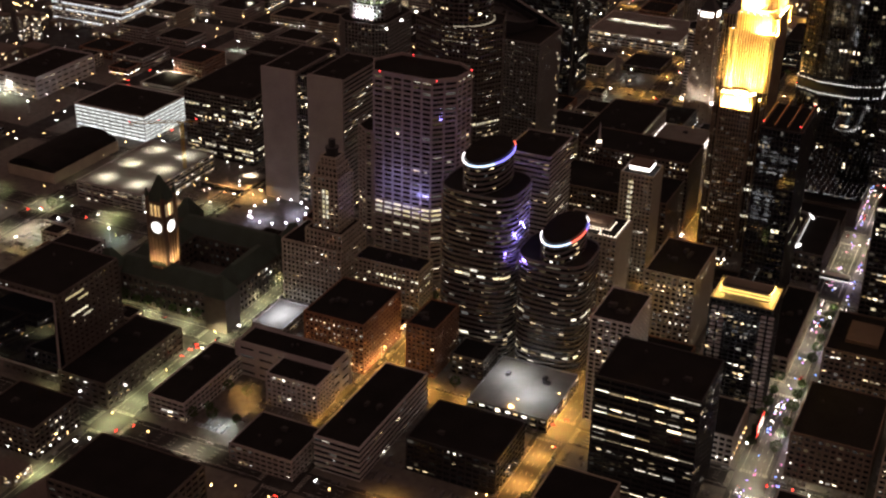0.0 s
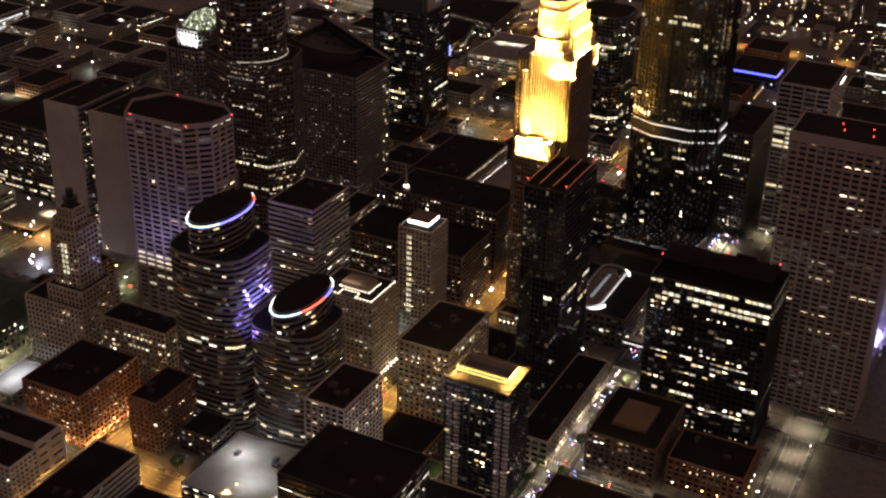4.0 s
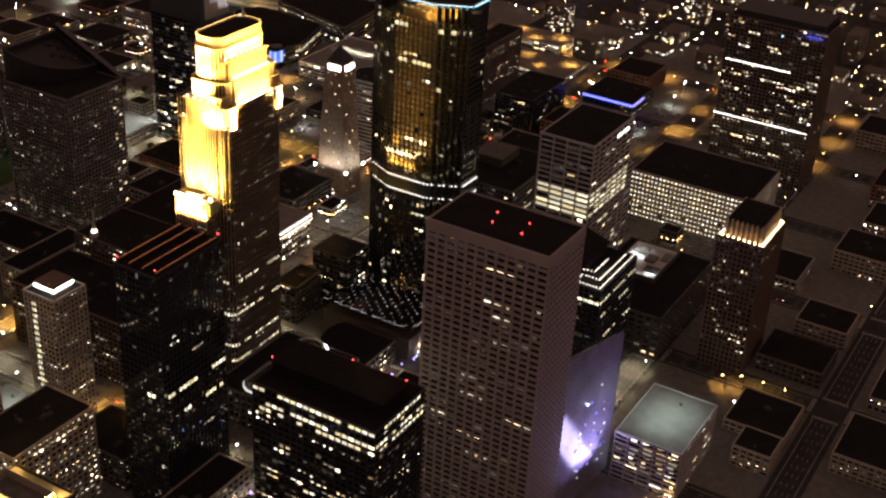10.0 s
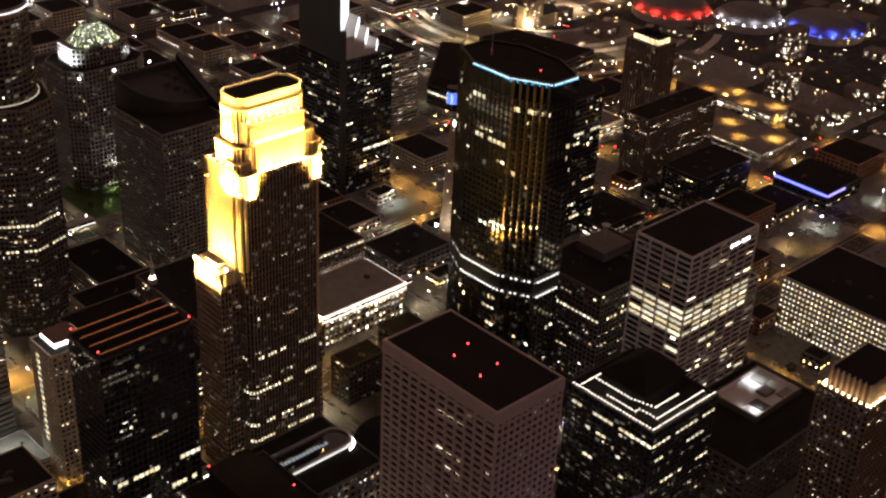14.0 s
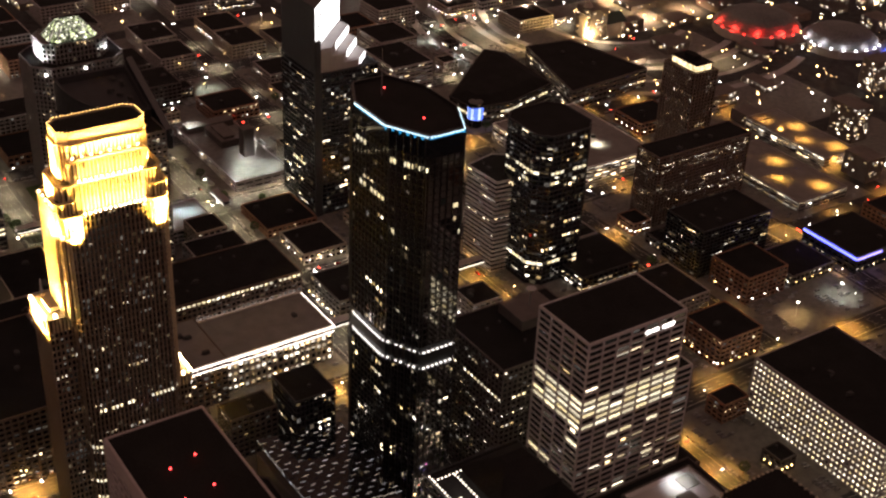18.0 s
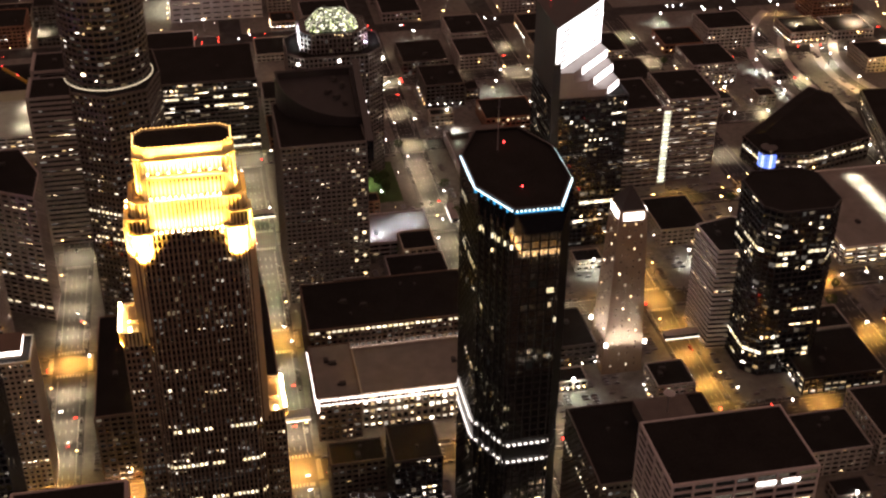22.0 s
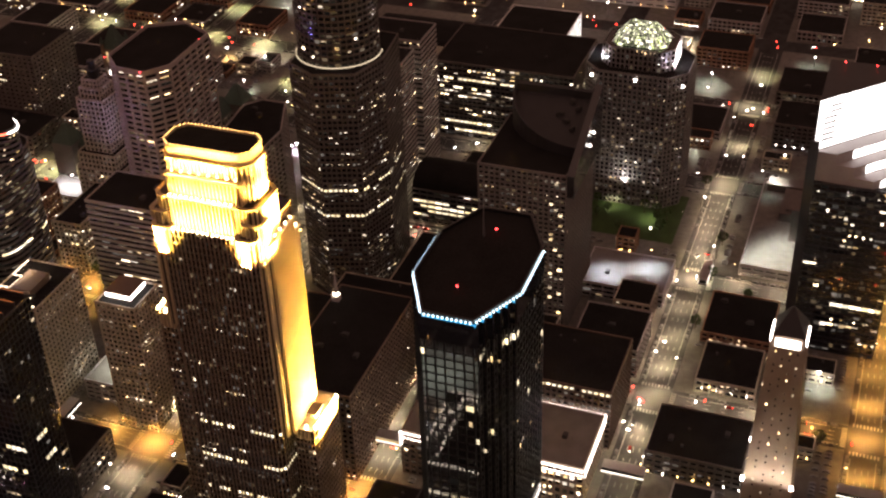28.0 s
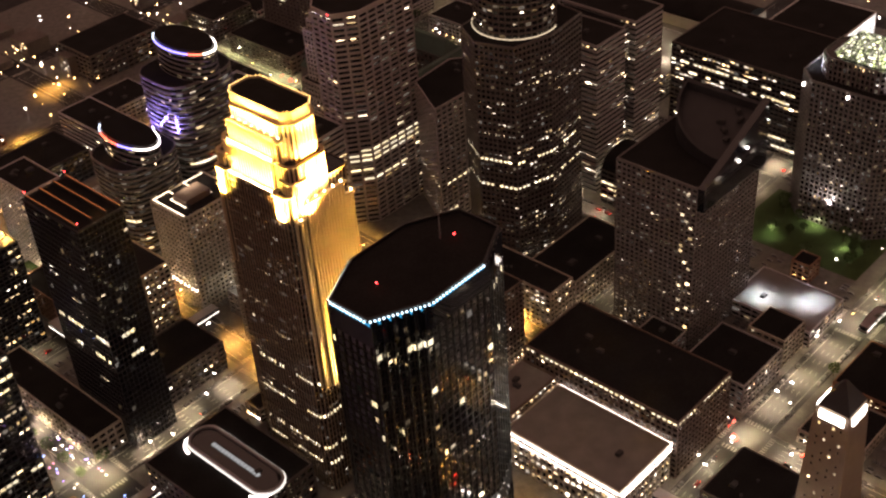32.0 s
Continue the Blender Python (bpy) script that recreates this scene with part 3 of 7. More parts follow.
for y in (26, 69.5):
    flood("gold_floodlight", -48.5, y, 186, -46, y, 200, 6, 1.2, 45000, AMBER, 90)
for y, ty in ((14.5, 22), (80.5, 73)):
    flood("gold_floodlight", -40, y, 187, -40, ty, 207, 12, 1.2, 46000, AMBER, 120)
for y in (24.5, 71):
    flood("gold_floodlight", -52, y, 193, -44, y, 211, 7, 1.2, 30000, AMBER, 120)
for x, y, z, ty, tz in ((-26, 91, 128, 86, 137), (-18, 5, 67, 10, 74)):
    flood("gold_floodlight", x, y, z, x, ty, tz, 26, 1.5, 110000, AMBER, 120)
flood("gold_floodlight", -41.2, 47, 229, -37.6, 47, 236.5, 38, 0.6, 16000, AMBER, 120)
for y, ty in ((21.6, 25), (72.6, 69)):
    flood("gold_floodlight", -28, y, 229, -28, ty, 236.5, 16, 0.6, 9500, AMBER, 120)
for y, ty in ((22.8, 28), (71.6, 66)):
    flood("gold_floodlight", -29, y, 215, -29, ty, 234, 14, 1, 29000, AMBER, 130)

# ---- the concrete slab tower with deep window grid ----
SLABSTONE = material("slab_concrete", (0.37, 0.33, 0.335), 0.85, var=0.15, scale=0.3)
slab = tower("slab_tower", "tall pale brown concrete slab tower with a dense window grid", rect(-280, -211, 76, 115), 196, SLABSTONE, 21, units=0, dim=0.3, fl=3.75, bay=5.75, bay2=3.5, sp=1.6, pw=1.35,
             depth=0.7, lit=0.025, fine=2, cap=120, parapet=0.9, category="skyscraper")
part("top_band", mesh("top_band", *ring(rect(-34.5, 34.5, -19.5, 19.5), 0.95, 190.5, 196.2), SLABSTONE), slab, label="blank concrete band under the roof edge")
for bx, by in ((-8, 8), (10, 6), (-6, -4), (13, -5)):
    beacon(slab, bx - 5, by, 196.4)

# ---- many-sided grid tower and its lower twin ----
usb = tower("grid_tower", "pale concrete tower with canted corners and strip windows", [(214, 238), (166, 238), (152, 224), (150, 203), (164, 192), (214, 192), (226, 215)], 165, SLABSTONE, 31,
            units=0, fl=3.9, bay=8, sp=1.7, pw=1.6, depth=0.6, lit=0.025, hot=((0.33, 0.95), (0.356, 0.95), (0.38, 0.9), (0.405, 0.3), (0.22, 0.3), (0.265, 0.5)), fine=2, cap=140, parapet=2.5, category="skyscraper")
for bx, by in ((25, 24), (-22, 24), (-35, -10), (20, -22)):
    beacon(usb, bx, by, 165.5)
tower("grid_tower", "lower pale concrete tower with canted corners and strip windows", [(208, 188), (187, 150), (220, 149), (258, 164), (258, 182), (247, 191)], 96, SLABSTONE, 32, units=2, fl=3.9, bay=6, sp=1.7, pw=1.6, depth=0.6, lit=0.04,
      hot=((0.1, 0.7), (0.35, 0.5)), fine=False, cap=24)

# ---- courthouse slabs with a glazed hall between ----
for x0, x1 in ((287, 320), (333, 366)):
    tower("courthouse_slab", "tall blank-ended granite courthouse slab", rect(x0, x1, 88, 156), 120, CONCRETE, 41, units=2, fl=4, bay=5, sp=2.2, pw=0, depth=0.3, lit=0.05, fine=False)
    part("end_wall", mesh("end_wall", *box(x0 - 0.6, x1 + 0.6, 156, 158, 0, 122), CONCRETE), None)
    tagged(bpy.data.objects["end_wall" if x0 == 287 else "end_wall.001"], "blank pale granite end wall of the courthouse", "wall", kind="structure")
tower("glazed_hall", "glazed hall between the courthouse slabs with speckled light", rect(320, 333, 94, 152), 117, STEEL, 42, units=0, fl=3, bay=2, sp=0.4, pw=0.4, depth=0.2, lit=0.2, fine=False)

# ---- rounded tower with a cylinder head ----
cap = tower("cylinder_topped_tower", "dark granite tower under a tall glass cylinder", [(178, 70), (205, 62), (240, 66), (244, 105), (215, 118), (182, 116), (170, 95)], 170, GRANITE, 51, units=0, soft=True, fl=3.9, bay=3.2, sp=1.6, pw=0.9, depth=0.3,
            lit=0.09, hot=((0.4, 0.5), (0.52, 0.5)), fine=False, category="skyscraper")
poly = disc(3, 3, 26, 40)
facade(cap, poly, 170, 228, GRANITE, random.Random(52), fl=3.9, bay=3.2, sp=1.3, pw=0.6, depth=0.3, lit=0.06)
roofed(cap, poly, 228, GRANITE, 6)
strip_along(cap, "ring_light", grown(disc(3, 3, 27, 80), 0.3)[22:66:2], 170.5, glow("ring_glow", (1.0, 0.85, 0.6), 0.4), label="warm ring of ledge lights")

strip_along(cap, "ring_light", grown(disc(3, 3, 26, 60), 0.8)[16:50:2], 231, glow("top_ring", (0.95, 0.93, 1.0), 1.3), label="white ring of top lights")

# ---- curved twin towers with lit arcs ----
ICE = glow("ice_white_strip", (0.6, 0.78, 1.0), 2.2)
for name, x0, x1, y0, y1, zb, zc, cxx, cyy, seed in (("curved", 66, 122, 272, 324, 124, 143, 95, 294, 61), ("curved", 14, 64, 272, 322, 84, 97, 37, 294, 62)):
    body = []
    for k in range(28):
        a = 2 * math.pi * k / 28
        c, s_ = math.cos(a), math.sin(a)
        body.append(((x0 + x1) / 2 + (x1 - x0) / 2 * abs(c) ** 0.6 * math.copysign(1, c), (y0 + y1) / 2 + (y1 - y0) / 2 * abs(s_) ** 0.6 * math.copysign(1, s_)))
    root = tower("curved_tower", "rounded glass and stone tower with a violet-lit crown", body, zb, GREY, seed, units=0, fl=3.9, bay=6.5, sp=1.5, pw=0, depth=0.35, lit=0.1, dim=0.8, soft=True, hot=((0.15, 0.35), (0.5, 0.35)), fine=True, cap=24,
                 glass=BLUEGLASS, category="skyscraper")
    mx, my = cxx - sum(p[0] for p in body) / 28, cyy - sum(p[1] for p in body) / 28
    head = disc(mx, my, 14.5 if seed == 61 else 13, 36, 28)
    facade(root, head, zb, zc, GREY, random.Random(seed), fl=3.9, bay=5, sp=1.5, pw=0, depth=0.3, lit=0.15)
    part("crown_wall", mesh("crown_wall", *prism(grown(head, 0.5), zc, zc + 4, grown(head, -0.6)), DARK), root)
    part("crown_roof", mesh("crown_roof", *prism(grown(head, -0.5), zc + 4, zc + 4.3), ROOFING), root)
    rim = grown(head, 0.6)
    for i in range(2, 34):
        a, b = rim[i], rim[(i + 1) % 36]
        d, ang = math.hypot(b[0] - a[0], b[1] - a[1]), math.atan2(b[1] - a[1], b[0] - a[0])
        west = LED_PURPLE if seed == 61 else LED_RED
        mat = LED_WHITE if i < 7 else ICE if i < 14 else west if i < 19 else LED_PURPLE if i < 22 else LED_RED if i < 25 and seed == 61 else LED_WHITE
        part("crown_light", mesh("crown_light", *box(0, d + 0.1, -0.5, 0, 0, 1.0), mat), root, (a[0], a[1], zc + 1.4), turn=ang, label="curved crown light strip")

for y in (282, 304):
    flood("violet_wash", 57, y, 90, 66, y, 112, 2, 14, 7000, (0.28, 0.22, 1.0))
flood("violet_wash", 62, 322, 78, 60, 312, 86, 10, 2, 2500, (0.3, 0.2, 1.0))
flood("violet_wash", 180, 262, 60, 186, 240, 120, 20, 4, 6000, (0.45, 0.42, 1.0))

# ---- table of further buildings: name, label, outline, height, wall, options ----
T = [
    ("setback_tower", "slim limestone tower with a white-lit top", rect(13, 38, 141, 166), 92, LIME, dict(fl=3.6, bay=3.2, sp=1.5, pw=1.2, lit=0.06, fine=True, cap=24, units=0)),
    ("glass_tower", "dark stepped glass tower with orange-edged roof", rect(-95, -66, 140, 192), 157, DARK, dict(fl=3.9, bay=3, sp=0.6, pw=0.3, depth=0.2, lit=0.01, soft=True, dim=0.1, hot=((0.51, 0.14), (0.41, 0.1)), fine=True, cap=24, glass=BLUEGLASS, units=0)),
    ("terrace_building", "glass office block with lit top floors", rect(-228, -152, 140, 186), 112, DARK, dict(fl=3.9, bay=4, sp=1.0, pw=0.5, lit=0.08, hot=((0.97, 0.7), (0.93, 0.75), (0.87, 0.6), (0.3, 0.3)), fine=True, cap=90, units=1)),
    ("apartment_tower", "dark apartment tower with a gold-lit roof deck", rect(-110, -70, 274, 307), 79, DARK, dict(fl=3.2, bay=4, sp=0.7, pw=0.6, lit=0.08, fine=True, cap=24, room=LIT_WARM, units=0, category="apartment building")),
    ("apartment_tower", "white-framed apartment tower with a dark flat roof", rect(-34, -8, 320, 363), 77, PALE, dict(fl=3.2, bay=4, sp=0.9, pw=1.0, lit=0.08, fine=True, cap=30, units=6, category="apartment building")),
    ("office_block", "dark office block with bright ceiling light rows", rect(-97, -34, 380, 430), 78, DARK, dict(fl=3.8, bay=8.5, sp=1.4, pw=0.5, lit=0.3, fine=True, cap=90, units=3, dim=0.25, room=LIT_DASH)),
    ("office_block", "stone office block with rows of lit windows", rect(-48, -12, 200, 258), 62, LIME, dict(fl=3.8, bay=4, sp=1.6, pw=1.2, lit=0.3, fine=True, cap=24, units=5)),
    ("old_hotel", "stone building with uplit cornice", rect(14, 58, 212, 247), 75, LIME, dict(fl=3.6, bay=3.5, sp=1.6, pw=1.4, lit=0.12, soft=True, fine=False, cap=24, units=5)),
    ("office_tower", "banded grey concrete office tower", rect(80, 116, 165, 212), 112, CONCRETE, dict(fl=3.9, bay=6, sp=1.9, pw=0, lit=0.05, fine=False, cap=24, units=2)),
    ("frame_tower", "office tower in a light concrete frame with a dark flat roof", rect(-190.5, -149, -210, -143.3), 137, PALE, dict(fl=4.0, bay=10, sp=1.2, pw=1.0, depth=0.6, lit=0.03, hot=((0.72, 0.7), (0.69, 0.8), (0.66, 0.9), (0.63, 0.9), (0.6, 0.85), (0.52, 0.3), (0.35, 0.2), (0.2, 0.4)), fine=2, cap=180, units=0)),
    ("bank_tower", "square dark stone office tower with a roof dish", rect(-136, -78, -205, -132), 90, GRANITE, dict(fl=3.8, bay=3.4, sp=1.5, pw=1.0, lit=0.04, hot=((0.75, 0.7),), fine=True, cap=24, units=4)),
    ("window_block", "long office block with all its windows lit", rect(-258, -153, -394, -322), 42, CONCRETE, dict(fl=4, bay=3.5, sp=2.1, pw=1.6, lit=0.85, hot=tuple(((k + 0.5) / 10, 0.93) for k in range(10)), fine=2, cap=90, units=4)),
    ("courtyard_block", "low dark block round a white-lit court", rect(-262, -196, -225, -125), 32, GRANITE, dict(fl=4.5, bay=6, sp=2.5, pw=2, lit=0.03, units=0)),
    ("art_deco_tower", "dark art deco tower with an amber-lit crown", rect(-319, -287, -186, -140), 100, BROWN, dict(fl=3.8, bay=3.2, sp=1.4, pw=1.3, lit=0.05, fine=True, cap=24, units=0)),
    ("hotel_tower", "wide dark hotel tower with white light lines", rect(-262, -175, -500, -455), 148, BROWN, dict(fl=3.4, bay=3.6, sp=1.2, pw=0.9, lit=0.09, hot=((0.93, 0.1),), fine=False, units=4)),
    ("brick_tower", "brown apartment slab with scattered lit windows", rect(64, 90, -529, -430), 62, BROWN, dict(fl=3, bay=3.4, sp=1.4, pw=1.3, lit=0.13, room=LIT_WARM, units=4, category="apartment building")),
    ("apartment_block", "dark apartment block with white balconies", rect(-14, 26, -478, -408), 40, DARK, dict(fl=3.1, bay=4, sp=1, pw=0.6, lit=0.05, units=4, category="apartment building")),
    ("glass_office_tower", "dark glass office tower with chamfered corners", chamfered(38, 89, -339, -289, 9), 122, DARK, dict(fl=3.9, bay=4, sp=0.7, pw=0.3, lit=0.07, hot=((0.75, 0.6), (0.7, 0.4), (0.15, 0.5)), glass=BLUEGLASS, fine=False, cap=24, units=0)),
    ("white_office_tower", "banded white office tower with a wedge top", [(72, -276), (106, -274), (112, -300), (100, -316), (80, -314), (70, -300)], 76, PALE, dict(fl=3.6, bay=5, sp=1.9, pw=0, lit=0.08, units=2)),
    ("curtain_tower", "dark glass apartment tower with a rounded top storey", rect(176, 243, -66, -10), 122, GREY, dict(fl=3.4, bay=3.6, sp=1.5, pw=1.1, lit=0.05, dim=0.7, soft=True, fine=False, cap=24, units=0, room=LIT_WARM)),
    ("crowned_tower", "pale stone tower under a lit crystal crown", chamfered(348, 402, -105, -31, 12), 108, GREY, dict(soft=True, fl=3.8, bay=3.6, sp=1.3, pw=1.3, lit=0.05, units=0, fine=False, cap=30)),
    ("slant_topped_tower", "dark glass tower under a white-lit slanted roof", rect(212, 270, -258, -204), 122, DARK, dict(fl=3.9, bay=4, sp=0.7, pw=0.3, lit=0.06, hot=((0.3, 0.3),), units=0, glass=BLUEGLASS, fine=False, cap=24)),
    ("eaves_lit_building", "low stone bank hall with white-lit eaves", rect(33, 79, -117, -40), 27, LIME, dict(fl=5, bay=4, sp=1.6, pw=1.2, lit=0.8, fine=True, cap=24, units=1, roof=GRAVEL)),
    ("eaves_lit_building", "stone office block with white-lit eaves", rect(27, 79, -38, -13), 32, BROWN, dict(fl=4.2, bay=4, sp=1.6, pw=1.2, lit=0.3, fine=True, cap=24, units=3, roof=GRAVEL)),
    ("office_block", "brown office block with a lit cornice row", rect(82, 134, -120, -14), 42, BROWN, dict(fl=3.9, bay=3.5, sp=1.5, pw=1, lit=0.06, hot=((0.93, 0.8),), units=5)),
    ("parking_garage", "open-decked parking garage with pale lit roof", rect(226, 268, -121, -64), 11, PALE, dict(fl=3.2, bay=8, sp=1.2, pw=0.8, lit=0.5, units=1, roof=GRAVEL, room=LIT_COOL)),
    ("low_block", "long low stone block along the mall", rect(-118, -96, 150, 258), 18, LIME, dict(fl=4, bay=5, sp=1.8, pw=1.4, lit=0.15, units=5)),
    ("skylit_building", "low black-roofed building with an oval skylight", rect(-112, -54, 28, 102), 25, GRANITE, dict(fl=5, bay=5, sp=2, pw=1.5, lit=0.1, units=1)),
    ("glass_market", "low market hall with a broad grey roof", rect(8, 64, 330, 390), 9, STEEL, dict(fl=4.5, bay=6, sp=1, pw=0.6, lit=0.5, units=3, roof=GRAVEL)),
    ("civil_tower", "dark angular office building with a sloped glass face", rect(316, 372, 426, 486), 70, GRANITE, dict(fl=3.9, bay=5, sp=2.4, pw=2.6, lit=0.05, dim=0.1, units=2)),
    ("telephone_tower", "art deco stone tower with stepped shoulders", rect(203, 253, 275, 312), 50, LIME, dict(fl=3.8, bay=3.6, sp=1.6, pw=1.5, lit=0.03, fine=False, cap=40, units=2)),
    ("low_block", "long flat-roofed office block", rect(91, 122, 396, 490), 24, PALE, dict(fl=3.8, bay=5, sp=1.8, pw=0, lit=0.06, units=3)),
    ("low_block", "dark square office block with a flat black roof", rect(12, 71, 420, 466), 24, DARK, dict(fl=3.8, bay=5, sp=1.6, pw=0.8, lit=0.05, units=1)),
    ("low_block", "flat-roofed stone department block", rect(-189, -141, 302, 366), 32, BROWN, dict(fl=4, bay=4, sp=1.8, pw=1.4, lit=0.04, units=2)),
    ("white_box_building", "windowless pale building beside the mall", rect(150, 224, 397, 419), 25, PALE, dict(fl=6, bay=14, sp=4.4, pw=4, lit=0.0, units=2)),
    ("uplit_hotel", "brick hotel with uplights along its street front", rect(147, 193, 326, 381), 38, BRICK, dict(fl=3.6, bay=3.6, sp=1.7, pw=1.5, lit=0.2, room=LIT_WARM, fine=False, cap=24, units=5)),
    ("stepped_block", "dark stepped office block with lit terraces", rect(-244, -182, -108, -51), 84, DARK, dict(fl=3.9, bay=4, sp=1.0, pw=0.4, lit=0.06, soft=True, hot=((0.9, 0.7), (0.76, 0.25), (0.5, 0.1)), units=0, fine=True, cap=24)),
    ("low_block", "brown block under a black roof with a square penthouse", rect(-184, -140, 190, 248), 28, BROWN, dict(fl=3.9, bay=4, sp=1.7, pw=1.3, lit=0.05, units=0, pent=3)),
    ("low_block", "broad low block with a flat black roof", rect(163, 236, 548, 598), 26, GRANITE, dict(fl=4, bay=6, sp=2, pw=1.5, lit=0.02, units=0)),
    ("low_block", "long low brick block with a flat roof", rect(222, 249, 412, 486), 14, PALE, dict(fl=3.6, bay=4.5, sp=1.5, pw=0.5, lit=0.15, units=2)),
    ("low_block", "plain pale block with a flat black roof", rect(148, 186, 421, 443), 24, PALE, dict(fl=3.6, bay=4, sp=1.7, pw=1.4, lit=0.05, units=1)),
    ("low_block", "low grey block beside the parking lot", rect(128, 172, 470, 508), 14, CONCRETE, dict(fl=3.6, bay=4.5, sp=1.7, pw=1.0, lit=0.1, units=3)),
    ("podium_block", "low dark podium of the civic office building", rect(277, 315, 412, 495), 18, GRANITE, dict(fl=4.5, bay=6, sp=2.6, pw=2, lit=0.04, dim=0.2, units=2)),
    ("low_block", "stone block with lit upper rows beside the art deco tower", rect(146, 200, 275, 297), 40, LIME, dict(fl=3.8, bay=3.6, sp=1.6, pw=1.3, lit=0.1, hot=((0.75, 0.5), (0.55, 0.4)), units=3)),
    ("loading_block", "low block with a bright pale roof deck", rect(222, 247, 328, 366), 7, CONCRETE, dict(fl=3.5, bay=5, sp=1.6, pw=1, lit=0.1, units=0, roof=GRAVEL)),
    ("curved_block", "low dark block with a curved corner beside the mall", [(-113, -16), (-113, 24), (-84, 25), (-74, 19), (-68, 9), (-66, -3), (-68, -12), (-72, -17)], 16, GRANITE, dict(fl=4, bay=5, sp=1.6, pw=0.8, lit=0.3, units=0)),
    ("low_block", "low block under a pale flat roof deck", rect(28, 62, 168, 200), 14, CONCRETE, dict(fl=4, bay=5, sp=1.8, pw=1.2, lit=0.1, units=1, roof=GRAVEL)),
    ("brick_block", "dark brick corner block", rect(101, 122, 326, 364), 38, BRICK, dict(fl=3.6, bay=3.6, sp=1.7, pw=1.3, lit=0.08, units=3)),
]
BUILT = {}
for k, (name, label, outline, height, wall, opts) in enumerate(T):
    BUILT.setdefault(name, []).append(tower(name, label, outline, height, wall, 100 + k, **opts))
SEEN = [tuple(f(p[i] for p in row[2]) for i in (0, 1) for f in (min, max)) for row in T]
SEEN += [(-118, -43, -120, -77), (-50, 0, 5, 95), (-282, -209, 74, 117), (145, 228, 190, 240), (163, 234, 128, 177), (285, 368, 86, 160), (168, 246, 60, 120), (60, 114, 262, 318), (10, 60, 264, 318)]

# ---- crowns and roof lights of single towers ----
rand = BUILT["setback_tower"][0]
part("lantern", mesh("lantern", *box(-7, 7, -7, 7, 92, 98), TAN), rand, label="square roof lantern in a white light ring")
part("lantern_roof", mesh("lantern_roof", *box(-8.4, 8.4, -8.4, 8.4, 97.4, 98.2), BROWN), rand, label="flat brown lantern roof")
for x0, x1, y0, y1 in ((-8.2, 8.2, -8.2, -7.1), (-8.2, 8.2, 7.1, 8.2), (-8.2, -7.1, -7, 7), (7.1, 8.2, -7, 7)):
    part("lantern_light", mesh("lantern_light", *box(x0, x1, y0, y1, 94.6, 96.8), LED_WHITE), rand, label="bright white light strip")
for k in range(15):
    for x in (3.4, 5.4):
        part("stair_window", UNITS.setdefault("stair", mesh("stair_window", *box(-0.75, 0.75, 12.7, 13.15, 0, 2.0), LIT_ROW)), rand, (x, 0, 26 + k * 4.2), label="lit stair window")
spire = BUILT["glass_tower"][0]
for x in (-13, -4, 5, 13):
    part("roof_fin", mesh("roof_fin", *box(x - 0.5, x + 0.5, -25, 25, 157.5, 160), DARK), spire)
    part("fin_light", mesh("fin_light", *box(x - 0.14, x + 0.14, -24.5, 24.5, 160, 160.3), glow("dull_orange", (1.0, 0.3, 0.1), 0.22)), spire, label="dull orange roof edge light")
for bx, by in ((-13, 25), (13, 25), (-13, -25)):
    beacon(spire, bx, by, 160)
part("plant_storey", mesh("plant_storey", *merged(box(-33, 36, -13, 9, 112.4, 119), box(-34, 37, -14, 10, 119, 119.8)), ROOFING), BUILT["terrace_building"][0], label="long dark rooftop plant storey")
for bx, by in ((-33, -13), (0, -13), (36, 9)):
    beacon(BUILT["terrace_building"][0], bx, by, 119.8)
nic = BUILT["apartment_tower"][0]
part("roof_screen", mesh("roof_screen", *ring(rect(-16, 16, -7, 7), 0.4, 79.4, 85, 0), LIME), nic, label="pale roof screen lit gold")
part("roof_deck", mesh("roof_deck", *box(-19, 19, -15, 15, 79.5, 79.8), PAVING), nic)
for pts, z in ((grown(rect(-16, 16, -7, 7), 0.6), 81.2), (grown(rect(-16, 16, -7, 7), 0.6), 83.4)):
    strip_along(nic, "gold_strip", pts + pts[:1], z, LED_GOLD, w=0.3, h=0.4, label="gold roof light strip")
for sx in (-17, 17):
    flood("deck_light", -90 + sx, 290.5, 85, -90 + sx, 290.5, 79, 1, 24, 7000, (1.0, 0.55, 0.13))
for x0 in (-22, 10):
    for bx in (0, 5):
        part("balcony_front", mesh("balcony_front", *merged(*[box(x0 + bx, x0 + bx + 3.4, 16.6, 18.2, 6 + k * 3.2, 7.2 + k * 3.2) for k in range(22)]), PALE), nic, label="column of small pale balconies", kind="stuff")
deco = BUILT["art_deco_tower"][0]
part("crown_block", mesh("crown_block", *box(-12.4, 12.4, -18.6, 18.6, 100, 112), BROWN), deco, label="stepped stone crown lit amber")
part("crown_roof", mesh("crown_roof", *box(-12.9, 12.9, -19.1, 19.1, 112, 112.6), ROOFING), deco)
CROWNLAMP = mesh("crown_lamp", *prism(disc(0, 0, 0.5, 8), 0, 1.1), glow("amber_bulb", (1.0, 0.72, 0.38), 9))
for k in range(13):
    for sx in (-1, 1):
        part("crown_fin", UNITS.setdefault("fin", mesh("crown_fin", *box(-0.5, 0.5, -0.7, 0.7, 100, 113), LIME)), deco, (sx * 12.8, -18 + k * 36 / 12, 0))
        part("crown_lamp", CROWNLAMP, deco, (sx * 14.8, -21 + k * 42 / 12, 101), label="bright amber crown lamp")
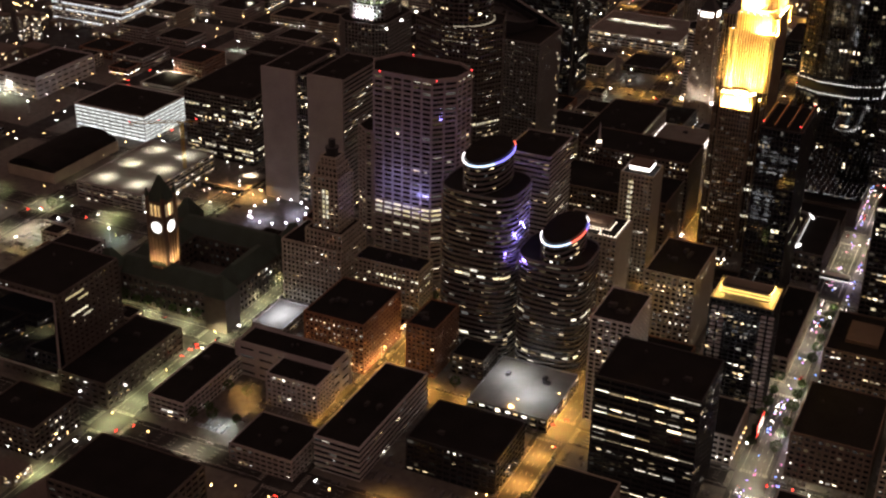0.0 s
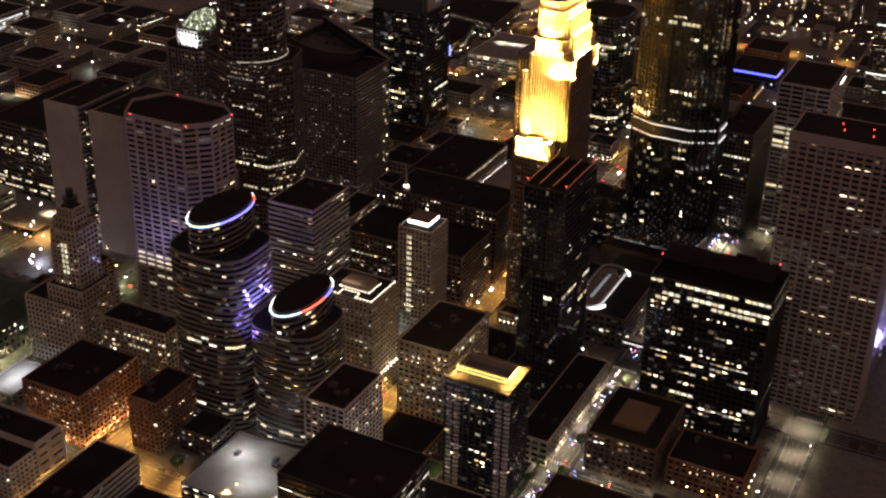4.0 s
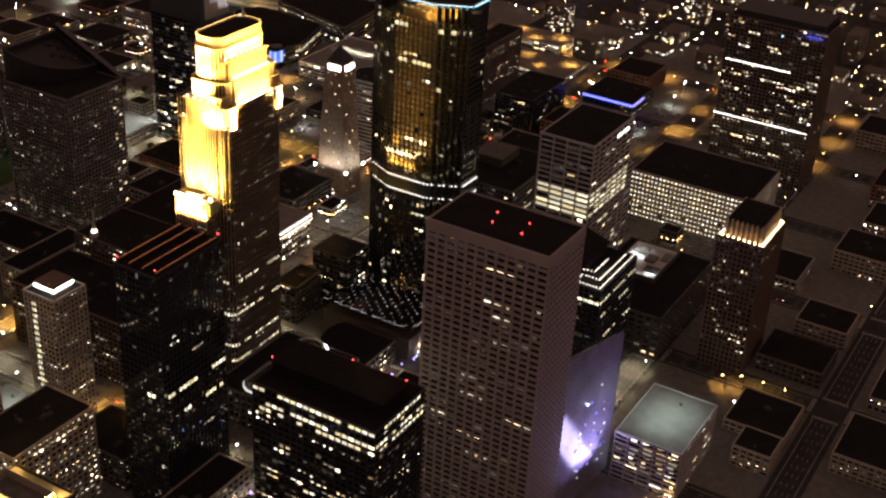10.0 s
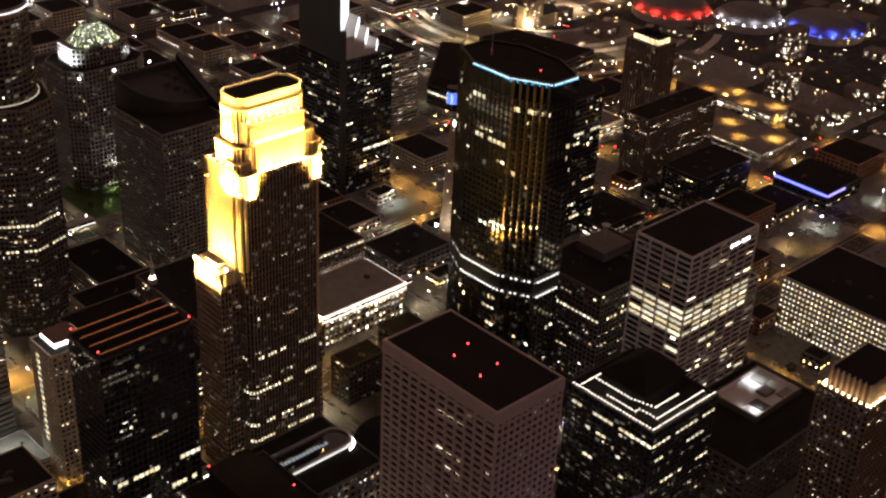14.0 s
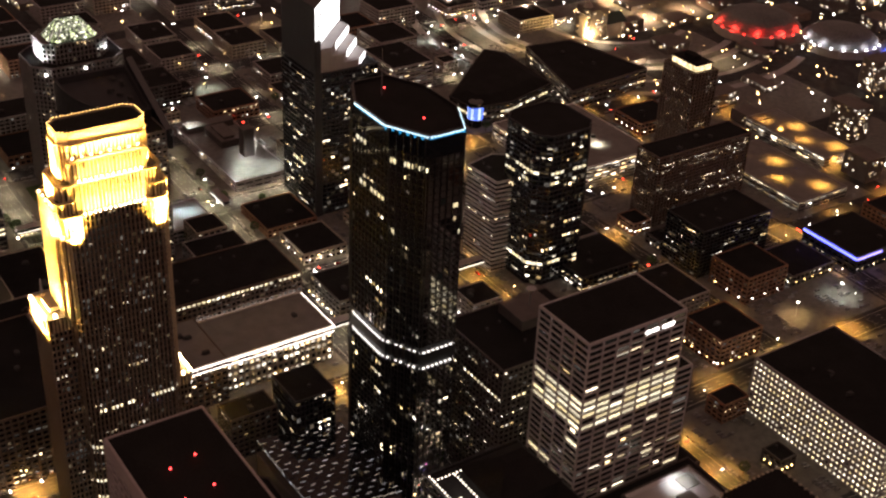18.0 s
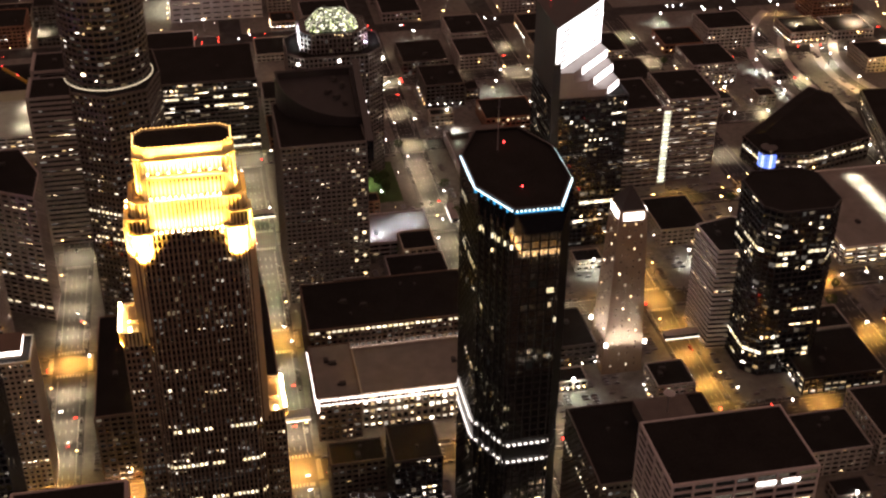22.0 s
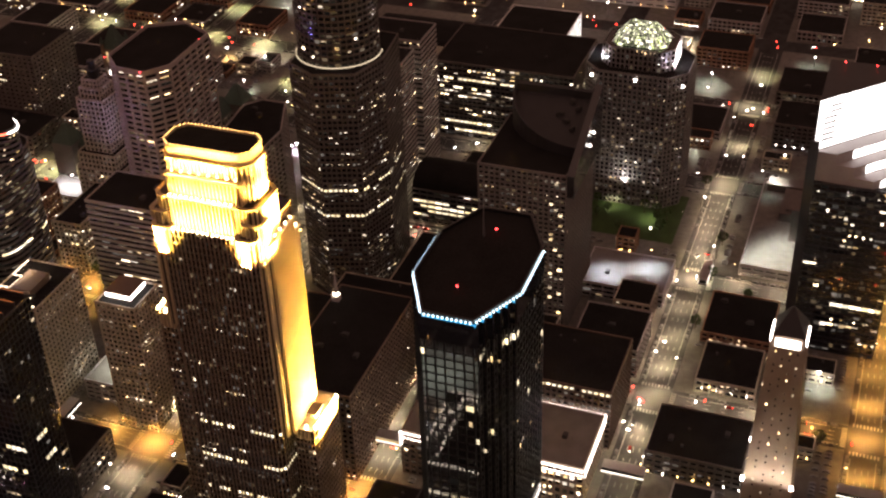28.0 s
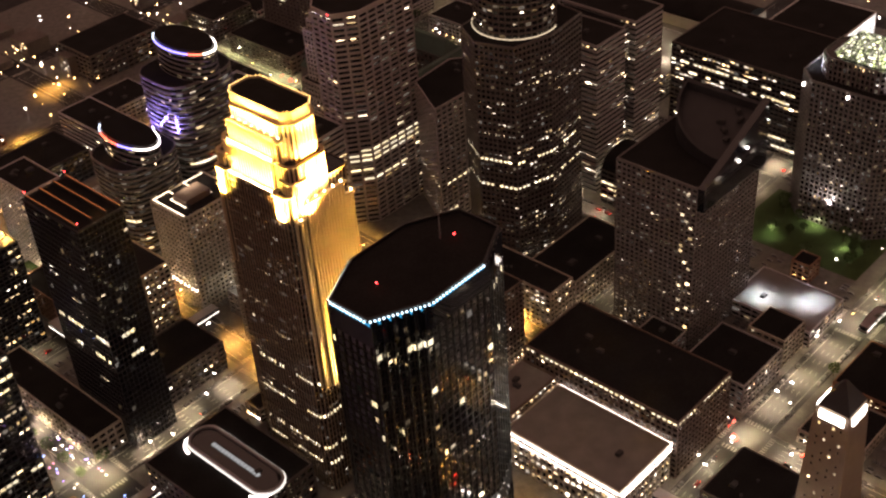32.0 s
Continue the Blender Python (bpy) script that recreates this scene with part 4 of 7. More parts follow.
for k in range(8):
    for sy in (-1, 1):
        part("crown_lamp", CROWNLAMP, deco, (-13 + k * 26 / 7, sy * 21.6, 101), label="bright amber crown lamp")
        part("crown_fin", UNITS["fin"], deco, (-12 + k * 24 / 7, sy * 19, 0))
for x, y, w, h_, tx, ty in ((-318, -163, 36, 1, -313, -163), (-288, -163, 36, 1, -293, -163), (-303, -141, 24, 1, -303, -145)):
    flood("crown_light", x, y, 101, tx, ty, 112, w, h_, 430, (1.0, 0.46, 0.085))
EAVES = glow("eaves_bulb", (1.0, 0.9, 0.82), 3.2)
for name, edge in (("eaves_lit_building", 0), ("eaves_lit_building", 1)):
    ob = BUILT[name][edge]
    hx, hy, z = (23, 38.5, 27) if edge == 0 else (26, 12.5, 32)
    pts = grown(rect(-hx, hx, -hy, hy), 1.0)
    dashes_along(ob, "eaves_light", pts[3:] + pts[:3] if edge == 0 else [pts[3], pts[0]], z - 0.6, EAVES, w=0.7, h=0.8, label="continuous white eaves light")
    dashes_along(ob, "eaves_light", pts[3:] + pts[:3] if edge == 0 else [pts[2], pts[3], pts[0]], z - 4.2, EAVES, w=0.5, h=0.5, label="continuous white eaves light")
part("end_lamp", mesh("end_lamp", *box(-0.6, 0.6, -0.6, 0.6, 23, 32), LED_WHITE), BUILT["eaves_lit_building"][1], (-26.8, 12.8, 0), label="tall white corner light")
hotel = BUILT["hotel_tower"][0]
LINELAMP = mesh("line_lamp", *box(-1.1, 1.1, 0, 0.5, 0, 0.9), LED_WHITE)
for z, x0, count in ((108, -18, 20), (56, -42, 29)):
    for k in range(count):
        part("line_lamp", LINELAMP, hotel, (x0 + 1.5 + k * 3.0, 22.7, z), label="white lamp in a long row")
part("top_storey", mesh("top_storey", *box(-40, 40, -20, 20, 148, 154), DARK), hotel)
part("blue_lamp", mesh("blue_lamp", *prism(disc(0, 0, 0.9, 8), 0, 1.8), LED_BLUE), hotel, (-5, 22, 138), label="bright blue facade lamp")
flood("blue_wash", -250, -451, 142, -250, -456, 148, 16, 1, 500, (0.1, 0.15, 1.0))
frame_ = BUILT["frame_tower"][0]
for x0, x1 in ((-11, -3), (0, 9)):
    part("sign_light", mesh("sign_light", *box(-21.6, -20.9, x0 - 14, x1 - 14, 131, 133), LED_WHITE), frame_, label="bright white slot of light")
tower("frame_tower", "lower glass wing of the framed office tower", rect(-190, -149, -222, -210.6), 96, PALE, 301, fl=4, bay=10, sp=1.2, pw=1, lit=0.1, hot=((0.1, 0.6), (0.3, 0.5)), units=1)
dish = BUILT["bank_tower"][0]
part("roof_penthouse", mesh("roof_penthouse", *box(-2, 22, -24, 4, 90, 97), GRANITE), dish)
part("dish_mast", mesh("dish_mast", *merged(prism(disc(0, 0, 0.5, 8), 97, 106), prism(disc(0, 0, 0.6, 10), 106, 109, disc(0, 0, 3.2, 10))), STEEL), dish, (10, -10, 0), label="steel dish mast")

# crystal crown
crown = BUILT["crowned_tower"][0]
poly = chamfered(-19, 19, -26, 26, 8)
facade(crown, poly, 108, 124, GREY, random.Random(7), fl=4, bay=3.4, sp=1.1, pw=1.2, lit=0.04)
low_, high_ = chamfered(-15, 15, -20, 20, 6), chamfered(-6, 6, -10, 10, 3)
part("crown_cage", mesh("crown_cage", *prism(low_, 124, 136, high_), GLASS), crown, label="faceted glass crown")
panes = []
for k in range(8):
    a, b, c, d = [Vector((*q, z)) for q, z in ((low_[k], 124), (low_[(k + 1) % 8], 124), (high_[(k + 1) % 8], 136), (high_[k], 136))]
    out_ = (b - a).cross(d - a).normalized() * 0.08
    cols = max(3, round((b - a).length / 2.1))
    for u in range(cols):
        for v in range(7):
            corner = [a.lerp(b, (u + du) / cols).lerp(d.lerp(c, (u + du) / cols), (v + dv) / 7) + out_ for du, dv in ((0.12, 0.1), (0.9, 0.1), (0.9, 0.88), (0.12, 0.88))]
            panes.append(([tuple(q) for q in corner], [(0, 1, 2, 3)]))
for u in range(6):
    for v in range(9):
        x, y = -5.6 + u * 1.9, -9.4 + v * 2.1
        panes.append(([(x, y, 136.08), (x + 1.5, y, 136.08), (x + 1.5, y + 1.7, 136.08), (x, y + 1.7, 136.08)], [(0, 1, 2, 3)]))
part("crown_pane", mesh("crown_pane", *merged(*panes), window_light("crystal", 0.12, 2.4, (0.78, 1.0, 0.42), (1.0, 1.0, 0.85), island=True, cell=0.4)), crown, label="small lit panes of the crystal crown", kind="stuff")
for y, ty in ((-68 + 31, -68 + 24), (-68 - 32, -68 - 24)):
    flood("crown_wash", 372, y, 109.5, 372, ty, 122, 20, 1.5, 16000, (1.0, 1.0, 0.97), 120)
for k in range(8):
    a, b = chamfered(-15.3, 15.3, -20.3, 20.3, 6)[k], chamfered(-6.2, 6.2, -10.2, 10.2, 3)[k]
    part("crown_rib", mesh("crown_rib", *prism([(a[0] - 0.4, a[1] - 0.4), (a[0] + 0.4, a[1] - 0.4), (a[0] + 0.4, a[1] + 0.4), (a[0] - 0.4, a[1] + 0.4)], 123.5, 136.4,
         [(b[0] - 0.3, b[1] - 0.3), (b[0] + 0.3, b[1] - 0.3), (b[0] + 0.3, b[1] + 0.3), (b[0] - 0.3, b[1] + 0.3)]), STEEL), crown)
for x, y in ((-28, 30), (-28, -36), (-28, -2)):
    part("corner_lamp", mesh("corner_lamp", *prism(disc(0, 0, 0.8, 10), 0, 1.5), LAMP_WHITE), crown, (x, y, 104 if y else 32), label="glaring white corner lamp")
flood("crown_wash", 343, -66, 20, 350, -66, 60, 1, 10, 1800, (1, 0.97, 0.9))

# slanted white top
slant = BUILT["slant_topped_tower"][0]
# The light on the white walls is put into their material as glow.
GLOWWHITE = window_light("white_wall_glow", 2.2, 2.6, (1.0, 1.0, 1.0), (0.95, 0.98, 1.0), cell=0.02)
tri_ = [(-26.5, 27), (21.5, -20), (29, -20), (29, 27)]
tri_ = tri_ if area2(tri_) > 0 else tri_[::-1]
part("wedge_body", mesh("wedge_body", *prism(tri_, 122, 175), DARK), slant, label="dark wedge storeys behind the lit wall")
diag = Vector((48, -47)).normalized()
face_len, face_ang = math.hypot(48, 47), math.atan2(-47, 48)
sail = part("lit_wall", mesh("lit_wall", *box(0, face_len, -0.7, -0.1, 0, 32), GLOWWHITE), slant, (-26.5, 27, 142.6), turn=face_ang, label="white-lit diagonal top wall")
for k in range(7):
    part("wall_slot", mesh("wall_slot", *box(0, 9, -1.0, -0.7, 0, 1.2), DARK), sail, (4 if k < 5 else 8, 0, 5 + k * 3.6), label="dark slot in the lit wall")
    part("wall_slot", mesh("wall_slot", *box(0, 11, -1.0, -0.7, 0, 1.4), DARK), sail, (face_len - 14, 0, 4 + k * 3.8), label="dark slot in the lit wall")
for o0, o1, top_ in ((0.8, 10, 142), (10, 18, 135), (18, 27, 128)):
    ends = [(0.9 * o, face_len - 0.78 * o) for o in (o0, o1)]
    quad = [(ends[1][0], -o1), (ends[1][1], -o1), (ends[0][1], -o0), (ends[0][0], -o0)]
    part("terrace_storey", mesh("terrace_storey", *prism(quad, 122.3, top_), CONCRETE), slant, (-26.5, 27, 0), turn=face_ang, label="stepped grey terrace storey")
    a_, b_ = ends[1][0] + 0.25 * (ends[1][1] - ends[1][0]), ends[1][1]
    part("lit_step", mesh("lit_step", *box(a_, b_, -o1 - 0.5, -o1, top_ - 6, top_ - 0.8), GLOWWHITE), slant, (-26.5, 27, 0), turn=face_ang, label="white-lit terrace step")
part("side_fin", mesh("side_fin", *box(-30.2, -28.6, 24, 29.5, 0, 150), DARK), slant, label="tall dark corner fin")
for bx in (-26, 0, 26):
    beacon(slant, 24, bx * 0.7, 175)

# curved tops of the dark glass flats
flats = BUILT["curtain_tower"][0]
arc = [(33.5 - 43 * math.cos(q), -28 + 53 * math.sin(q)) for q in [math.pi / 2 * k / 14 for k in range(15)]] + [(33.5, -28)]
arc = arc if area2(arc) > 0 else arc[::-1]
hood = grown(arc, -1.6)


def raked(x):
    return 129 + (x + 9.5) * 0.42


n_ = len(arc)
part("crown_wall", mesh("crown_wall", [(x, y, 122.4) for x, y in arc] + [(x, y, raked(x)) for x, y in arc] + [(x, y, raked(x)) for x, y in hood] + [(x, y, raked(x) - 5) for x, y in hood],
     [f for k in range(n_) for m in [(k + 1) % n_] for f in ((k, m, n_ + m, n_ + k), (n_ + k, n_ + m, 2 * n_ + m, 2 * n_ + k), (2 * n_ + k, 2 * n_ + m, 3 * n_ + m, 3 * n_ + k))] + [tuple(range(3 * n_, 4 * n_))], DARK), flats, label="dark curved crown wall with a raked top")
for q in range(5):
    part("crown_plant", UNITS["unit"], flats, (8 + q * 5, -20 + 5 * (q % 3), raked(8 + q * 5) - 5), turn=q)
part("roof_blade", mesh("roof_blade", [(-34, -33, 108), (33.6, -33, 108), (33.6, -33, 152), (-34, -33, 123), (-34, -28.2, 108), (33.6, -28.2, 108), (33.6, -28.2, 152), (-34, -28.2, 123)],
     [(0, 1, 2, 3), (7, 6, 5, 4), (0, 4, 5, 1), (1, 5, 6, 2), (2, 6, 7, 3), (3, 7, 4, 0)], BLUEGLASS), flats, label="raked glass blade wall")
for k, x in enumerate((6, 14)):
    part("blade_lamp", mesh("blade_lamp", *prism(disc(0, 0, 0.8, 8), 0, 1.2), LED_WHITE), flats, (x - 6, -34, 126 + k * 5), label="white lamp on the blade wall")
seam = random.Random(31)
for k in range(30):
    if seam.random() < 0.4:
        part("seam_window", UNITS.setdefault("seam", mesh("seam_window", *box(-0.3, 0.1, -1.1, 1.1, 0, 1.6), LIT)), flats, (-33.8, -22 + seam.choice((-3, 0, 3)), 8 + k * 3.7), label="lit stair window")

# obelisk tower with white-lit slots under its pyramid
ob = thing("obelisk_tower", "tapered pale stone obelisk tower with lit slots and pyramid cap", "skyscraper", 71.5, -212.5)
base, top = rect(-14, 14, -13.5, 13.5), rect(-9.5, 9.5, -9, 9)
part("shaft", mesh("shaft", *prism(base, 0, 112, top), TAN), ob)
for k in range(26):
    f = (k + 0.5) / 26
    for j in (-0.6, -0.2, 0.2, 0.6):
        if (k * 7 + int(j * 10)) % 3:
            hw, hy = 14 - 4.5 * f, 13.5 - 4.5 * f
            w = LIT if (k * 5 + int(j * 5)) % 4 == 0 else GLASS
            part("window", UNITS.setdefault(("fw", w.name), mesh("window", *box(-0.22, 0.22, -0.45, 0.45, -0.6, 0.6), w)), ob, (-hw, j * hy, 112 * f))
            part("window", UNITS[("fw", w.name)], ob, (j * hw, hy, 112 * f), turn=math.pi / 2)
part("cap_storey", mesh("cap_storey", *prism(top, 112, 119, rect(-8.5, 8.5, -8, 8)), TAN), ob)
part("pyramid", mesh("pyramid", *prism(rect(-8.5, 8.5, -8, 8), 119, 132, rect(-0.6, 0.6, -0.6, 0.6)), DARK), ob, label="dark pyramid cap")
SLOT = glow("white_slot", (1.0, 0.97, 0.9), 5)
for x, y, turn in ((-9.4, 0, 0), (0, 8.9, math.pi / 2), (9.4, 0, 0), (0, -8.9, math.pi / 2)):
    part("lit_slot", mesh("lit_slot", *box(-0.4, 0.4, -6.2, 6.2, 113, 117.5), SLOT), ob, (x, y, 0), turn=turn, label="glaring white row of top windows")
for x, y in ((-16, -13), (-16, 13), (16, 13)):
    part("base_lamp", mesh("base_lamp", *prism(disc(0, 0, 1, 10), 24, 26), LAMP_WHITE), ob, (x, y, 0), label="white base floodlight")
flood("base_flood", 50, -212, 22, 60, -212, 95, 22, 1, 3200, (1, 0.95, 0.82))
flood("base_flood", 71, -194, 26, 71, -200, 85, 22, 1, 3200, (1, 0.95, 0.82))

# stone telephone tower shoulders
tel = BUILT["telephone_tower"][0]
for hw, z0, z1 in ((15, 50, 62), (10.5, 62, 104), (8, 104, 112), (6, 112, 118)):
    facade(tel, off(rect(-hw, hw, -hw, hw), -9, 0.5), z0, z1, LIME, random.Random(int(z0)), fl=3.8, bay=3.4, sp=1.5, pw=1.4, lit=0.02)
    roofed(tel, off(rect(-hw, hw, -hw, hw), -9, 0.5), z1, LIME, 1.2, units=0)
for k in range(6):
    for x in (-1.5, 1.5):
        part("slot_window", mesh("slot_window", *box(x - 9.7, x - 8.3, 11.4, 12.0, 72 + k * 4, 74.4 + k * 4), LIT_ROW), tel, label="lit slot window")
part("top_drum", mesh("top_drum", *merged(prism(disc(-9, 0.5, 4.6, 12), 118, 124), prism(disc(-9, 0.5, 5.2, 12), 124, 125), prism(disc(-9, 0.5, 2.6, 12), 125, 131)), DARK), tel, label="dark drum at the tower top")

# ---- city hall with clock tower ----
hall = thing("city_hall", "dark granite city hall with steep roofs round a court", "town hall", 320, 320)
for x0, x1, y0, y1 in ((-50, 50, 28, 50), (-50, 50, -50, -28), (-50, -28, -28, 28), (28, 50, -28, 28)):
    w = rect(x0, x1, y0, y1)
    facade(hall, w, 0, 22, GRANITE, random.Random(x0 + y0), fl=5.4, bay=5, sp=2.4, pw=2, depth=0.4, lit=0.02)
    part("steep_roof", mesh("steep_roof", *prism(grown(w, 0.6), 22, 34, grown(w, -9)), COPPER), hall, label="steep dark green copper roof")
for x in (-50, 50):
    for y in (-50, 50):
        part("corner_pavilion", mesh("corner_pavilion", *prism(rect(x - 9, x + 9, y - 9, y + 9), 0, 28), GRANITE), hall)
        part("pavilion_roof", mesh("pavilion_roof", *prism(rect(x - 9.5, x + 9.5, y - 9.5, y + 9.5), 28, 42, rect(x - 1.5, x + 1.5, y - 1.5, y + 1.5)), COPPER), hall)
clock = thing("clock_tower", "granite clock tower with glowing clock faces", "clock tower", 331, 353)
part("shaft", mesh("shaft", *prism(rect(-7, 7, -7, 7), 0, 84), BROWN), clock)
part("spire", mesh("spire", *prism(rect(-7.6, 7.6, -7.6, 7.6), 84, 103, rect(-0.4, 0.4, -0.4, 0.4)), COPPER), clock)
for cxx, cyy in ((-7, -7), (7, -7), (7, 7), (-7, 7)):
    part("corner_turret", mesh("corner_turret", *prism(disc(cxx, cyy, 1.7, 10), 0, 88), BROWN), clock)
    part("turret_cap", mesh("turret_cap", *prism(disc(cxx, cyy, 2, 10), 88, 94, disc(cxx, cyy, 0.2, 10)), COPPER), clock)
FACE = glow("clock_face", (1.0, 0.98, 0.92), 2.2)
for k in range(4):
    a = k * math.pi / 2
    dial = part("clock_dial", mesh("clock_dial", [(x, -7.6 - 0 * y, 63 + y) for x, y in disc(0, 0, 4.6, 28)] + [(x, -7.0, 63 + y) for x, y in disc(0, 0, 4.6, 28)],
         [tuple(range(28))] + [(i, 28 + i, 28 + (i + 1) % 28, (i + 1) % 28) for i in range(28)], FACE), clock, turn=a, label="round glowing white clock face")
    part("dial_rim", mesh("dial_rim", *merged(*[([(4.9 * math.cos(t_) + u, -7.75 + v, 63 + 4.9 * math.sin(t_) + w) for u, v, w in box(-0.35, 0.35, 0, 0.8, -0.35, 0.35)[0]], box(0, 1, 0, 1, 0, 1)[1]) for t_ in [2 * math.pi * q / 28 for q in range(28)]]), BROWN), clock, turn=a)
    for j in range(3):
        part("belfry_slit", UNITS.setdefault("slit", mesh("belfry_slit", *box(-0.8, 0.8, -7.5, -6.9, 72, 81), LIT_WARM)), clock, turn=a) if j == 1 else part("belfry_slit", mesh("belfry_slit", *box(-4 + 3.2 * j - 0.2, -2.6 + 3.2 * j, -7.5, -6.9, 72, 81), LIT_WARM), clock, turn=a)
    for j in range(3):
        part("tower_pilaster", mesh("tower_pilaster", *box(-4 + j * 3.3, -2.9 + j * 3.3, -7.8, -7, 30, 57), BROWN), clock, turn=a)
    dx, dy = math.sin(a) , -math.cos(a)
    if k in (2, 3):
        flood("tower_light", 331 + dx * 10.5, 353 + dy * 10.5, 33, 331 + dx * 7, 353 + dy * 7, 56, 6, 1, 2600, (1.0, 0.6, 0.25))
        part("light_ledge", mesh("light_ledge", *box(-4.5, 4.5, -11, -7, 30.6, 32), BROWN), clock, turn=a)

# ---- glass atrium by the octagonal tower ----
court = thing("crystal_court", "stepped glass atrium roof of lit square panes", "atrium", -85, -45)
CELLGLOW = window_light("atrium_light", 0.28, 0.8, (1.0, 0.82, 0.62), (0.9, 0.92, 1.0))
for j in range(13):
    for i in range(16):
        z = 18 + 0.5 * ((i + j) % 2) + j * 0.7
        part("glass_cell", UNITS.setdefault(("cell", 0), mesh("glass_cell", *box(0, 4.2, 0, 4.0, -2.4, 0), GLASS)), court, (i * 4.5 - 36, -32 + j * 4.3, z))
        if (i * 5 + j * 3) % 7 != 1:
            part("cell_light", UNITS.setdefault(("cl", 0), mesh("cell_light", *merged(box(0.2, 4.0, 4.0, 4.12, -0.9, -0.45), box(-0.12, 0, 0.2, 3.8, -0.9, -0.45)), CELLGLOW)), court, (i * 4.5 - 36, -32 + j * 4.3, z), label="strip of atrium light")
part("hall", mesh("hall", *box(-36, 36, -32, 24, 0, 17), GRANITE), court)
tower("glass_tower", "dark glass block beside the lit atrium", rect(-52, -22, -72, -46), 46, DARK, 88, fl=4, bay=3, sp=0.6, pw=0.3, depth=0.2, lit=0.03, glass=BLUEGLASS, units=1)
tower("office_block", "low dark block at the avenue corner", rect(-30, -12, -44, -14), 30, GRANITE, 89, fl=4, bay=4, sp=1.5, pw=1, lit=0.05, units=2)
washed = tower("office_building", "brown stone office block washed by gold light", rect(12, 108, 10, 57), 62, BROWN, 90, fl=3.8, bay=3.4, sp=1.5, pw=1.1, lit=0.04, units=4)
part("roof_spire", mesh("roof_spire", *merged(prism(rect(-2.2, 2.2, -2.2, 2.2), 62, 66), prism(disc(0, 0, 1.5, 10), 68, 84, disc(0, 0, 0.25, 10))), PALE), washed, (33, 20, 0), label="pale slender roof spire")
part("spire_lamp", mesh("spire_lamp", *merged(prism(disc(0, 0, 1.6, 10), 66.2, 67.1, disc(0, 0, 2.1, 10)), prism(disc(0, 0, 2.1, 10), 67.1, 68.4, disc(0, 0, 1.5, 10))), glow("spire_lamp", (1.0, 0.88, 0.66), 5)), washed, (33, 20, 0), label="bright warm lamp round the spire foot")
tower("office_building", "dark stone block with a lit strip", rect(14, 113, 60, 113), 48, BROWN, 91, fl=3.8, bay=4, sp=1.5, pw=1.1, lit=0.06, units=4)
tower("office_building", "low flat-roofed stone block by the corner", rect(140, 162, 14, 80), 30, LIME, 92, fl=3.8, bay=4, sp=1.6, pw=1.2, lit=0.1, units=3)
tower("office_building", "low stone block with cornice lights", rect(166, 232, 14, 52), 24, LIME, 93, fl=3.8, bay=4, sp=1.6, pw=1.2, lit=0.08, units=3)
tower("office_building", "broad dark office block with lit bands", rect(412, 486, -8, 108), 66, GRANITE, 94, fl=3.8, bay=4, sp=1.5, pw=0.4, lit=0.12, hot=((0.1, 0.7), (0.2, 0.5), (0.8, 0.4), (0.7, 0.3)), units=3)
SEEN += [(12, 112, 6, 112), (138, 234, 12, 60), (410, 490, -10, 110), (-121, -10, -76, -12), (56, 88, -228, -198), (268, 374, 268, 374)]
barrel = thing("barrel_roofed_office", "glass office under a dark barrel roof", "office building", 300, 52)
facade(barrel, rect(-20, 20, -26, 26), 0, 28, GRANITE, random.Random(3), fl=4, bay=6, sp=1.6, pw=0.5, lit=0.06, hot=((0.5, 0.8), (0.65, 0.8), (0.3, 0.4)))
bx = [(20 * math.cos(math.pi * k / 14), 28 + 12 * math.sin(math.pi * k / 14)) for k in range(15)]
part("barrel_roof", mesh("barrel_roof", [(0 + z * 0 + x, -26, z) for x, z in bx] + [(x, 26, z) for x, z in bx], [(k + 1, k, 15 + k, 16 + k) for k in range(14)] + [tuple(range(15)), tuple(range(29, 14, -1))], ROOFING), barrel)
SEEN += [(278, 322, 24, 80)]

# oval skylight
sky = BUILT["skylit_building"][0]
oval = [(x * 9.5, (26 if y > 0 else -26) * (abs(y) > 0) + y * 9) for x, y in [(math.cos(2 * math.pi * k / 36), math.sin(2 * math.pi * k / 36)) for k in range(36)]]
part("skylight_curb", mesh("skylight_curb", *ring(oval, 0.8, 25.4, 28, -0.8), STEEL), sky, (4, -2, 0), label="oval steel skylight curb")
part("skylight_glass", mesh("skylight_glass", *prism(grown(oval, -0.9), 25.6, 26.6), BLUEGLASS), sky, (4, -2, 0))
part("skylight_light", mesh("skylight_light", *ring(oval, 1.5, 26.0, 26.9, 0.9), glow("soft_white", (1, 0.98, 0.92), 0.7)), sky, (4, -2, 0), label="soft white oval light line")
for k in range(0, 36):
    if oval[k][0] < -1:
        part("skylight_lamp", UNITS.setdefault("sl", mesh("skylight_lamp", *prism(disc(0, 0, 0.7, 8), 25.5, 26.8), LED_WHITE)), sky, (oval[k][0] - 3.5 + 4, oval[k][1] - 2, 0), label="round white roof lamp")
part("inner_strip", mesh("inner_strip", *merged(*[box(-1.2, 1.2, -20 + k * 2.7, -18.2 + k * 2.7, 26.7, 27.1) for k in range(15)]), glow("pale_strip", (0.85, 0.95, 1), 0.22)), sky, (4, -2, 0))

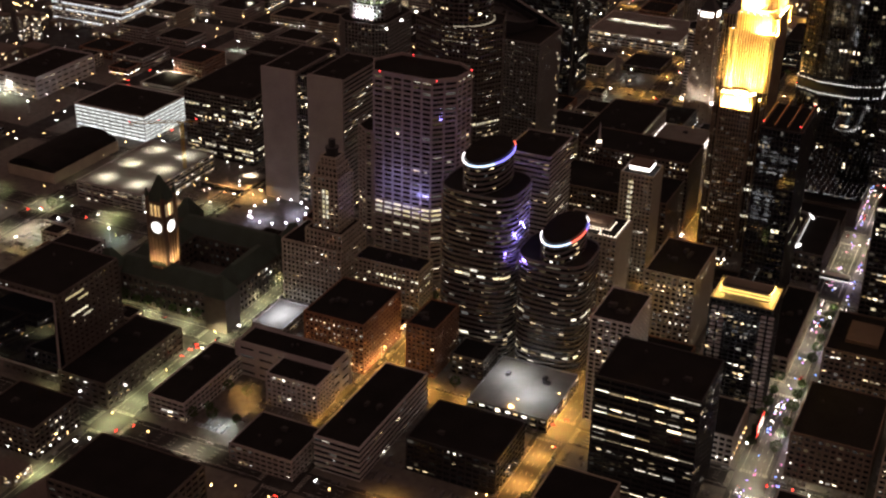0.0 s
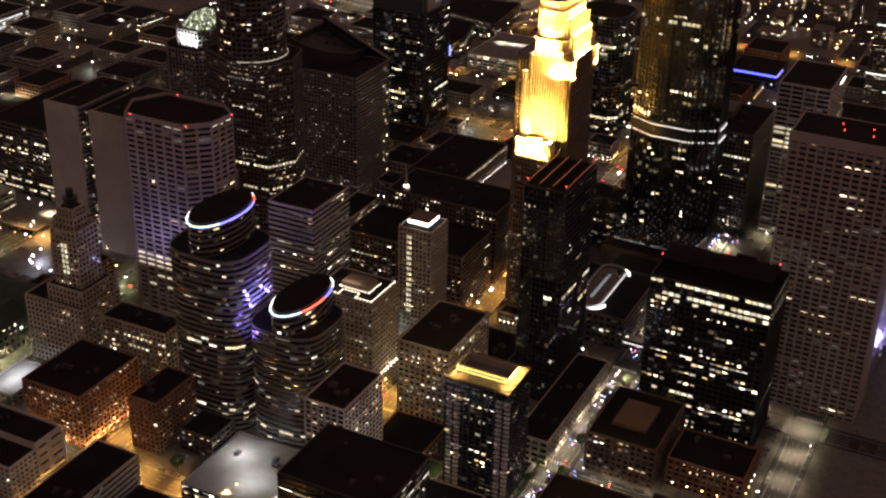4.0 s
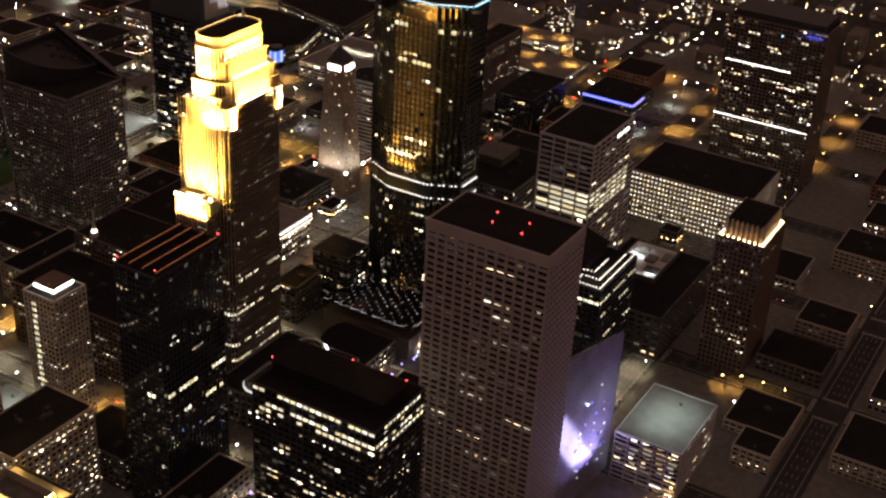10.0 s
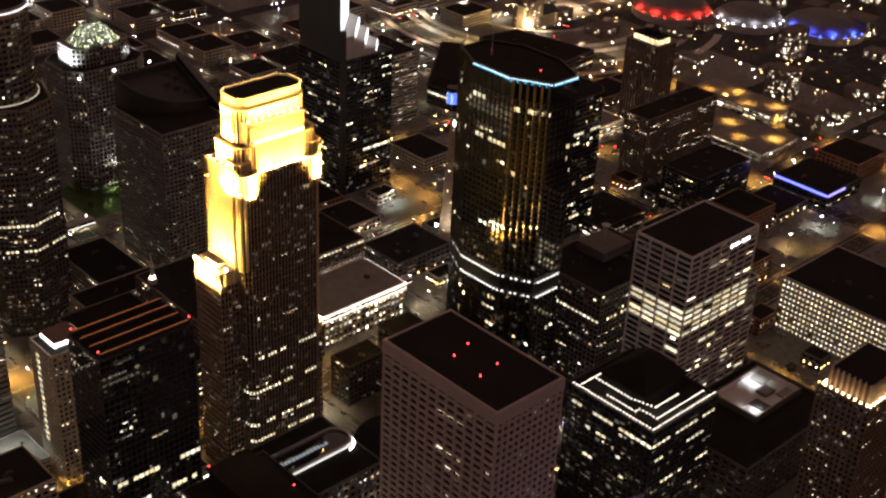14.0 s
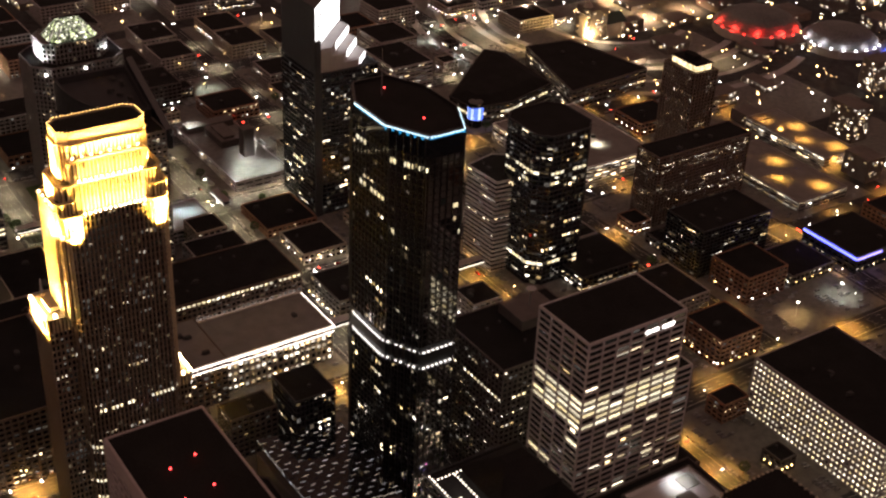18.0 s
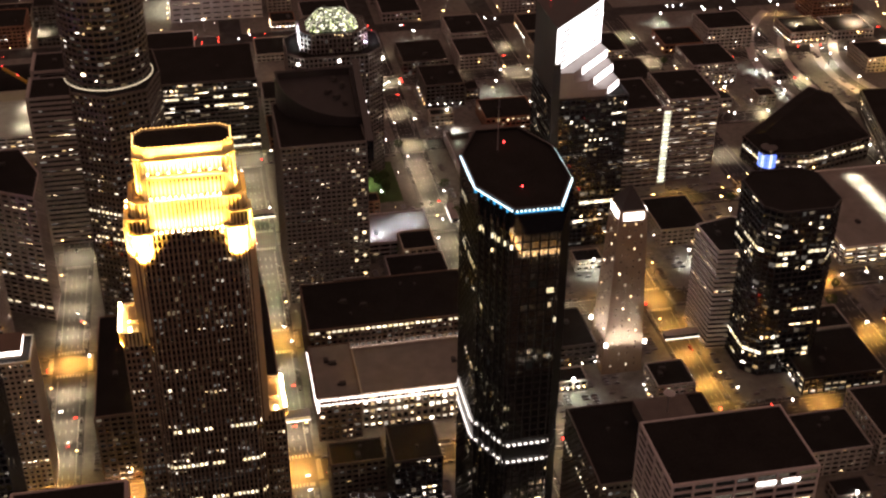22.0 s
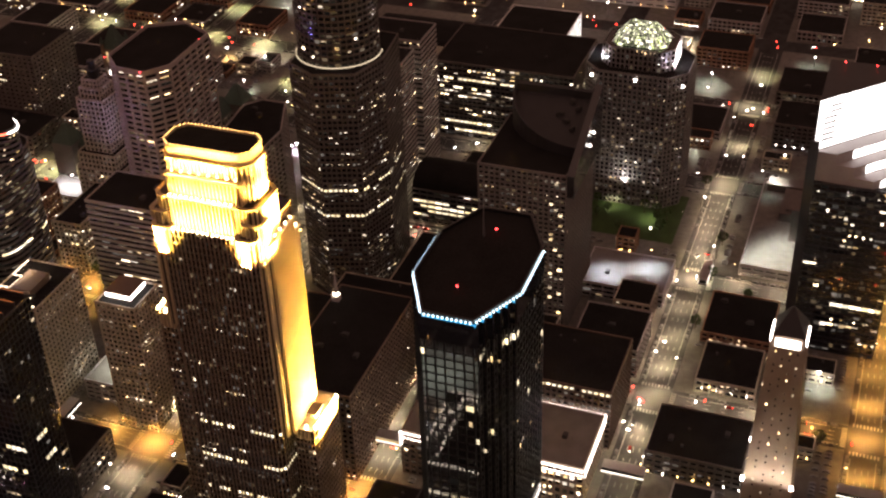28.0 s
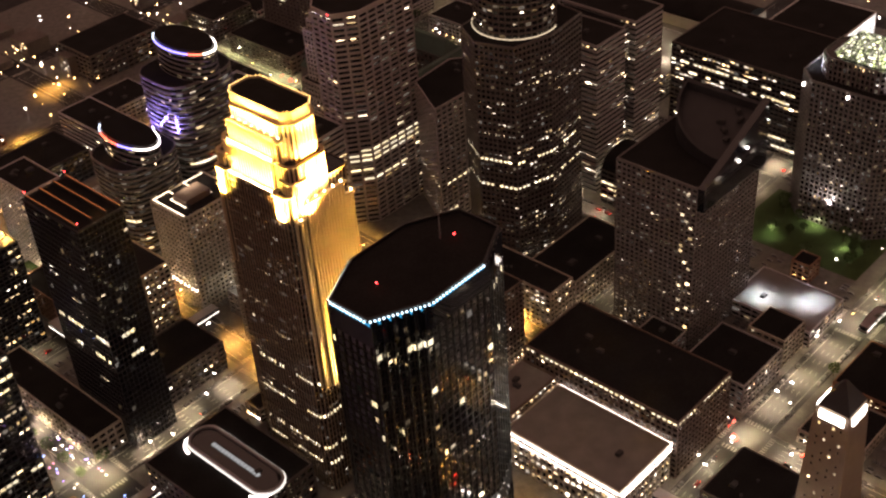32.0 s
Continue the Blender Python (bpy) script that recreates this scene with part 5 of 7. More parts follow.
# slanted glass pod and parking beside the slab tower
pod = thing("glass_pod", "angular glass hall with violet reflections", "entertainment hall", -262, 40)
part("glass_body", mesh("glass_body", [(-22, -34, 0), (26, -34, 0), (26, 34, 0), (-17, 34, 0), (-24, -28, 104), (20, -30, 60), (24, 32, 60), (-17, 31, 112)],
     [(0, 1, 5, 4), (1, 2, 6, 5), (2, 3, 7, 6), (3, 0, 4, 7), (4, 5, 6, 7), (3, 2, 1, 0)], material("violet_glass", (0.24, 0.22, 0.32), 0.2, var=0.5, scale=0.2)), pod)
# Small glowing patches stand for city lights reflected in the violet glass.
for k in range(36):
    r_ = random.Random(k)
    part("screen_light", mesh("screen_light", *box(-0.3, 0.3, 0, r_.uniform(0.5, 2.4), 0, r_.uniform(0.4, 1.6)), glow("screen", r_.choice(((0.25, 0.25, 1.0), (0.5, 0.4, 1.0), (0.9, 0.95, 1.0))), r_.uniform(0.4, 2))), pod, (-21.5 - 0.02 * k, r_.uniform(-28, 20), r_.uniform(15, 75)))
# Added violet lamp that brightens the glass as its reflections would.
flood("screen_wash", -298, 38, 30, -280, 38, 60, 20, 30, 9000, (0.55, 0.48, 1.0))
gar = tower("parking_garage", "open-decked parking garage with cool lit decks", rect(-332, -290, -46, 14), 34, PALE, 310, fl=3.4, bay=9, sp=1.3, pw=0.8, lit=0.5, room=LIT_COOL, fine=True, cap=60, units=1, roof=GRAVEL, category="garage")
flood("deck_lamp", -311, -16, 48, -311, -16, 34, 26, 40, 3000, (0.75, 1.0, 0.9))
SEEN += [(-335, -240, -50, 74)]
court2 = BUILT["courtyard_block"][0]
part("court_floor", mesh("court_floor", *box(-8, 24, -42, 6, 32.5, 32.9), PALE), court2, label="white-lit court floor")
for q, (cs, mat) in enumerate((((2, 10, -30, -20, 32.9, 35), GREY), ((-8, 4, -12, -4, 32.9, 35.5), DARK), ((-6, 0, -40, -28, 32.9, 34), GRAVEL), ((12, 22, -40, -30, 32.9, 33.8), GRAVEL), ((-6, 4, -6, 4, 32.9, 34.4), GRAVEL))):
    part("court_step", mesh("court_step", *box(*cs), mat), court2, label="pale step in the lit court")
part("court_wall", mesh("court_wall", *ring(rect(-8, 24, -42, 6), 1.2, 32, 36.5, 0), GRANITE), court2, label="dark wall round the sunken court")
part("court_lining", mesh("court_lining", *ring(rect(-8, 24, -42, 6), -0.05, 32.9, 36.2, -0.5), WHITE), court2, label="white lining of the sunken court")
for x, y in ((-212, -204), (-231, -176)):
    street_glow(x, y, 41, 3600, (0.97, 1.0, 1.0), cone=130)

# ---- further blocks by the freeway ----
arena = thing("convention_hall", "broad dark-roofed hall with a round blue-lit sign drum", "arena", 346, -456)
poly = [(-56, 48), (-24, 52), (58, -44), (40, -58), (-44, -52), (-62, 10)]
poly = poly if area2(poly) > 0 else poly[::-1]
facade(arena, poly, 0, 20, GRANITE, random.Random(8), fl=5, bay=5, sp=2, pw=0.6, lit=0.1, hot=((0.55, 0.5),))
part("roof", mesh("roof", *prism(grown(poly, 1.5), 20, 26, grown(poly, -14)), ROOFING), arena)
part("sign_drum", mesh("sign_drum", *prism(disc(-52, 42, 7, 20), 0, 24), GLASS), arena)
for k in range(10):
    a = 2 * math.pi * k / 20 + 1.2
    part("drum_screen", mesh("drum_screen", *box(-1, 1, -0.3, 0.3, 8, 20), glow("blue_screen", (0.1, 0.2, 1.0) if k % 3 else (0.5, 0.65, 1), 1.1)), arena, (-52 + 7.3 * math.cos(a), 42 + 7.3 * math.sin(a), 0), turn=a + math.pi / 2, label="glowing blue screen panel")
hall2 = tower("exhibition_hall", "long dark hall with a broad flat roof", [(390, -544), (383, -595), (286, -616), (276, -514)], 20, GRANITE, 320, fl=5, bay=6, sp=2.5, pw=1, lit=0.12, units=3, category="hall")
spired = tower("apartment_tower", "ribbed brown apartment tower with a bright lit crown", rect(140, 178, -560, -534), 84, BROWN, 330, fl=3.2, bay=3.6, sp=0.9, pw=1.6, depth=0.8, lit=0.05, room=LIT_WARM, units=0)
part("lit_crown", mesh("lit_crown", *box(-15, 15, -9, 9, 84, 90), window_light("amber_crown", 1.4, 2.6, (1.0, 0.75, 0.35), (1.0, 0.9, 0.7), cell=0.4)), spired, label="bright amber-white crown storey")
part("crown_roof", mesh("crown_roof", *merged(box(-16, 16, -10, 10, 90, 91), box(-6, 6, -4, 4, 91, 95)), ROOFING), spired)
SHELL = material("dome_membrane", (0.12, 0.12, 0.12), 0.6, var=0.6, scale=0.12)
for x, y, r_, tone in ((350, -838, 46, (1.0, 0.03, 0.02)), (272, -888, 40, (0.9, 0.92, 1.0)), (196, -935, 46, (0.05, 0.1, 1.0))):
    d = thing("convention_dome", "low convention hall dome in coloured floodlight", "dome", x, y)
    rings = [(r_ * math.cos(q), 8 + r_ * 0.38 * math.sin(q)) for q in [math.pi / 2 * k / 8 for k in range(9)]]
    part("drum", mesh("drum", *prism(disc(0, 0, r_ + 3, 28), 0, 9), CONCRETE), d)
    part("dome_shell", mesh("dome_shell", [(r * math.cos(2 * math.pi * q / 36), r * math.sin(2 * math.pi * q / 36), z) for r, z in [(max(r, 0.5), z) for r, z in rings] for q in range(36)],
         [(36 * k + q, 36 * k + (q + 1) % 36, 36 * (k + 1) + (q + 1) % 36, 36 * (k + 1) + q) for k in range(8) for q in range(36)], SHELL), d)
    lampm_ = mesh("dome_lamp", *prism(disc(0, 0, 0.8, 8), 0, 1.4), glow("dome_lamp", tone, 7))
    for q in range(9):
        a = math.pi * (0.35 + 0.1 * q)
        px, py = (r_ + 1.5) * math.cos(a), (r_ + 1.5) * math.sin(a)
        part("dome_lamp", lampm_, d, (px, py, 9), label="coloured dome floodlight")
        if q % 2 == 0:
            flood("dome_wash", x + px * 1.02, y + py * 1.02, 13, x + px * 0.4, y + py * 0.4, 24, 3, 3, 3600 if tone[1] < 0.5 else 900, tone)
church = thing("church", "pale stone church with a gold-lit tower", "church", 425, -672)
part("nave", mesh("nave", *box(-12, 12, -26, 14, 0, 14), LIME), church)
part("nave_roof", mesh("nave_roof", [(-13, -27, 14), (13, -27, 14), (13, 15, 14), (-13, 15, 14), (0, -27, 22), (0, 15, 22)], [(0, 1, 4), (2, 3, 5), (1, 2, 5, 4), (3, 0, 4, 5)], COPPER), church)
part("tower", mesh("tower", *merged(box(-6, 6, 14, 26, 0, 26), prism(disc(0, 20, 5, 12), 26, 34), prism(disc(0, 20, 5.4, 12), 34, 42, disc(0, 20, 0.6, 12))), LIME), church)
flood("church_light", 411, -646, 4, 423, -654, 22, 6, 6, 45000, (1.0, 0.65, 0.25))
blue = tower("blue_lit_hall", "low hall edged by a long blue light", rect(-70, -16, -575, -521), 14, DARK, 340, fl=5, bay=6, sp=2, pw=1, lit=0.2, units=2, category="hall")
part("blue_line", mesh("blue_line", *box(-27.4, 27.4, 27.6, 28.6, 12.4, 13.8), glow("blue_line", (0.1, 0.12, 1.0), 3.5)), blue, label="long deep blue light line")
part("blue_line", mesh("blue_line", *box(-28.4, -27.6, 0, 27.4, 12.4, 13.8), glow("blue_line", (0.3, 0.25, 1.0), 2)), blue, label="deep blue light line")
for x0, x1, y0, y1 in ((22, 128, -614, -556), (70, 168, -680, -640)):
    g_ = tower("parking_garage", "parking deck bathed in orange light", rect(x0, x1, y0, y1), 9, CONCRETE, 350, fl=3, bay=8, sp=1.1, pw=0.8, lit=0.6, units=0, roof=GRAVEL, category="garage")
    for q in range(4):
        street_glow(x0 + (q + 0.5) * (x1 - x0) / 4, y0 + (y1 - y0) * (0.3 + 0.4 * (q % 2)), 17, (8500, 5000, 7000, 4000)[q], (1.0, 0.5, 0.1), cone=140)
tower("office_block", "low block with one white-lit end", rect(14, 60, -372, -318), 12, DARK, 360, fl=4, bay=5, sp=1.5, pw=1, lit=0.25, units=2)
tower("office_block", "low corner block with a white cornice line", rect(70, 112, -198, -144), 16, GRANITE, 361, fl=4, bay=5, sp=2, pw=1.2, lit=0.1, units=4)
tower("plaza_deck", "open plaza deck with pale lit floor", rect(281, 400, -214, -164), 8, PALE, 362, fl=4, bay=8, sp=2.4, pw=1.5, lit=0.2, units=0, roof=PAVING, category="plaza")
part("deck_block", mesh("deck_block", *merged(box(-20, -10, -12, -2, 8.4, 34), box(4, 40, -10, 8, 8.4, 15), box(8, 36, -6, 4, 15, 17), box(44, 56, -22, 22, 8.4, 14)), GRANITE), bpy.data.objects["plaza_deck"])
tower("office_block", "grey office block beside a lit stair seam", rect(290, 345, -317, -280), 70, CONCRETE, 363, fl=3.6, bay=6, sp=1.7, pw=0.5, lit=0.22, soft=True, dim=0.8, units=3)
tower("office_block", "grey office block beside a lit stair seam", rect(297, 350, -366, -325), 72, CONCRETE, 364, fl=3.6, bay=6, sp=1.7, pw=0.5, lit=0.22, soft=True, dim=0.8, units=3)
for x, y in ((290, -174), (290, -204), (312, -188), (345, -208), (390, -172) ):
    street_glow(x, y, 20, 9000, (0.95, 1.0, 0.92), cone=150)
for x, y in ((240, -80), (252, -106)):
    street_glow(x, y, 21, 7500, (0.8, 0.88, 1.0), cone=140)
SEEN += [(284, 410, -520, -400), (274, 392, -618, -512), (136, 182, -564, -530), (120, 390, -940, -740), (405, 445, -705, -635), (-72, -12, -578, -518), (20, 170, -684, -552), (12, 62, -374, -316), (68, 114, -202, -142),
         (278, 404, -220, -160), (286, 352, -368, -278), (300, 374, -115, -12), (310, 372, 155, 215)]

deckhouse = tower("parking_garage", "long parking ramp with white-lit decks and a bright roof", rect(150, 262, -505, -412), 15, WHITE, 373, fl=3.6, bay=9, sp=1.3, pw=0.9, lit=2.0, room=LIT_BRIGHT, units=2, roof=GRAVEL, category="garage")
for x in (182, 198, 214, 230, 246):
    street_glow(x, -468, 21, 7000, (1.0, 0.95, 0.72), cone=140)
SEEN += [(148, 264, -507, -410)]
# civic quarter: lit parking ramps and the old armory
ramp = tower("parking_garage", "open parking ramp glowing white on every deck", rect(538, 622, 40, 106), 26, WHITE, 370, fl=3.7, bay=8, sp=1.0, pw=0.5, lit=2.5, hot=tuple(((k + 0.5) / 7, 1.0) for k in range(7)), room=LIT_BRIGHT, fine=True, cap=140, units=2, roof=ROOFING, category="garage")
ramp2 = tower("parking_garage", "parking ramp with brightly lit open top deck", rect(440, 510, 132, 240), 17, CONCRETE, 371, fl=3.4, bay=8, sp=1.6, pw=0.9, lit=0.5, units=0, roof=GRAVEL, category="garage")
for x in (458, 492):
    for y in (150, 186, 222):
        street_glow(x, y, 25, 9000, (1.0, 0.95, 0.7))
arm = thing("armory", "long dark armory hall under a barrel roof", "hall", 576, 180)
bx = [(26 * math.cos(math.pi * k / 12), 10 + 9 * math.sin(math.pi * k / 12)) for k in range(13)]
part("wall", mesh("wall", *box(-27, 27, -46, 46, 0, 10), LIME), arm)
part("barrel_roof", mesh("barrel_roof", [(x, -45, z) for x, z in bx] + [(x, 45, z) for x, z in bx], [(k + 1, k, 13 + k, 14 + k) for k in range(12)] + [tuple(range(13)), tuple(range(25, 12, -1))], ROOFING), arm)
tower("hospital_wing", "pale windowless hall with flat roof vents", rect(712, 764, -32, 60), 22, PALE, 372, fl=6, bay=10, sp=4, pw=3, lit=0.05, units=6, category="hall")
plaza = thing("plaza_canopy", "low orange-lit canopy by the plaza", "canopy", 410, 150)
part("canopy_roof", mesh("canopy_roof", *box(-28, 22, -20, 20, 5, 6), PAVING), plaza)
for k in range(4):
    part("canopy_post", mesh("canopy_post", *prism(disc(-24 + k * 15, 18, 0.4, 8), 0, 5), STEEL), plaza)
street_glow(400, 172, 14, 9000, (1.0, 0.5, 0.15))
for x, y, watts, tone in ((208, 438, 5200, (1.0, 0.48, 0.12)), (196, 452, 3600, (1.0, 0.5, 0.14)), (197, 480, 6500, (0.95, 1.0, 0.95)), (182, 486, 3200, (0.95, 1.0, 0.9))):
    street_glow(x, y, 9, watts, tone, cone=130)
SEEN += [(536, 624, 36, 110), (770, 890, -260, -160), (436, 448, 168, 180), (438, 514, 128, 244), (548, 606, 130, 230), (708, 768, -36, 64), (375, 440, 125, 175)]

# bright clinic block, tower crane and plaza lamps of the civic quarter
clinic = tower("clinic_block", "long clinic block with bright white floors", rect(778, 884, -252, -168), 32, PALE, 380, fl=4, bay=5, sp=1.4, pw=0.8, lit=0.9, hot=((0.2, 0.9), (0.5, 0.9), (0.8, 0.8)), room=LIT_BRIGHT, units=4, category="hospital")
GREENLAMP = mesh("green_lamp", *prism(disc(0, 0, 0.8, 8), 0, 1.4), glow("green_lamp", (0.1, 1.0, 0.3), 6))
for k in range(12):
    part("green_lamp", GREENLAMP, clinic, (8 + (k % 6) * 7, 20 + (k // 6) * 9, 32.4), label="green roof lamp")
crane = thing("tower_crane", "yellow tower crane with red lamps over a building site", "crane", 442, 174)
YELLOW = material("crane_yellow", (0.6, 0.4, 0.06), 0.5, var=0.2)
rails = [box(sx - 0.2, sx + 0.2, sy - 0.2, sy + 0.2, 0, 62) for sx in (-1, 1) for sy in (-1, 1)]
rails += [box(-1.2, 1.2, sy - 0.12, sy + 0.12, z, z + 0.25) for z in range(2, 62, 4) for sy in (-1, 1)] + [box(sy - 0.12, sy + 0.12, -1.2, 1.2, z + 2, z + 2.25) for z in range(2, 60, 4) for sy in (-1, 1)]
part("mast", mesh("mast", *merged(*rails), YELLOW), crane, label="yellow lattice mast")
part("jib", mesh("jib", *merged(box(-14, 46, -0.9, -0.6, 62, 62.3), box(-14, 46, 0.6, 0.9, 62, 62.3), box(-8, 44, -0.15, 0.15, 64, 64.3), *[box(q, q + 0.25, -0.9, 0.9, 62, 64.2) for q in range(-12, 46, 4)]), YELLOW), crane, turn=0.6, label="long yellow lattice jib")
part("cab", mesh("cab", *box(1, 3, -1.1, 1.1, 59.5, 62), WHITE), crane)
part("counterweight", mesh("counterweight", *box(-14, -10, -1.2, 1.2, 59.5, 62), CONCRETE), crane, turn=0.6)
for q in (-13, 20, 45):
    beacon(crane, q * math.cos(0.6), q * math.sin(0.6), 63)
lamp_a = thing("plaza_lamp", "short plaza lamp with a white globe", "lamp", 352, 209, 0.18, group="plaza lamps")
part("post", mesh("post", *prism(disc(0, 0, 0.12, 6), 0, 4), STEEL), lamp_a)
part("globe", mesh("globe", *merged(prism(disc(0, 0, 0.4, 8), 4, 4.5, disc(0, 0, 0.75, 8)), prism(disc(0, 0, 0.75, 8), 4.5, 5.2, disc(0, 0, 0.3, 8))), glow("plaza_globe", (0.93, 0.9, 1.0), 14)), lamp_a, label="glowing white globe")
for k in range(13):
    a = k * 0.483
    copy_thing(lamp_a, Matrix.Translation(((334 + 24 * math.cos(a)) * S, (190 + 26 * math.sin(a)) * S, 0.18 * S)))
for x, y in ((320, 180), (345, 205)):
    street_glow(x, y, 9, 7000, (0.8, 0.75, 1.0))
street_glow(376, 165, 12, 22000, (1.0, 0.5, 0.12))
SEEN += [(304, 362, 162, 220)]

# lit roof edge of the old hotel
hot = BUILT["old_hotel"][0]
part("roof_house", mesh("roof_house", *box(-12, 8, -8, 6, 75.4, 80), BROWN), hot)
for pts in ([(-21, -16), (-21, 16.5), (-8, 16.5), (-8, 10), (4, 10), (4, 16.5), (21, 16.5)], [(-14, -9), (-14, 7), (9, 7), (9, -9)]):
    dashes_along(hot, "roof_light", pts, 76.2, glow("warm_roof_strip", (1.0, 0.82, 0.6), 2.0), w=0.7, h=0.5, step=2.6, fill=0.6, label="warm white roof light strip")
flood("roof_wash", 40, 236, 84, 40, 236, 75, 20, 4, 700, (1, 0.82, 0.6))
ROWLAMP = mesh("front_lamp", *merged(box(-0.4, 0.4, -0.5, 0, 0, 0.4), box(-0.25, 0.25, -0.45, 0, 0.4, 1.3)), glow("front_warm", (1.0, 0.85, 0.65), 7))
for k in range(8):
    part("front_lamp", ROWLAMP, hot, (-22.6, -15 + k * 4.2, 16), turn=-math.pi / 2, label="bright warm facade lamp")
    part("front_lamp", ROWLAMP, hot, (-19 + k * 5.4, 18.1, 16), turn=math.pi, label="bright warm facade lamp")
    flood("front_uplight", 11.8, 214.5 + k * 4.2, 17, 13.6, 214.5 + k * 4.2, 34, 0.8, 0.8, 160, (1.0, 0.78, 0.5))

# ---- low buildings in the remaining lots ----
def clear(x0, x1, y0, y1):
    return not any(x0 < b and x1 > a and y0 < d and y1 > c for a, b, c, d in SEEN)


fill = random.Random(77)
LOTS = []
KINDS = (("shop_building", "low brick shop building with a flat dark roof", BRICK), ("office_building", "low concrete office building with flat roof", CONCRETE), ("warehouse", "old stone warehouse building", LIME), ("office_building", "dark low office building", GRANITE))
for ax, bx_ in zip(AVES, AVES[1:]):
    for sy, by_ in zip(STREETS[1:], STREETS[2:-1]):
        hx, hy = (bx_ - ax - 26) / 2, (by_ - sy - 26) / 2
        if ax < -260 and sy > 130 or ax > 600 and sy < -640:
            continue
        core = -260 < ax < 260 and -260 < sy < 380
        for qx in (0, 1):
            for qy in (0, 1):
                x0, y0 = ax + 13 + qx * hx + fill.uniform(0, 4), sy + 13 + qy * hy + fill.uniform(0, 4)
                x1, y1 = x0 + fill.uniform(hx - 16, hx - 4), y0 + fill.uniform(hy - 16, hy - 4)
                if not clear(x0, x1, y0, y1):
                    x1, y1 = x0 + 24, y0 + 24
                    if not clear(x0, x1, y0, y1) or fill.random() < 0.3:
                        continue
                if fill.random() < (0.12 if core else 0.32):
                    if not core and ax > -260:
                        LOTS.append(((x0 + x1) / 2, (y0 + y1) / 2))
                    continue
                name, label, wall = fill.choice(KINDS)
                SEEN.append((x0, x1, y0, y1))
                tower(name, label, rect(x0, x1, y0, y1), fill.choice((7, 9, 12, 14, 18, 22)) + (8 if core else 0), wall, fill.randint(0, 9999), fl=3.8, bay=4.5, sp=1.7, pw=1.2, depth=0.3, lit=fill.choice((0.01, 0.03, 0.06, 0.2)), units=fill.choice((0, 1, 2)), winw=0.7)

# small houses and sheds in the gaps, then parked cars where the ground stays open
for k in range(900):
    x0, y0 = fill.uniform(-255, 480), fill.uniform(-520, 480)
    w_, d_ = fill.uniform(11, 22), fill.uniform(11, 22)
    if by_street(x0, AVES, 12) or by_street(x0 + w_, AVES, 12) or by_street(y0, STREETS, 12) or by_street(y0 + d_, STREETS, 12) or not clear(x0 - 1.5, x0 + w_ + 1.5, y0 - 1.5, y0 + d_ + 1.5):
        continue
    if fill.random() < 0.45:
        continue
    SEEN.append((x0, x0 + w_, y0, y0 + d_))
    name, label, wall = fill.choice(KINDS)
    tower(name, label, rect(x0, x0 + w_, y0, y0 + d_), fill.choice((5, 8, 10, 14)), wall, k, fl=3.6, bay=4.5, sp=1.7, pw=1.2, depth=0.25, lit=fill.choice((0.03, 0.1, 0.3)), units=fill.choice((0, 1, 1)), winw=0.7)
lots = []
for gx in range(-250, 520, 3):
    for gy in range(-560, 500, 6):
        if (gx // 24 * 7 + gy // 36 * 5) % 9 > 5 or by_street(gx, AVES, 15) or by_street(gy, STREETS, 15) or (gy // 6) % 3 == 0 or fill.random() < 0.45 or not clear(gx - 2, gx + 2, gy - 3, gy + 3):
            continue
        lots.append(merged(box(gx - 0.9, gx + 0.9, gy - 2.2, gy + 2.2, 0.45, 1.1), prism(rect(gx - 0.85, gx + 0.85, gy - 1.2, gy + 1.4), 1.1, 1.65, rect(gx - 0.7, gx + 0.7, gy - 0.8, gy + 0.9))))
kerb = random.Random(61)
for line in AVES[3:10]:
    for q in range(-560, 560, 6):
        for sd in (-9, 9):
            if by_street(q, STREETS, 16) or kerb.random() < 0.5 or line == -123:
                continue
            lots.append(merged(box(line + sd - 0.9, line + sd + 0.9, q - 2.2, q + 2.2, 0.35, 1.0), prism(rect(line + sd - 0.85, line + sd + 0.85, q - 1.2, q + 1.4), 1.0, 1.55, rect(line + sd - 0.7, line + sd + 0.7, q - 0.8, q + 0.9))))
for line in STREETS[2:12]:
    for q in range(-250, 560, 6):
        for sd in (-9, 9):
            if by_street(q, AVES, 16) or kerb.random() < 0.55:
                continue
            lots.append(merged(box(q - 2.2, q + 2.2, line + sd - 0.9, line + sd + 0.9, 0.35, 1.0), prism(rect(q - 1.2, q + 1.4, line + sd - 0.85, line + sd + 0.85), 1.0, 1.55, rect(q - 0.8, q + 0.9, line + sd - 0.7, line + sd + 0.7))))
if lots:
    CARS = material("parked_paint", (0.18, 0.18, 0.19), 0.3, 0.2, var=0.9, scale=0.4)
    tagged(part("parked_cars", mesh("parked_cars", *merged(*lots), CARS)), "rows of parked cars on open lots", "cars", kind="stuff")

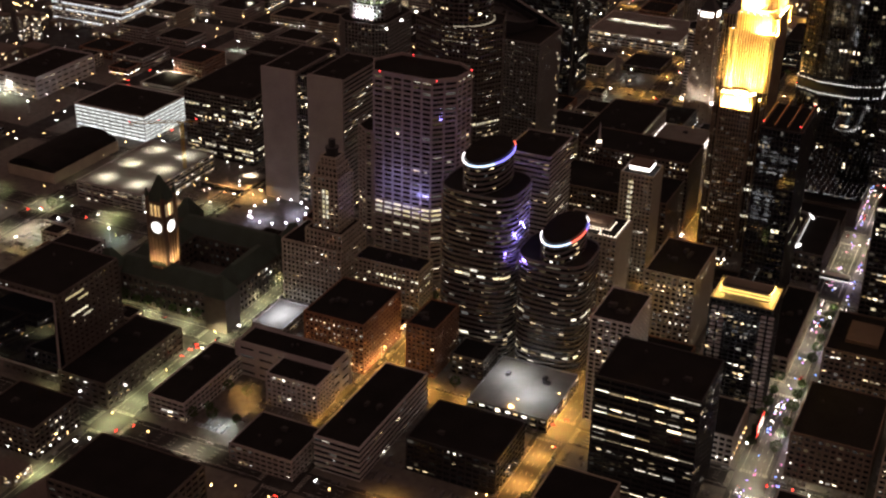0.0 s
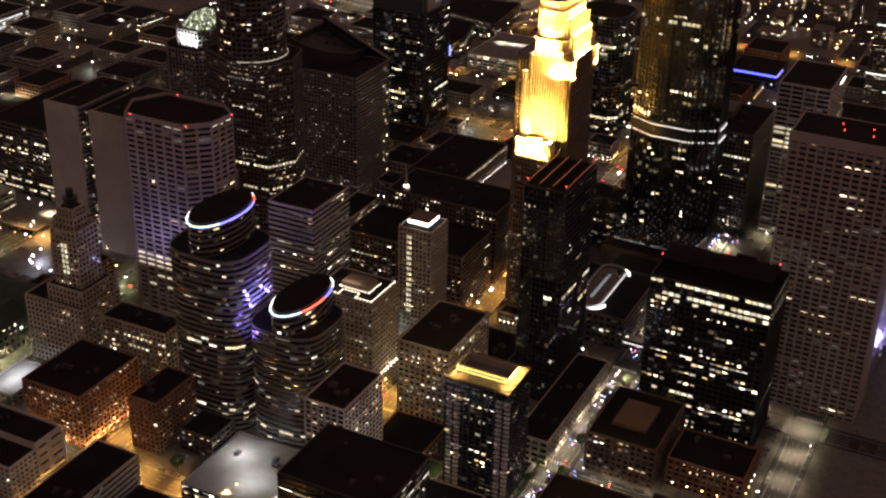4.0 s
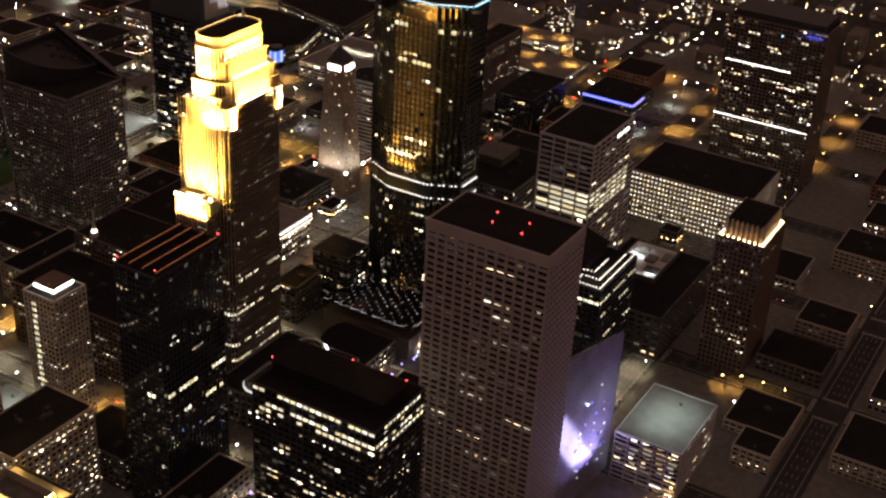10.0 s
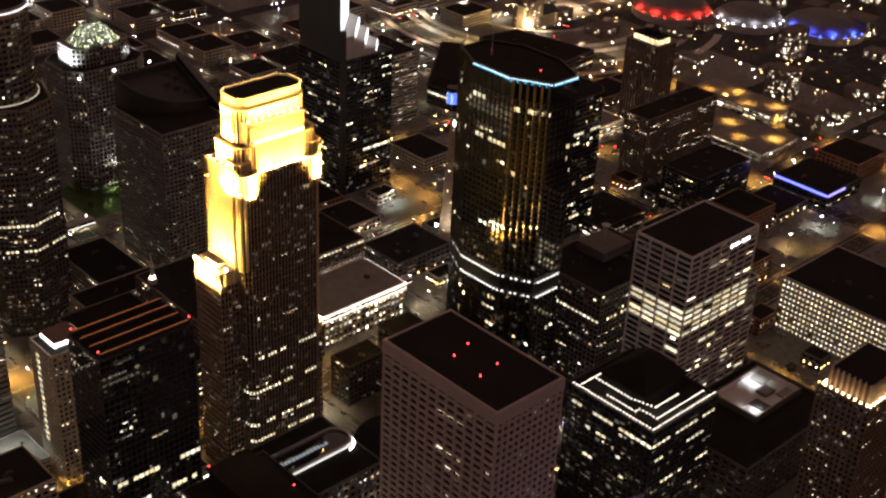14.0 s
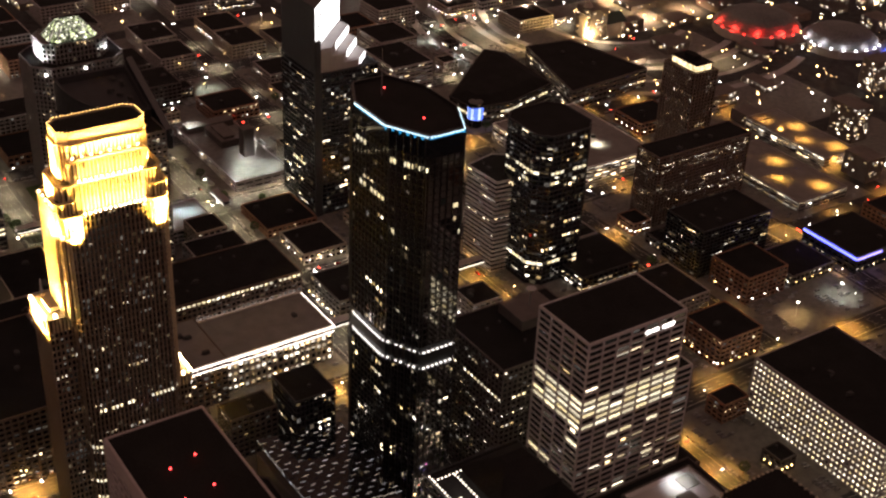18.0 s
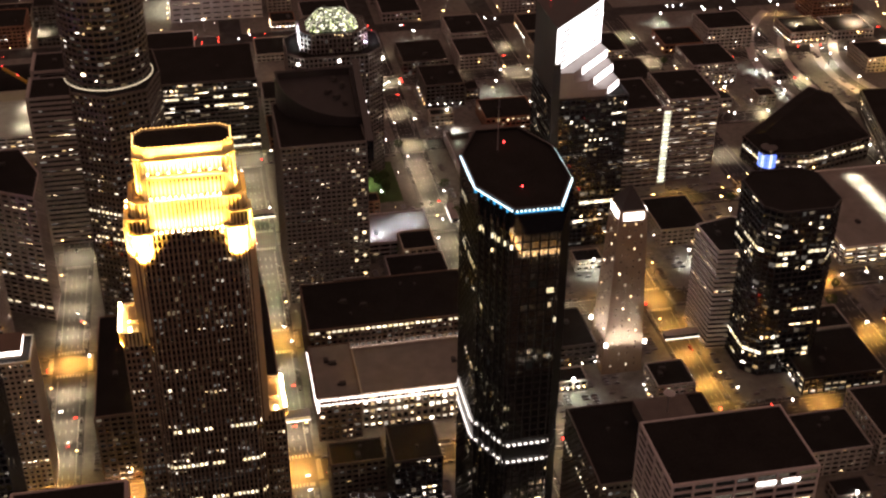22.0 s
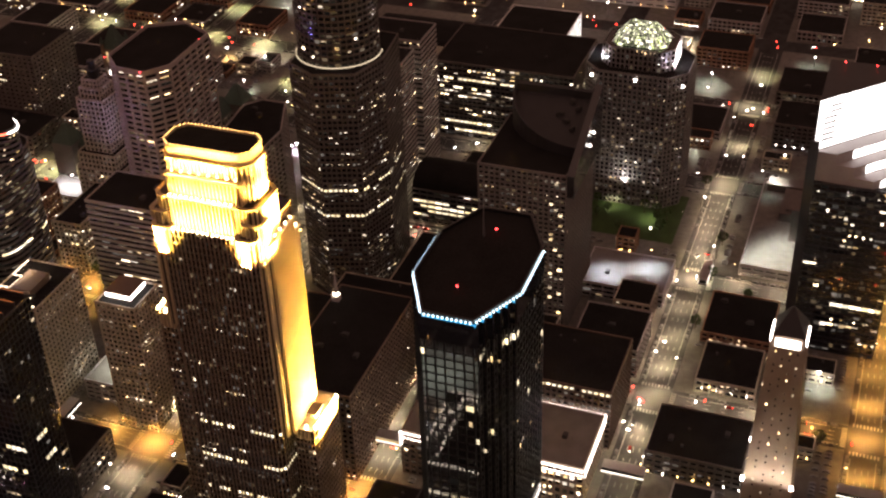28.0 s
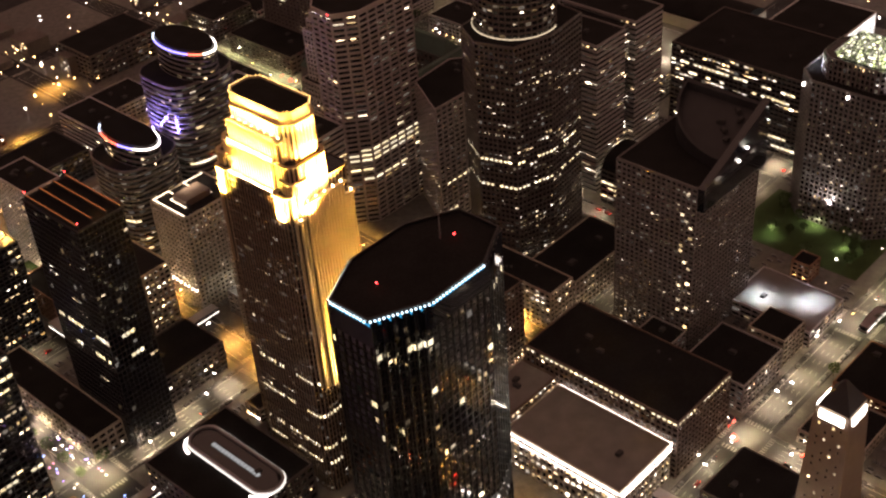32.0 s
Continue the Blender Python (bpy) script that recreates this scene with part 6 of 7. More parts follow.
# ---- the city beyond ----
far = random.Random(5)
houses, rooms, whites, ambers = [], [], [], []
for gx in range(-600, 2600, 62):
    for gy in range(-2600, 700, 62):
        inside = -640 < gx < 740 and -640 < gy < 520
        if inside or gx < 0 and gy > -700:
            continue
        if far.random() < 0.75:
            x, y, w, d, h = gx + far.uniform(4, 20), gy + far.uniform(4, 20), far.uniform(14, 40), far.uniform(14, 40), far.choice((6, 7, 8, 10, 14, 22, 34))
            houses.append(box(x, x + w, y, y + d, 0, h))
            for _ in range(far.randint(1, 4) + int(h * far.random())):
                yy, zz = y + far.uniform(1, d - 3), far.uniform(2, h - 1.5)
                rooms.append(box(x - 0.15, x, yy, yy + far.uniform(0.8, 3), zz, zz + 1.1))
                xx = x + far.uniform(1, w - 3)
                rooms.append(box(xx, xx + far.uniform(0.8, 3), y + d, y + d + 0.15, zz, zz + 1.1))
        for _ in range(far.choice((2, 3, 5, 8))):
            lx, ly = (gx + far.uniform(-4, 4), gy + far.uniform(0, 62)) if far.random() < 0.5 else (gx + far.uniform(0, 62), gy + far.uniform(-4, 4))
            r_ = far.choice((0.3, 0.4, 0.5, 0.8))
            (ambers if far.random() < 0.6 else whites).append(prism(disc(lx, ly, r_, 6), 8, 8 + 1.6 * r_, disc(lx, ly, r_ * 0.6, 6)))
for k, line in enumerate(range(-645, 2000, 131)):
    for q in range(-1900, 700, 29):
        for x, y, ok in ((line + 9 * (-1) ** (q // 29), q, line > 255 or q < -262 or q > 392), (q + 700, line - 900 + 9 * (-1) ** (q // 29), True)):
            if x < -640 or x < 0 and y > 560 or -262 < x < 262 and -262 < y < 392 or y > 690 or far.random() < (0.9 if x < -262 and y > -380 else 0.3):
                continue
            r_ = far.choice((0.3, 0.4, 0.55))
            (ambers if (k * 5) % 7 < 4 else whites).append(prism(disc(x, y, r_, 6), 8, 8 + 1.6 * r_, disc(x, y, r_ * 0.6, 6)))
FARHOUSE = material("far_walls", (0.14, 0.12, 0.11), 0.9, var=0.4, scale=0.2)
for name, label, solids, mat in (("far_houses", "dark low houses of the far districts", houses, FARHOUSE), ("far_windows", "lit windows of the far districts", rooms, LIT_FAR),
                                 ("far_white_lamps", "white street lamps of the far districts", whites, glow("far_white", (1.0, 0.95, 0.82), 17)), ("far_amber_lamps", "amber street lamps of the far districts", ambers, glow("far_amber", (1.0, 0.6, 0.22), 17))):
    tagged(part(name, mesh(name, *merged(*solids), mat)), label, "distant city", kind="stuff")
for k in range(110):
    street_glow(62.5 * round(far.uniform(380, 1500) / 62.5), 62.5 * round((far.uniform(-1300, 500) if k % 2 else far.uniform(-950, -500)) / 62.5), 16, 26000, far.choice(((1.0, 0.5, 0.14), (1.0, 0.85, 0.6), (0.95, 0.95, 0.7))))
# freeway bends
fw = []
for r_, w in ((96, 7), (150, 9), (168, 9), (200, 7), (232, 9)):
    pts = [(470 + r_ * math.cos(q), -720 + r_ * math.sin(q)) for q in [math.pi * (0.25 + 0.9 * k / 24) for k in range(25)]]
    pin = [(470 + (r_ - w) * math.cos(q), -720 + (r_ - w) * math.sin(q)) for q in [math.pi * (0.25 + 0.9 * k / 24) for k in range(25)]]
    fw.append(([(x, y, 0.4) for x, y in pts] + [(x, y, 0.4) for x, y in pin], [(k, k + 1, 26 + k, 25 + k) for k in range(24)]))
for k in range(7):
    q = math.pi * (0.3 + 0.12 * k)
    street_glow(470 + 170 * math.cos(q), -720 + 170 * math.sin(q), 20, 7000, (1.0, 0.75, 0.4), cone=150)
tagged(part("freeway", mesh("freeway", *merged(*fw), CONCRETE)), "pale concrete freeway ramps in wide curves", "road", kind="structure")

# ---- road marks, lamps, cars and trees ----
marks, bars = [], []
for ax in AVES[2:10]:
    for sy in STREETS[2:12]:
        for k in range(9):
            u = 18 + k * 10.5
            for o_ in (-3.6, 0, 3.6):
                marks += [box(ax + o_ - 0.14, ax + o_ + 0.14, sy + u, sy + u + 4, 0.02, 0.03), box(ax + u, ax + u + 4, sy + o_ - 0.14, sy + o_ + 0.14, 0.02, 0.03)]
        for o_ in (-7.3, 7.3):
            marks += [box(ax + o_ - 0.18, ax + o_ + 0.18, sy + 15, sy + 112, 0.02, 0.03), box(ax + 15, ax + 114, sy + o_ - 0.18, sy + o_ + 0.18, 0.02, 0.03)]
        for k in range(9):
            o_ = -8.6 + k * 2.0
            for sg in (-1, 1):
                bars += [box(ax + o_, ax + o_ + 0.9, sy + sg * 12.6 - 1.6, sy + sg * 12.6 + 1.6, 0.02, 0.035), box(ax + sg * 12.6 - 1.6, ax + sg * 12.6 + 1.6, sy + o_, sy + o_ + 0.9, 0.02, 0.035)]
tagged(part("lane_marks", mesh("lane_marks", *merged(*marks), PAINT)), "white painted lane dashes on the streets", "road marking", kind="stuff")
tagged(part("crosswalk_bars", mesh("crosswalk_bars", *merged(*bars), PAINT)), "white painted crosswalk bars at the crossings", "road marking", kind="stuff")

ORANGE, WARMWHITE, PALEGREEN = (1.0, 0.47, 0.1), (1.0, 0.8, 0.5), (0.95, 0.88, 0.42)


def hue(ax, sy):
    if ax >= 240 and sy >= 190:
        return PALEGREEN
    if (by_street(ax, AVES[5:7], 14) or sy > 250 and -30 < ax < 165) and sy > -130 or sy < -200 and ax < 300:
        return ORANGE
    return WARMWHITE


lampm = {}
for k, mat in ((ORANGE, LAMP_AMBER), (WARMWHITE, LAMP_WHITE), (PALEGREEN, LAMP_WHITE)):
    lamp = thing("street_lamp", "tall steel street lamp, lit", "street lamp", 0, 0, group="street lamps")
    part("pole", mesh("pole", *merged(prism(disc(0, 0, 0.16, 8), 0, 10, disc(0, 0, 0.1, 8)), box(0, 2.6, -0.08, 0.08, 9.8, 10)), STEEL), lamp)
    part("lamp_head", mesh("lamp_head", *merged(box(2.1, 3.3, -0.35, 0.35, 9.9, 10.15), box(2.2, 3.2, -0.3, 0.3, 9.6, 9.9)), mat), lamp, label="glowing lamp head")
    lampm[k] = lamp
first = dict(lampm)
spots = []
for ax in AVES[3:10]:
    for sy in STREETS[1:11]:
        c = hue(ax, sy)
        w = 3.4 if c == PALEGREEN else 1.9
        def lit(x, y, watts):
            k = hue(x, y)
            street_glow(x, y, 10, watts * ((4.4 if y > -200 else 2.7) if k == ORANGE else 0.8 * w), k, cone=150)

        lit(ax, sy, 9000)
        for q in (32, 64, 97) if -260 <= ax <= 380 and -380 <= sy <= 500 else (64,):
            lit(ax + q, sy, 7500)
            lit(ax, sy + q, 7500)
        if -260 <= ax <= 510 and -385 <= sy <= 510 and not (ax > 260 and sy < -260):
            spots += [(ax - 11.6, sy + 31, 0, c), (ax + 11.6, sy + 94, 180, c), (ax + 31, sy - 11.6, 90, c), (ax + 94, sy + 11.6, -90, c)]
for x, y, turn, c in spots:
    m = Matrix.Translation((x * S, y * S, 0.18 * S)) @ pose(0, 0, 0, 0, 0, turn)
    if first.get(c):
        first.pop(c).matrix_basis = m
    else:
        copy_thing(lampm[c], m)

WHITEHEAD, REDTAIL = glow("headlight", (1.0, 0.97, 0.9), 14), glow("tail_light", (1.0, 0.05, 0.03), 7)
cars = []
for k, base in enumerate(((0.5, 0.5, 0.52), (0.04, 0.04, 0.045), (0.25, 0.03, 0.03))):
    car = thing("car", ("silver", "black", "dark red")[k] + " car on the street with lights on", "car", 0, 0, group="cars on the streets")
    paint = material("car_paint", base, 0.25, 0.3, var=0.05)
    part("body", mesh("body", *merged(box(-2.2, 2.2, -0.9, 0.9, 0.35, 0.95), prism(rect(-1.5, 1.1, -0.85, 0.85), 0.95, 1.5, rect(-1.0, 0.5, -0.7, 0.7))), paint), car)
    for wx in (-1.4, 1.4):
        part("axle_wheels", mesh("axle_wheels", *merged(*[([(wx + u, y + v, 0.35 + w) for u, w, v in prism(disc(0, 0, 0.34, 10), 0, 0.22)[0]], prism(disc(0, 0, 1, 10), 0, 1)[1]) for y in (-0.95, 0.73)]), DARK), car)
    for y in (-0.6, 0.6):
        part("headlight", mesh("headlight", *box(2.2, 2.3, y - 0.22, y + 0.22, 0.6, 0.85), WHITEHEAD), car, label="bright headlight")
        part("tail_light", mesh("tail_light", *box(-2.3, -2.2, y - 0.22, y + 0.22, 0.65, 0.9), REDTAIL), car, label="red tail light")
    cars.append(car)
rc = random.Random(9)
used = set()
for k in range(80):
    along = rc.random() < 0.5
    line, u, sd = rc.choice(AVES[4:8]) if along else rc.choice(STREETS[4:10]), rc.uniform(-230, 420), rc.choice((-5, -2, 2, 5))
    if not along:
        u = u - 100
    x, y, turn = (line + sd, u, 90 if sd > 0 else -90) if along else (u, line + sd, 180 if sd > 0 else 0)
    m = Matrix.Translation((x * S, y * S, 0.02)) @ pose(0, 0, 0, 0, 0, turn)
    c = cars[k % 3]
    if k < 3:
        c.matrix_basis = m
    else:
        copy_thing(c, m)


dash, tails = [], []
for k in range(480):
    along = rc.random() < 0.6
    line, u, sd = rc.choice(AVES[5:11]) if along else rc.choice(STREETS[1:11]), rc.uniform(-700, 560), rc.choice((-6, -3, 3, 6))
    x, y = (line + sd, u) if along else (u + 60, line + sd)
    if x < -255 or -50 < x < 0 and 5 < y < 95:
        continue
    (dash if rc.random() < 0.6 else tails).append(merged(*[box(x - 0.3, x + 0.3, y - 0.3, y + 0.3, 0.6, 1.0)] + [box(x + (1.4 if along else 0) - 0.3, x + (1.4 if along else 0) + 0.3, y + (0 if along else 1.4) - 0.3, y + (0 if along else 1.4) + 0.3, 0.6, 1.0)]))
tagged(part("headlights", mesh("headlights", *merged(*dash), WHITEHEAD)), "headlights of distant traffic on the streets", "lights", kind="stuff")
tagged(part("tail_lights", mesh("tail_lights", *merged(*tails), REDTAIL)), "red tail lights of distant traffic on the streets", "lights", kind="stuff")


def tree(x, y, h, seed):
    r_ = random.Random(seed)
    root = thing("tree", "leafy street tree with a rounded uneven crown", "tree", x, y, 0.18, group="street trees")
    limbs = [prism(disc(0, 0, 0.28, 7), 0, h * 0.45, disc(0.1, 0, 0.16, 7))]
    for k in range(4):
        a = k * 1.6 + r_.random()
        limbs.append(prism(disc(0.1, 0, 0.12, 5), h * 0.4, h * 0.7, disc(0.1 + math.cos(a) * h * 0.18, math.sin(a) * h * 0.18, 0.05, 5)))
    part("trunk", mesh("trunk", *merged(*limbs), BARK), root)
    v, f = [], []
    for _ in range(260):
        d = Vector((r_.gauss(0, 1), r_.gauss(0, 1), r_.gauss(0, 1))).normalized() * (r_.uniform(0.5, 1.0) ** 0.5)
        p = Vector((d.x * h * 0.33, d.y * h * 0.33, h * 0.68 + d.z * h * 0.3)) + Vector((r_.uniform(-0.4, 0.4), r_.uniform(-0.4, 0.4), 0))
        a, b = Vector((r_.uniform(-1, 1), r_.uniform(-1, 1), r_.uniform(-1, 1))).normalized() * 0.55, Vector((r_.uniform(-1, 1), r_.uniform(-1, 1), r_.uniform(-1, 1))).normalized() * 0.5
        n_ = len(v)
        v += [tuple(p + a), tuple(p + b), tuple(p - a), tuple(p - b)]
        f.append((n_, n_ + 1, n_ + 2, n_ + 3))
    part("crown", mesh("crown", v, f, LEAF), root)
    return root


trees = [tree(320, -40, 11, 1), tree(332, -58, 9, 2), tree(345, -35, 12, 3)]
rt = random.Random(4)
places = [(rt.uniform(304, 370), rt.uniform(-110, -16)) for _ in range(16)] + [(-123 + s_ * 8, 145 + k * 17) for k in range(14) for s_ in (-1, 1) if k % 7 != 6] + [(280 + k * 11, 373) for k in range(8)] + [(278, 280 + k * 12) for k in range(7)]
places += [(x, y) for x, y in ((214, 470), (206, 478), (218, 482), (224, 462), (190, 474), (200, 446), (216, 444)) if clear(x - 3, x + 3, y - 3, y + 3)]
places += [(rt.uniform(282, 318), rt.uniform(8, 22)) for _ in range(5)] + [(205 + k * 6, -96 - (k % 3) * 6) for k in range(5)] + [(-60 + rt.uniform(0, 36), 318 + rt.uniform(0, 30)) for _ in range(5)]
for _ in range(70):
    x, y = rt.uniform(-240, 500), rt.uniform(-420, 470)
    ax_, ay_ = min(AVES, key=lambda q: abs(q - x)), min(STREETS, key=lambda q: abs(q - y))
    if rt.random() < 0.5:
        x = ax_ + (12.5 if x > ax_ else -12.5)
    else:
        y = ay_ + (12.5 if y > ay_ else -12.5)
    if clear(x - 3, x + 3, y - 3, y + 3):
        places.append((x, y))
for k, (x, y) in enumerate(places):
    copy_thing(trees[k % 3], Matrix.Translation((x * S, y * S, 0.18 * S)) @ pose(0, 0, 0, 0, 0, k * 47))
lawn = tagged(part("lawn", mesh("lawn", *box(304, 371, -112, -16, 0.18, 0.24), GRASS)), "dark green park lawn between the towers", "lawn", kind="structure")

# skyway bridges
for x0, x1, y0, y1 in ((40, 47, -9, 15), (56, 63, -146, -122), (77, 84, -273, -249), (-135, -111, 94, 101), (-66, -58, 251, 275), (-9, 15, 196, 203), (122, 146, -66, -60), (287, 294, -9, 15), (122, 146, 40, 46), (253, 277, -146, -140)):
    br = thing("skyway_bridge", "enclosed glass skyway bridge over the street", "footbridge", (x0 + x1) / 2, (y0 + y1) / 2, 6)
    hx, hy = (x1 - x0) / 2, (y1 - y0) / 2
    part("deck", mesh("deck", *box(-hx, hx, -hy, hy, 0, 0.8), CONCRETE), br)
    part("roof", mesh("roof", *box(-hx, hx, -hy, hy, 3.8, 4.3), CONCRETE), br)
    part("glazing", mesh("glazing", *box(-hx + 0.3, hx - 0.3, -hy + 0.3, hy - 0.3, 0.8, 3.8), LIT if x0 == 40 else GLASS), br)
    edge = [(-hx, -hy, hx, -hy), (-hx, hy, hx, hy)] if hx > hy else [(-hx, -hy, -hx, hy), (hx, -hy, hx, hy)]
    for a0, b0, a1, b1 in edge:
        part("side_light", mesh("side_light", *box(min(a0, a1) - 0.15, max(a0, a1) + 0.15, min(b0, b1) - 0.15, max(b0, b1) + 0.15, 0.9, 1.3), glow("bridge_light", (1, 0.95, 0.85), 1.5)), br)

# small coloured lights of the mall and the odd bright spots
rm = random.Random(21)
hues = [glow("mall_violet", (0.35, 0.25, 1.0), 5), glow("mall_rose", (1.0, 0.35, 0.7), 3), glow("mall_blue", (0.2, 0.35, 1.0), 5), glow("mall_white", (1, 0.95, 0.85), 6)]
for k, mat in enumerate(hues):
    dots = [box(x - 0.3, x + 0.3, y - 0.3, y + 0.3, 3.2, 3.8) for x, y in [(-131 + rm.choice((-9, -6, 6, 9)) + rm.uniform(-1, 1), rm.uniform(-115, 440)) for _ in range(45)]]
    tagged(part("mall_lights", mesh("mall_lights", *merged(*dots), mat)), "small coloured lights along the shopping mall", "lights", kind="stuff")
for k in range(9):
    street_glow(-131, -100 + k * 62, 8, 9000, (0.95, 0.75, 0.95) if k % 2 else (1.0, 0.85, 0.6))
market = BUILT["glass_market"][0]
for x, y in ((-8, 8), (12, -10)):
    flood("roof_lamp", 36 + x, 360 + y, 22, 36 + x, 360 + y, 9, 4, 4, 2600, (0.95, 1.0, 0.97))
for k in range(8):
    flood("front_uplight", 145.2, 330 + k * 6.6, 1, 147.5, 330 + k * 6.6, 22, 0.8, 0.8, 900, (1.0, 0.55, 0.18))
    flood("front_uplight", 150 + k * 5.6, 383, 1, 150 + k * 5.6, 381, 20, 0.8, 0.8, 350, (1.0, 0.5, 0.14))
garden = thing("roof_garden", "lit garden terrace with a winding path", "garden", -54, 322, 12)
part("terrace", mesh("terrace", *box(-16, 20, -22, 24, -12, 0), LIME), garden)
part("turf", mesh("turf", *box(-15, 19, -21, 23, 0, 0.3), GRASS), garden)
for k in range(14):
    a = k * 0.75
    part("path_slab", mesh("path_slab", *box(-2.2, 2.2, -1.1, 1.1, 0.3, 0.5), PAVING), garden, (2 + 10 * math.sin(a), -18 + k * 2.9, 0), turn=math.cos(a))
flood("terrace_lamp", -54, 322, 24, -54, 322, 12, 10, 10, 5000, (1.0, 0.8, 0.45))

# tented roof and strings of bulbs on the stepped block's terraces
terrace = BUILT["stepped_block"][0]
part("tent_roof", mesh("tent_roof", *merged(prism(rect(-12, 20, -22, 14), 84.4, 92), prism(grown(rect(-12, 20, -22, 14), 1.5), 92, 104, rect(0, 6, -12, 2)))  , ROOFING), terrace, label="dark peaked roof over the top storey")
STRING = glow("string_bulb", (1.0, 0.9, 0.74), 2.2)
for pts, z in (([(-30, -28), (-30, 28), (30, 28)], 85.6), ([(-26, -22), (-26, 20), (-14, 20), (-14, 24), (8, 24)], 87), ([(-20, -6), (-20, 14), (-6, 18), (22, 18)], 88.5), ([(24, 28), (24, -24)], 86)):
    dashes_along(terrace, "string_light", pts, z, STRING, w=0.6, h=0.6, step=2.3, fill=0.28, label="string of white terrace bulbs")
for lx, ly in ((-22, 10), (6, 22)):
    street_glow(-213 + lx, -79.5 + ly, 92, 1200, (1.0, 0.9, 0.75))

# sloped glass front and lit strips of the civic office building
civic = BUILT["civil_tower"][0]
front = [(-25, 30.6, 66), (25, 30.6, 66), (27, 36, 12), (-27, 36, 12)]
part("sloped_glass", mesh("sloped_glass", front + [(x, 30.2, z) for x, y, z in front], [(0, 1, 2, 3), (7, 6, 5, 4), (0, 4, 5, 1), (1, 5, 6, 2), (2, 6, 7, 3), (3, 7, 4, 0)], BLUEGLASS), civic, label="broad sloped dark glass front")
for k, (p_, q_) in enumerate(zip(front, front[1:] + front[:1])):
    d = (Vector(q_) - Vector(p_))
    n_ = Vector((0, 0.995, 0.1))
    e_ = d.cross(n_).normalized() * 0.6
    ring_ = [Vector(p_) + e_, Vector(q_) + e_, Vector(q_) - e_, Vector(p_) - e_]
    part("front_frame", mesh("front_frame", [tuple(v) for v in ring_] + [tuple(v + n_ * 0.8) for v in ring_], [(3, 2, 1, 0), (4, 5, 6, 7), (0, 1, 5, 4), (1, 2, 6, 5), (2, 3, 7, 6), (3, 0, 4, 7)], CONCRETE), civic)
for z, y0, y1 in ((64, 6, 24), (59, 2, 12), (50, 4, 20), (45, 0, 8)):
    part("lit_strip", mesh("lit_strip", *box(-28.75, -28.3, y0, y1, z, z + 1.2), LIT_ROW), civic, label="lit strip window")

# mall front signs
marquee = thing("marquee_sign", "tall red and white lit theatre marquee", "sign", -116, 330, 4)
part("blade", mesh("blade", *box(-0.8, 0.8, -9, 9, 0, 9), DARK), marquee)
part("red_edge", mesh("red_edge", *merged(box(-1.0, -0.8, -9, 9, 7.6, 9), box(-1.0, -0.8, 6, 9, 0, 7.6)), glow("marquee_red", (1.0, 0.08, 0.05), 3)), marquee, label="red neon edge")
part("lit_panel", mesh("lit_panel", *box(-1.05, -0.8, -8, 5, 0.6, 6.6), glow("marquee_white", (1.0, 0.85, 0.75), 2.2)), marquee, label="white lit panel")
flood("deck_lamp", 234, 347, 17, 234, 347, 7, 12, 24, 3800, (0.9, 0.95, 1.0))
for x, y in ((318, -40), (345, -60), (332, -90)):
    street_glow(x, y, 7, 1600, (0.95, 1.0, 0.6))

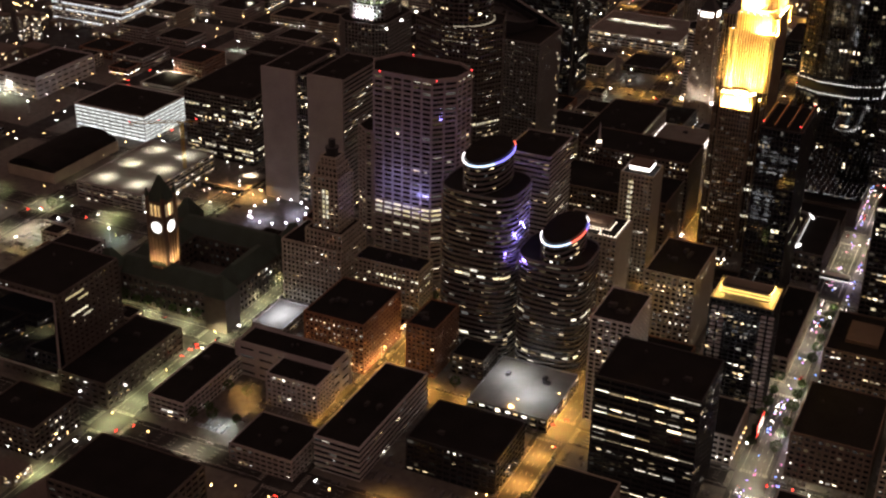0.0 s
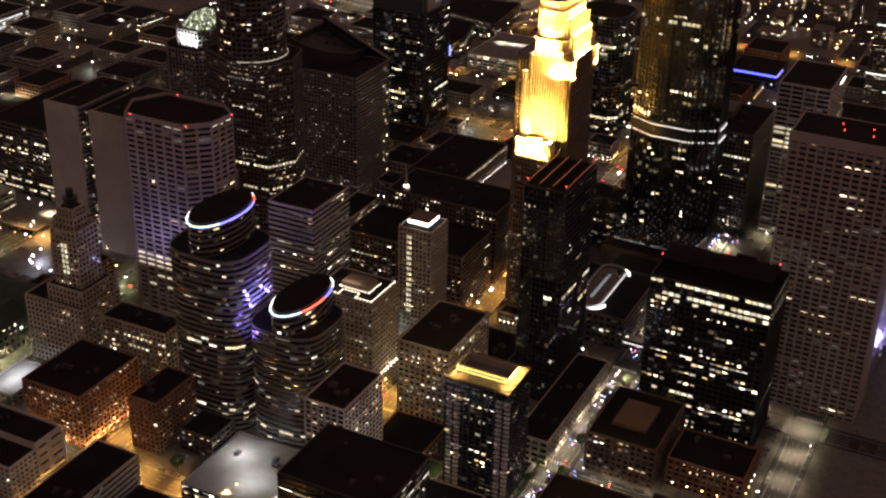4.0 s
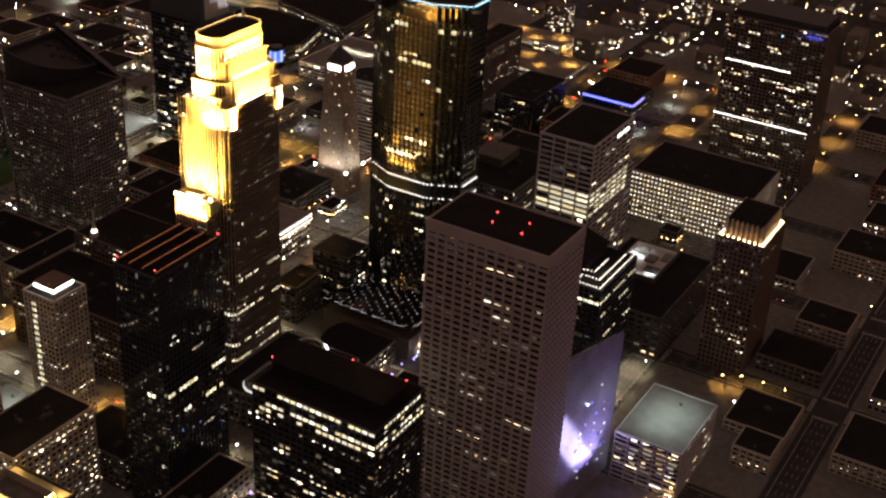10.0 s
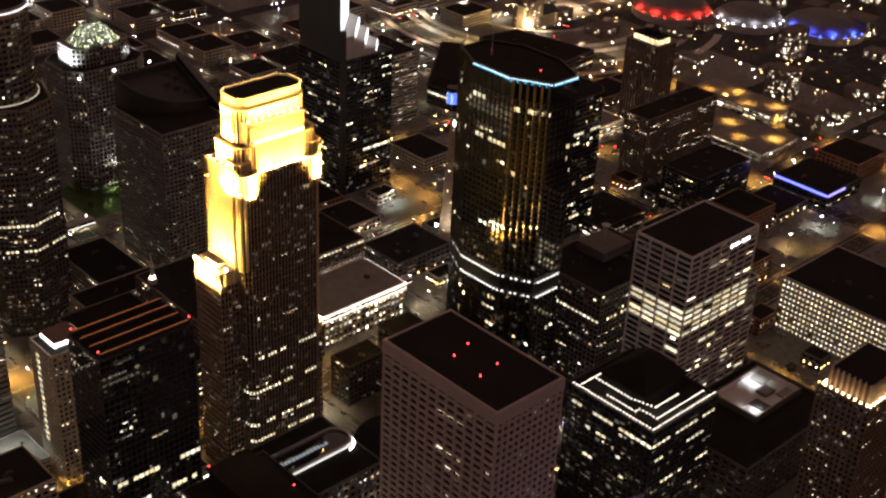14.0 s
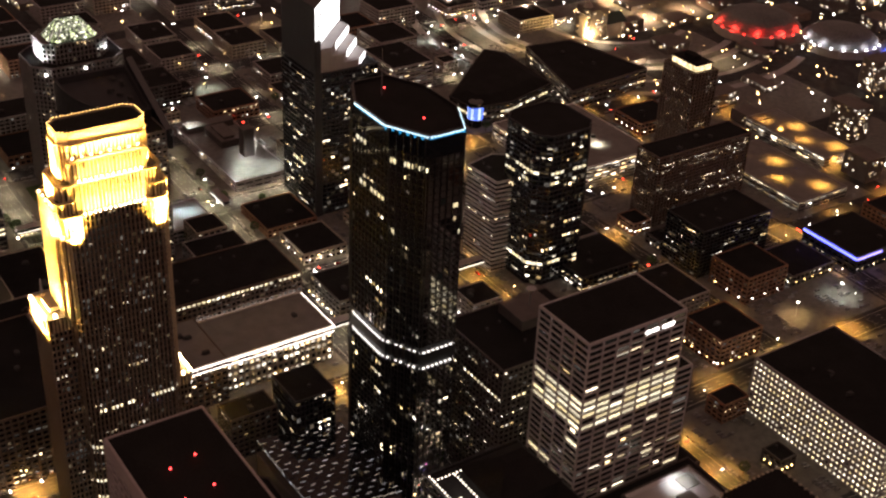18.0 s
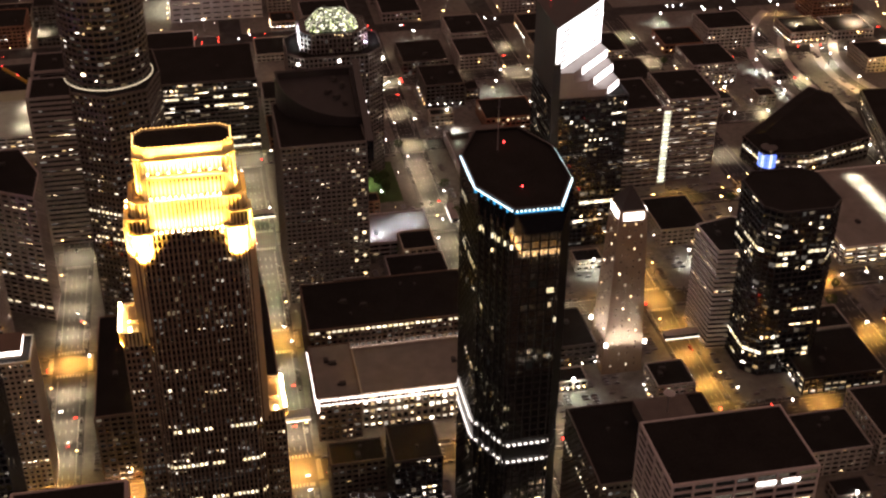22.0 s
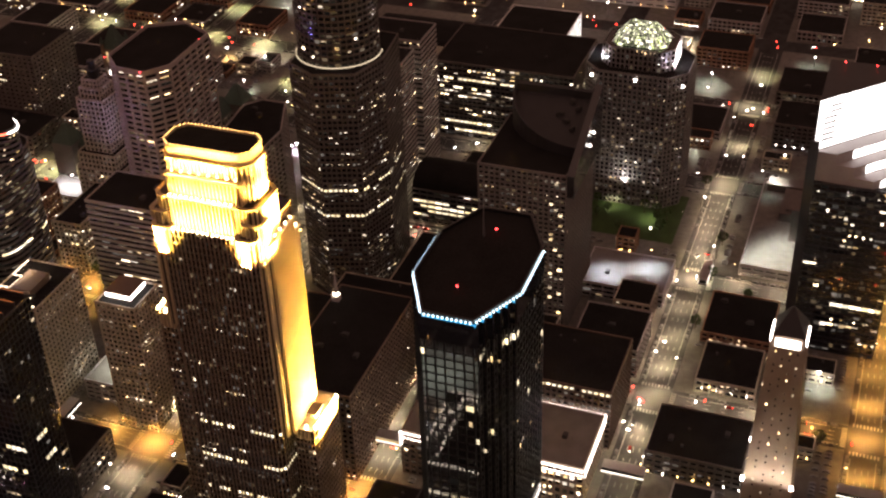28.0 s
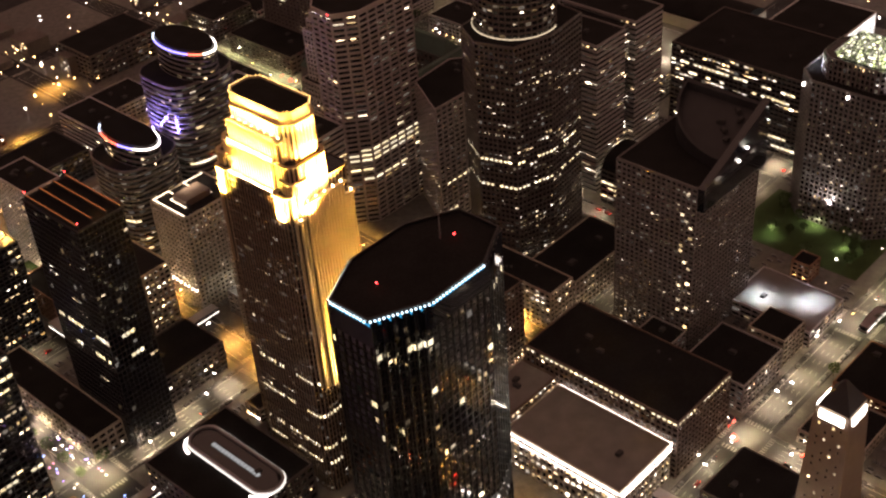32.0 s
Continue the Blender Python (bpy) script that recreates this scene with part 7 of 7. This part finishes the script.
# tall lamps of the open parking lots
lot_lamp = thing("lot_lamp", "tall parking lot lamp with a white head", "street lamp", LOTS[0][0], LOTS[0][1], 0.18, group="parking lot lamps")
part("pole", mesh("pole", *prism(disc(0, 0, 0.2, 8), 0, 12, disc(0, 0, 0.12, 8)), STEEL), lot_lamp)
part("lamp_head", mesh("lamp_head", *prism(disc(0, 0, 0.4, 8), 12, 12.7, disc(0, 0, 0.8, 8)), glow("lot_white", (0.95, 1.0, 0.9), 16)), lot_lamp, label="glaring white lamp head")
for k, (x, y) in enumerate(LOTS):
    if k:
        copy_thing(lot_lamp, Matrix.Translation((x * S, y * S, 0.18 * S)))
    if -300 < x < 620 and -640 < y < 520:
        street_glow(x, y, 12, 6500, (0.95, 1.0, 0.85) if k % 3 else (1.0, 0.6, 0.22), cone=140)

# lit stair seam between the grey office slabs
seam_tower = thing("stair_tower", "glazed stair tower glowing between the grey office slabs", "stair tower", 293, -321)
part("shell", mesh("shell", *box(-3, 4, -3.6, 3.6, 0, 68), CONCRETE), seam_tower)
STAIRGLOW = mesh("stair_light", *box(-3.35, -3, -2.6, 2.6, 0, 2.5), window_light("stair_glow", 0.7, 1.6, (0.9, 1.0, 0.7), (1.0, 1.0, 0.85)))
for k in range(19):
    part("stair_light", STAIRGLOW, seam_tower, (0, 0, 3 + k * 3.4), label="lit stair landing")

# amber lamps at the edge of the dark lots
for k, (x, y) in enumerate(((-316, -118), (-326, -127), (-338, -128), (-352, -126), (-320, 36), (-331, 18))):
    copy_thing(lampm[ORANGE], Matrix.Translation((x * S, y * S, 0.18 * S)) @ pose(0, 0, 0, 0, 0, 60 * k))
    street_glow(x, y, 9, 5000, ORANGE, cone=140)

# small wall lamps on the fronts of low buildings
wl = random.Random(15)
fronts = {True: [], False: []}
for x0, x1, y0, y1 in SEEN[60:]:
    if wl.random() < 0.55 or x1 - x0 > 70 or x0 < -255:
        continue
    n_ = wl.randint(2, 7)
    for k in range(n_):
        u = (k + 0.5) / n_
        for x, y in ((x0 - 0.5, y0 + (y1 - y0) * u), (x0 + (x1 - x0) * u, y1 + 0.5)):
            fronts[wl.random() < 0.5].append(prism(chamfered(x - 0.3, x + 0.3, y - 0.3, y + 0.3, 0.12), 3.4, 4.0))
for warm_, solids in fronts.items():
    tagged(part("wall_lamps", mesh("wall_lamps", *merged(*solids), LAMP_AMBER if warm_ else LAMP_WHITE)), "small wall lamps on the low fronts", "lights", kind="stuff")
flood("deck_lamp", 45, 184, 26, 45, 184, 14, 20, 20, 1800, (0.9, 1.0, 0.85))
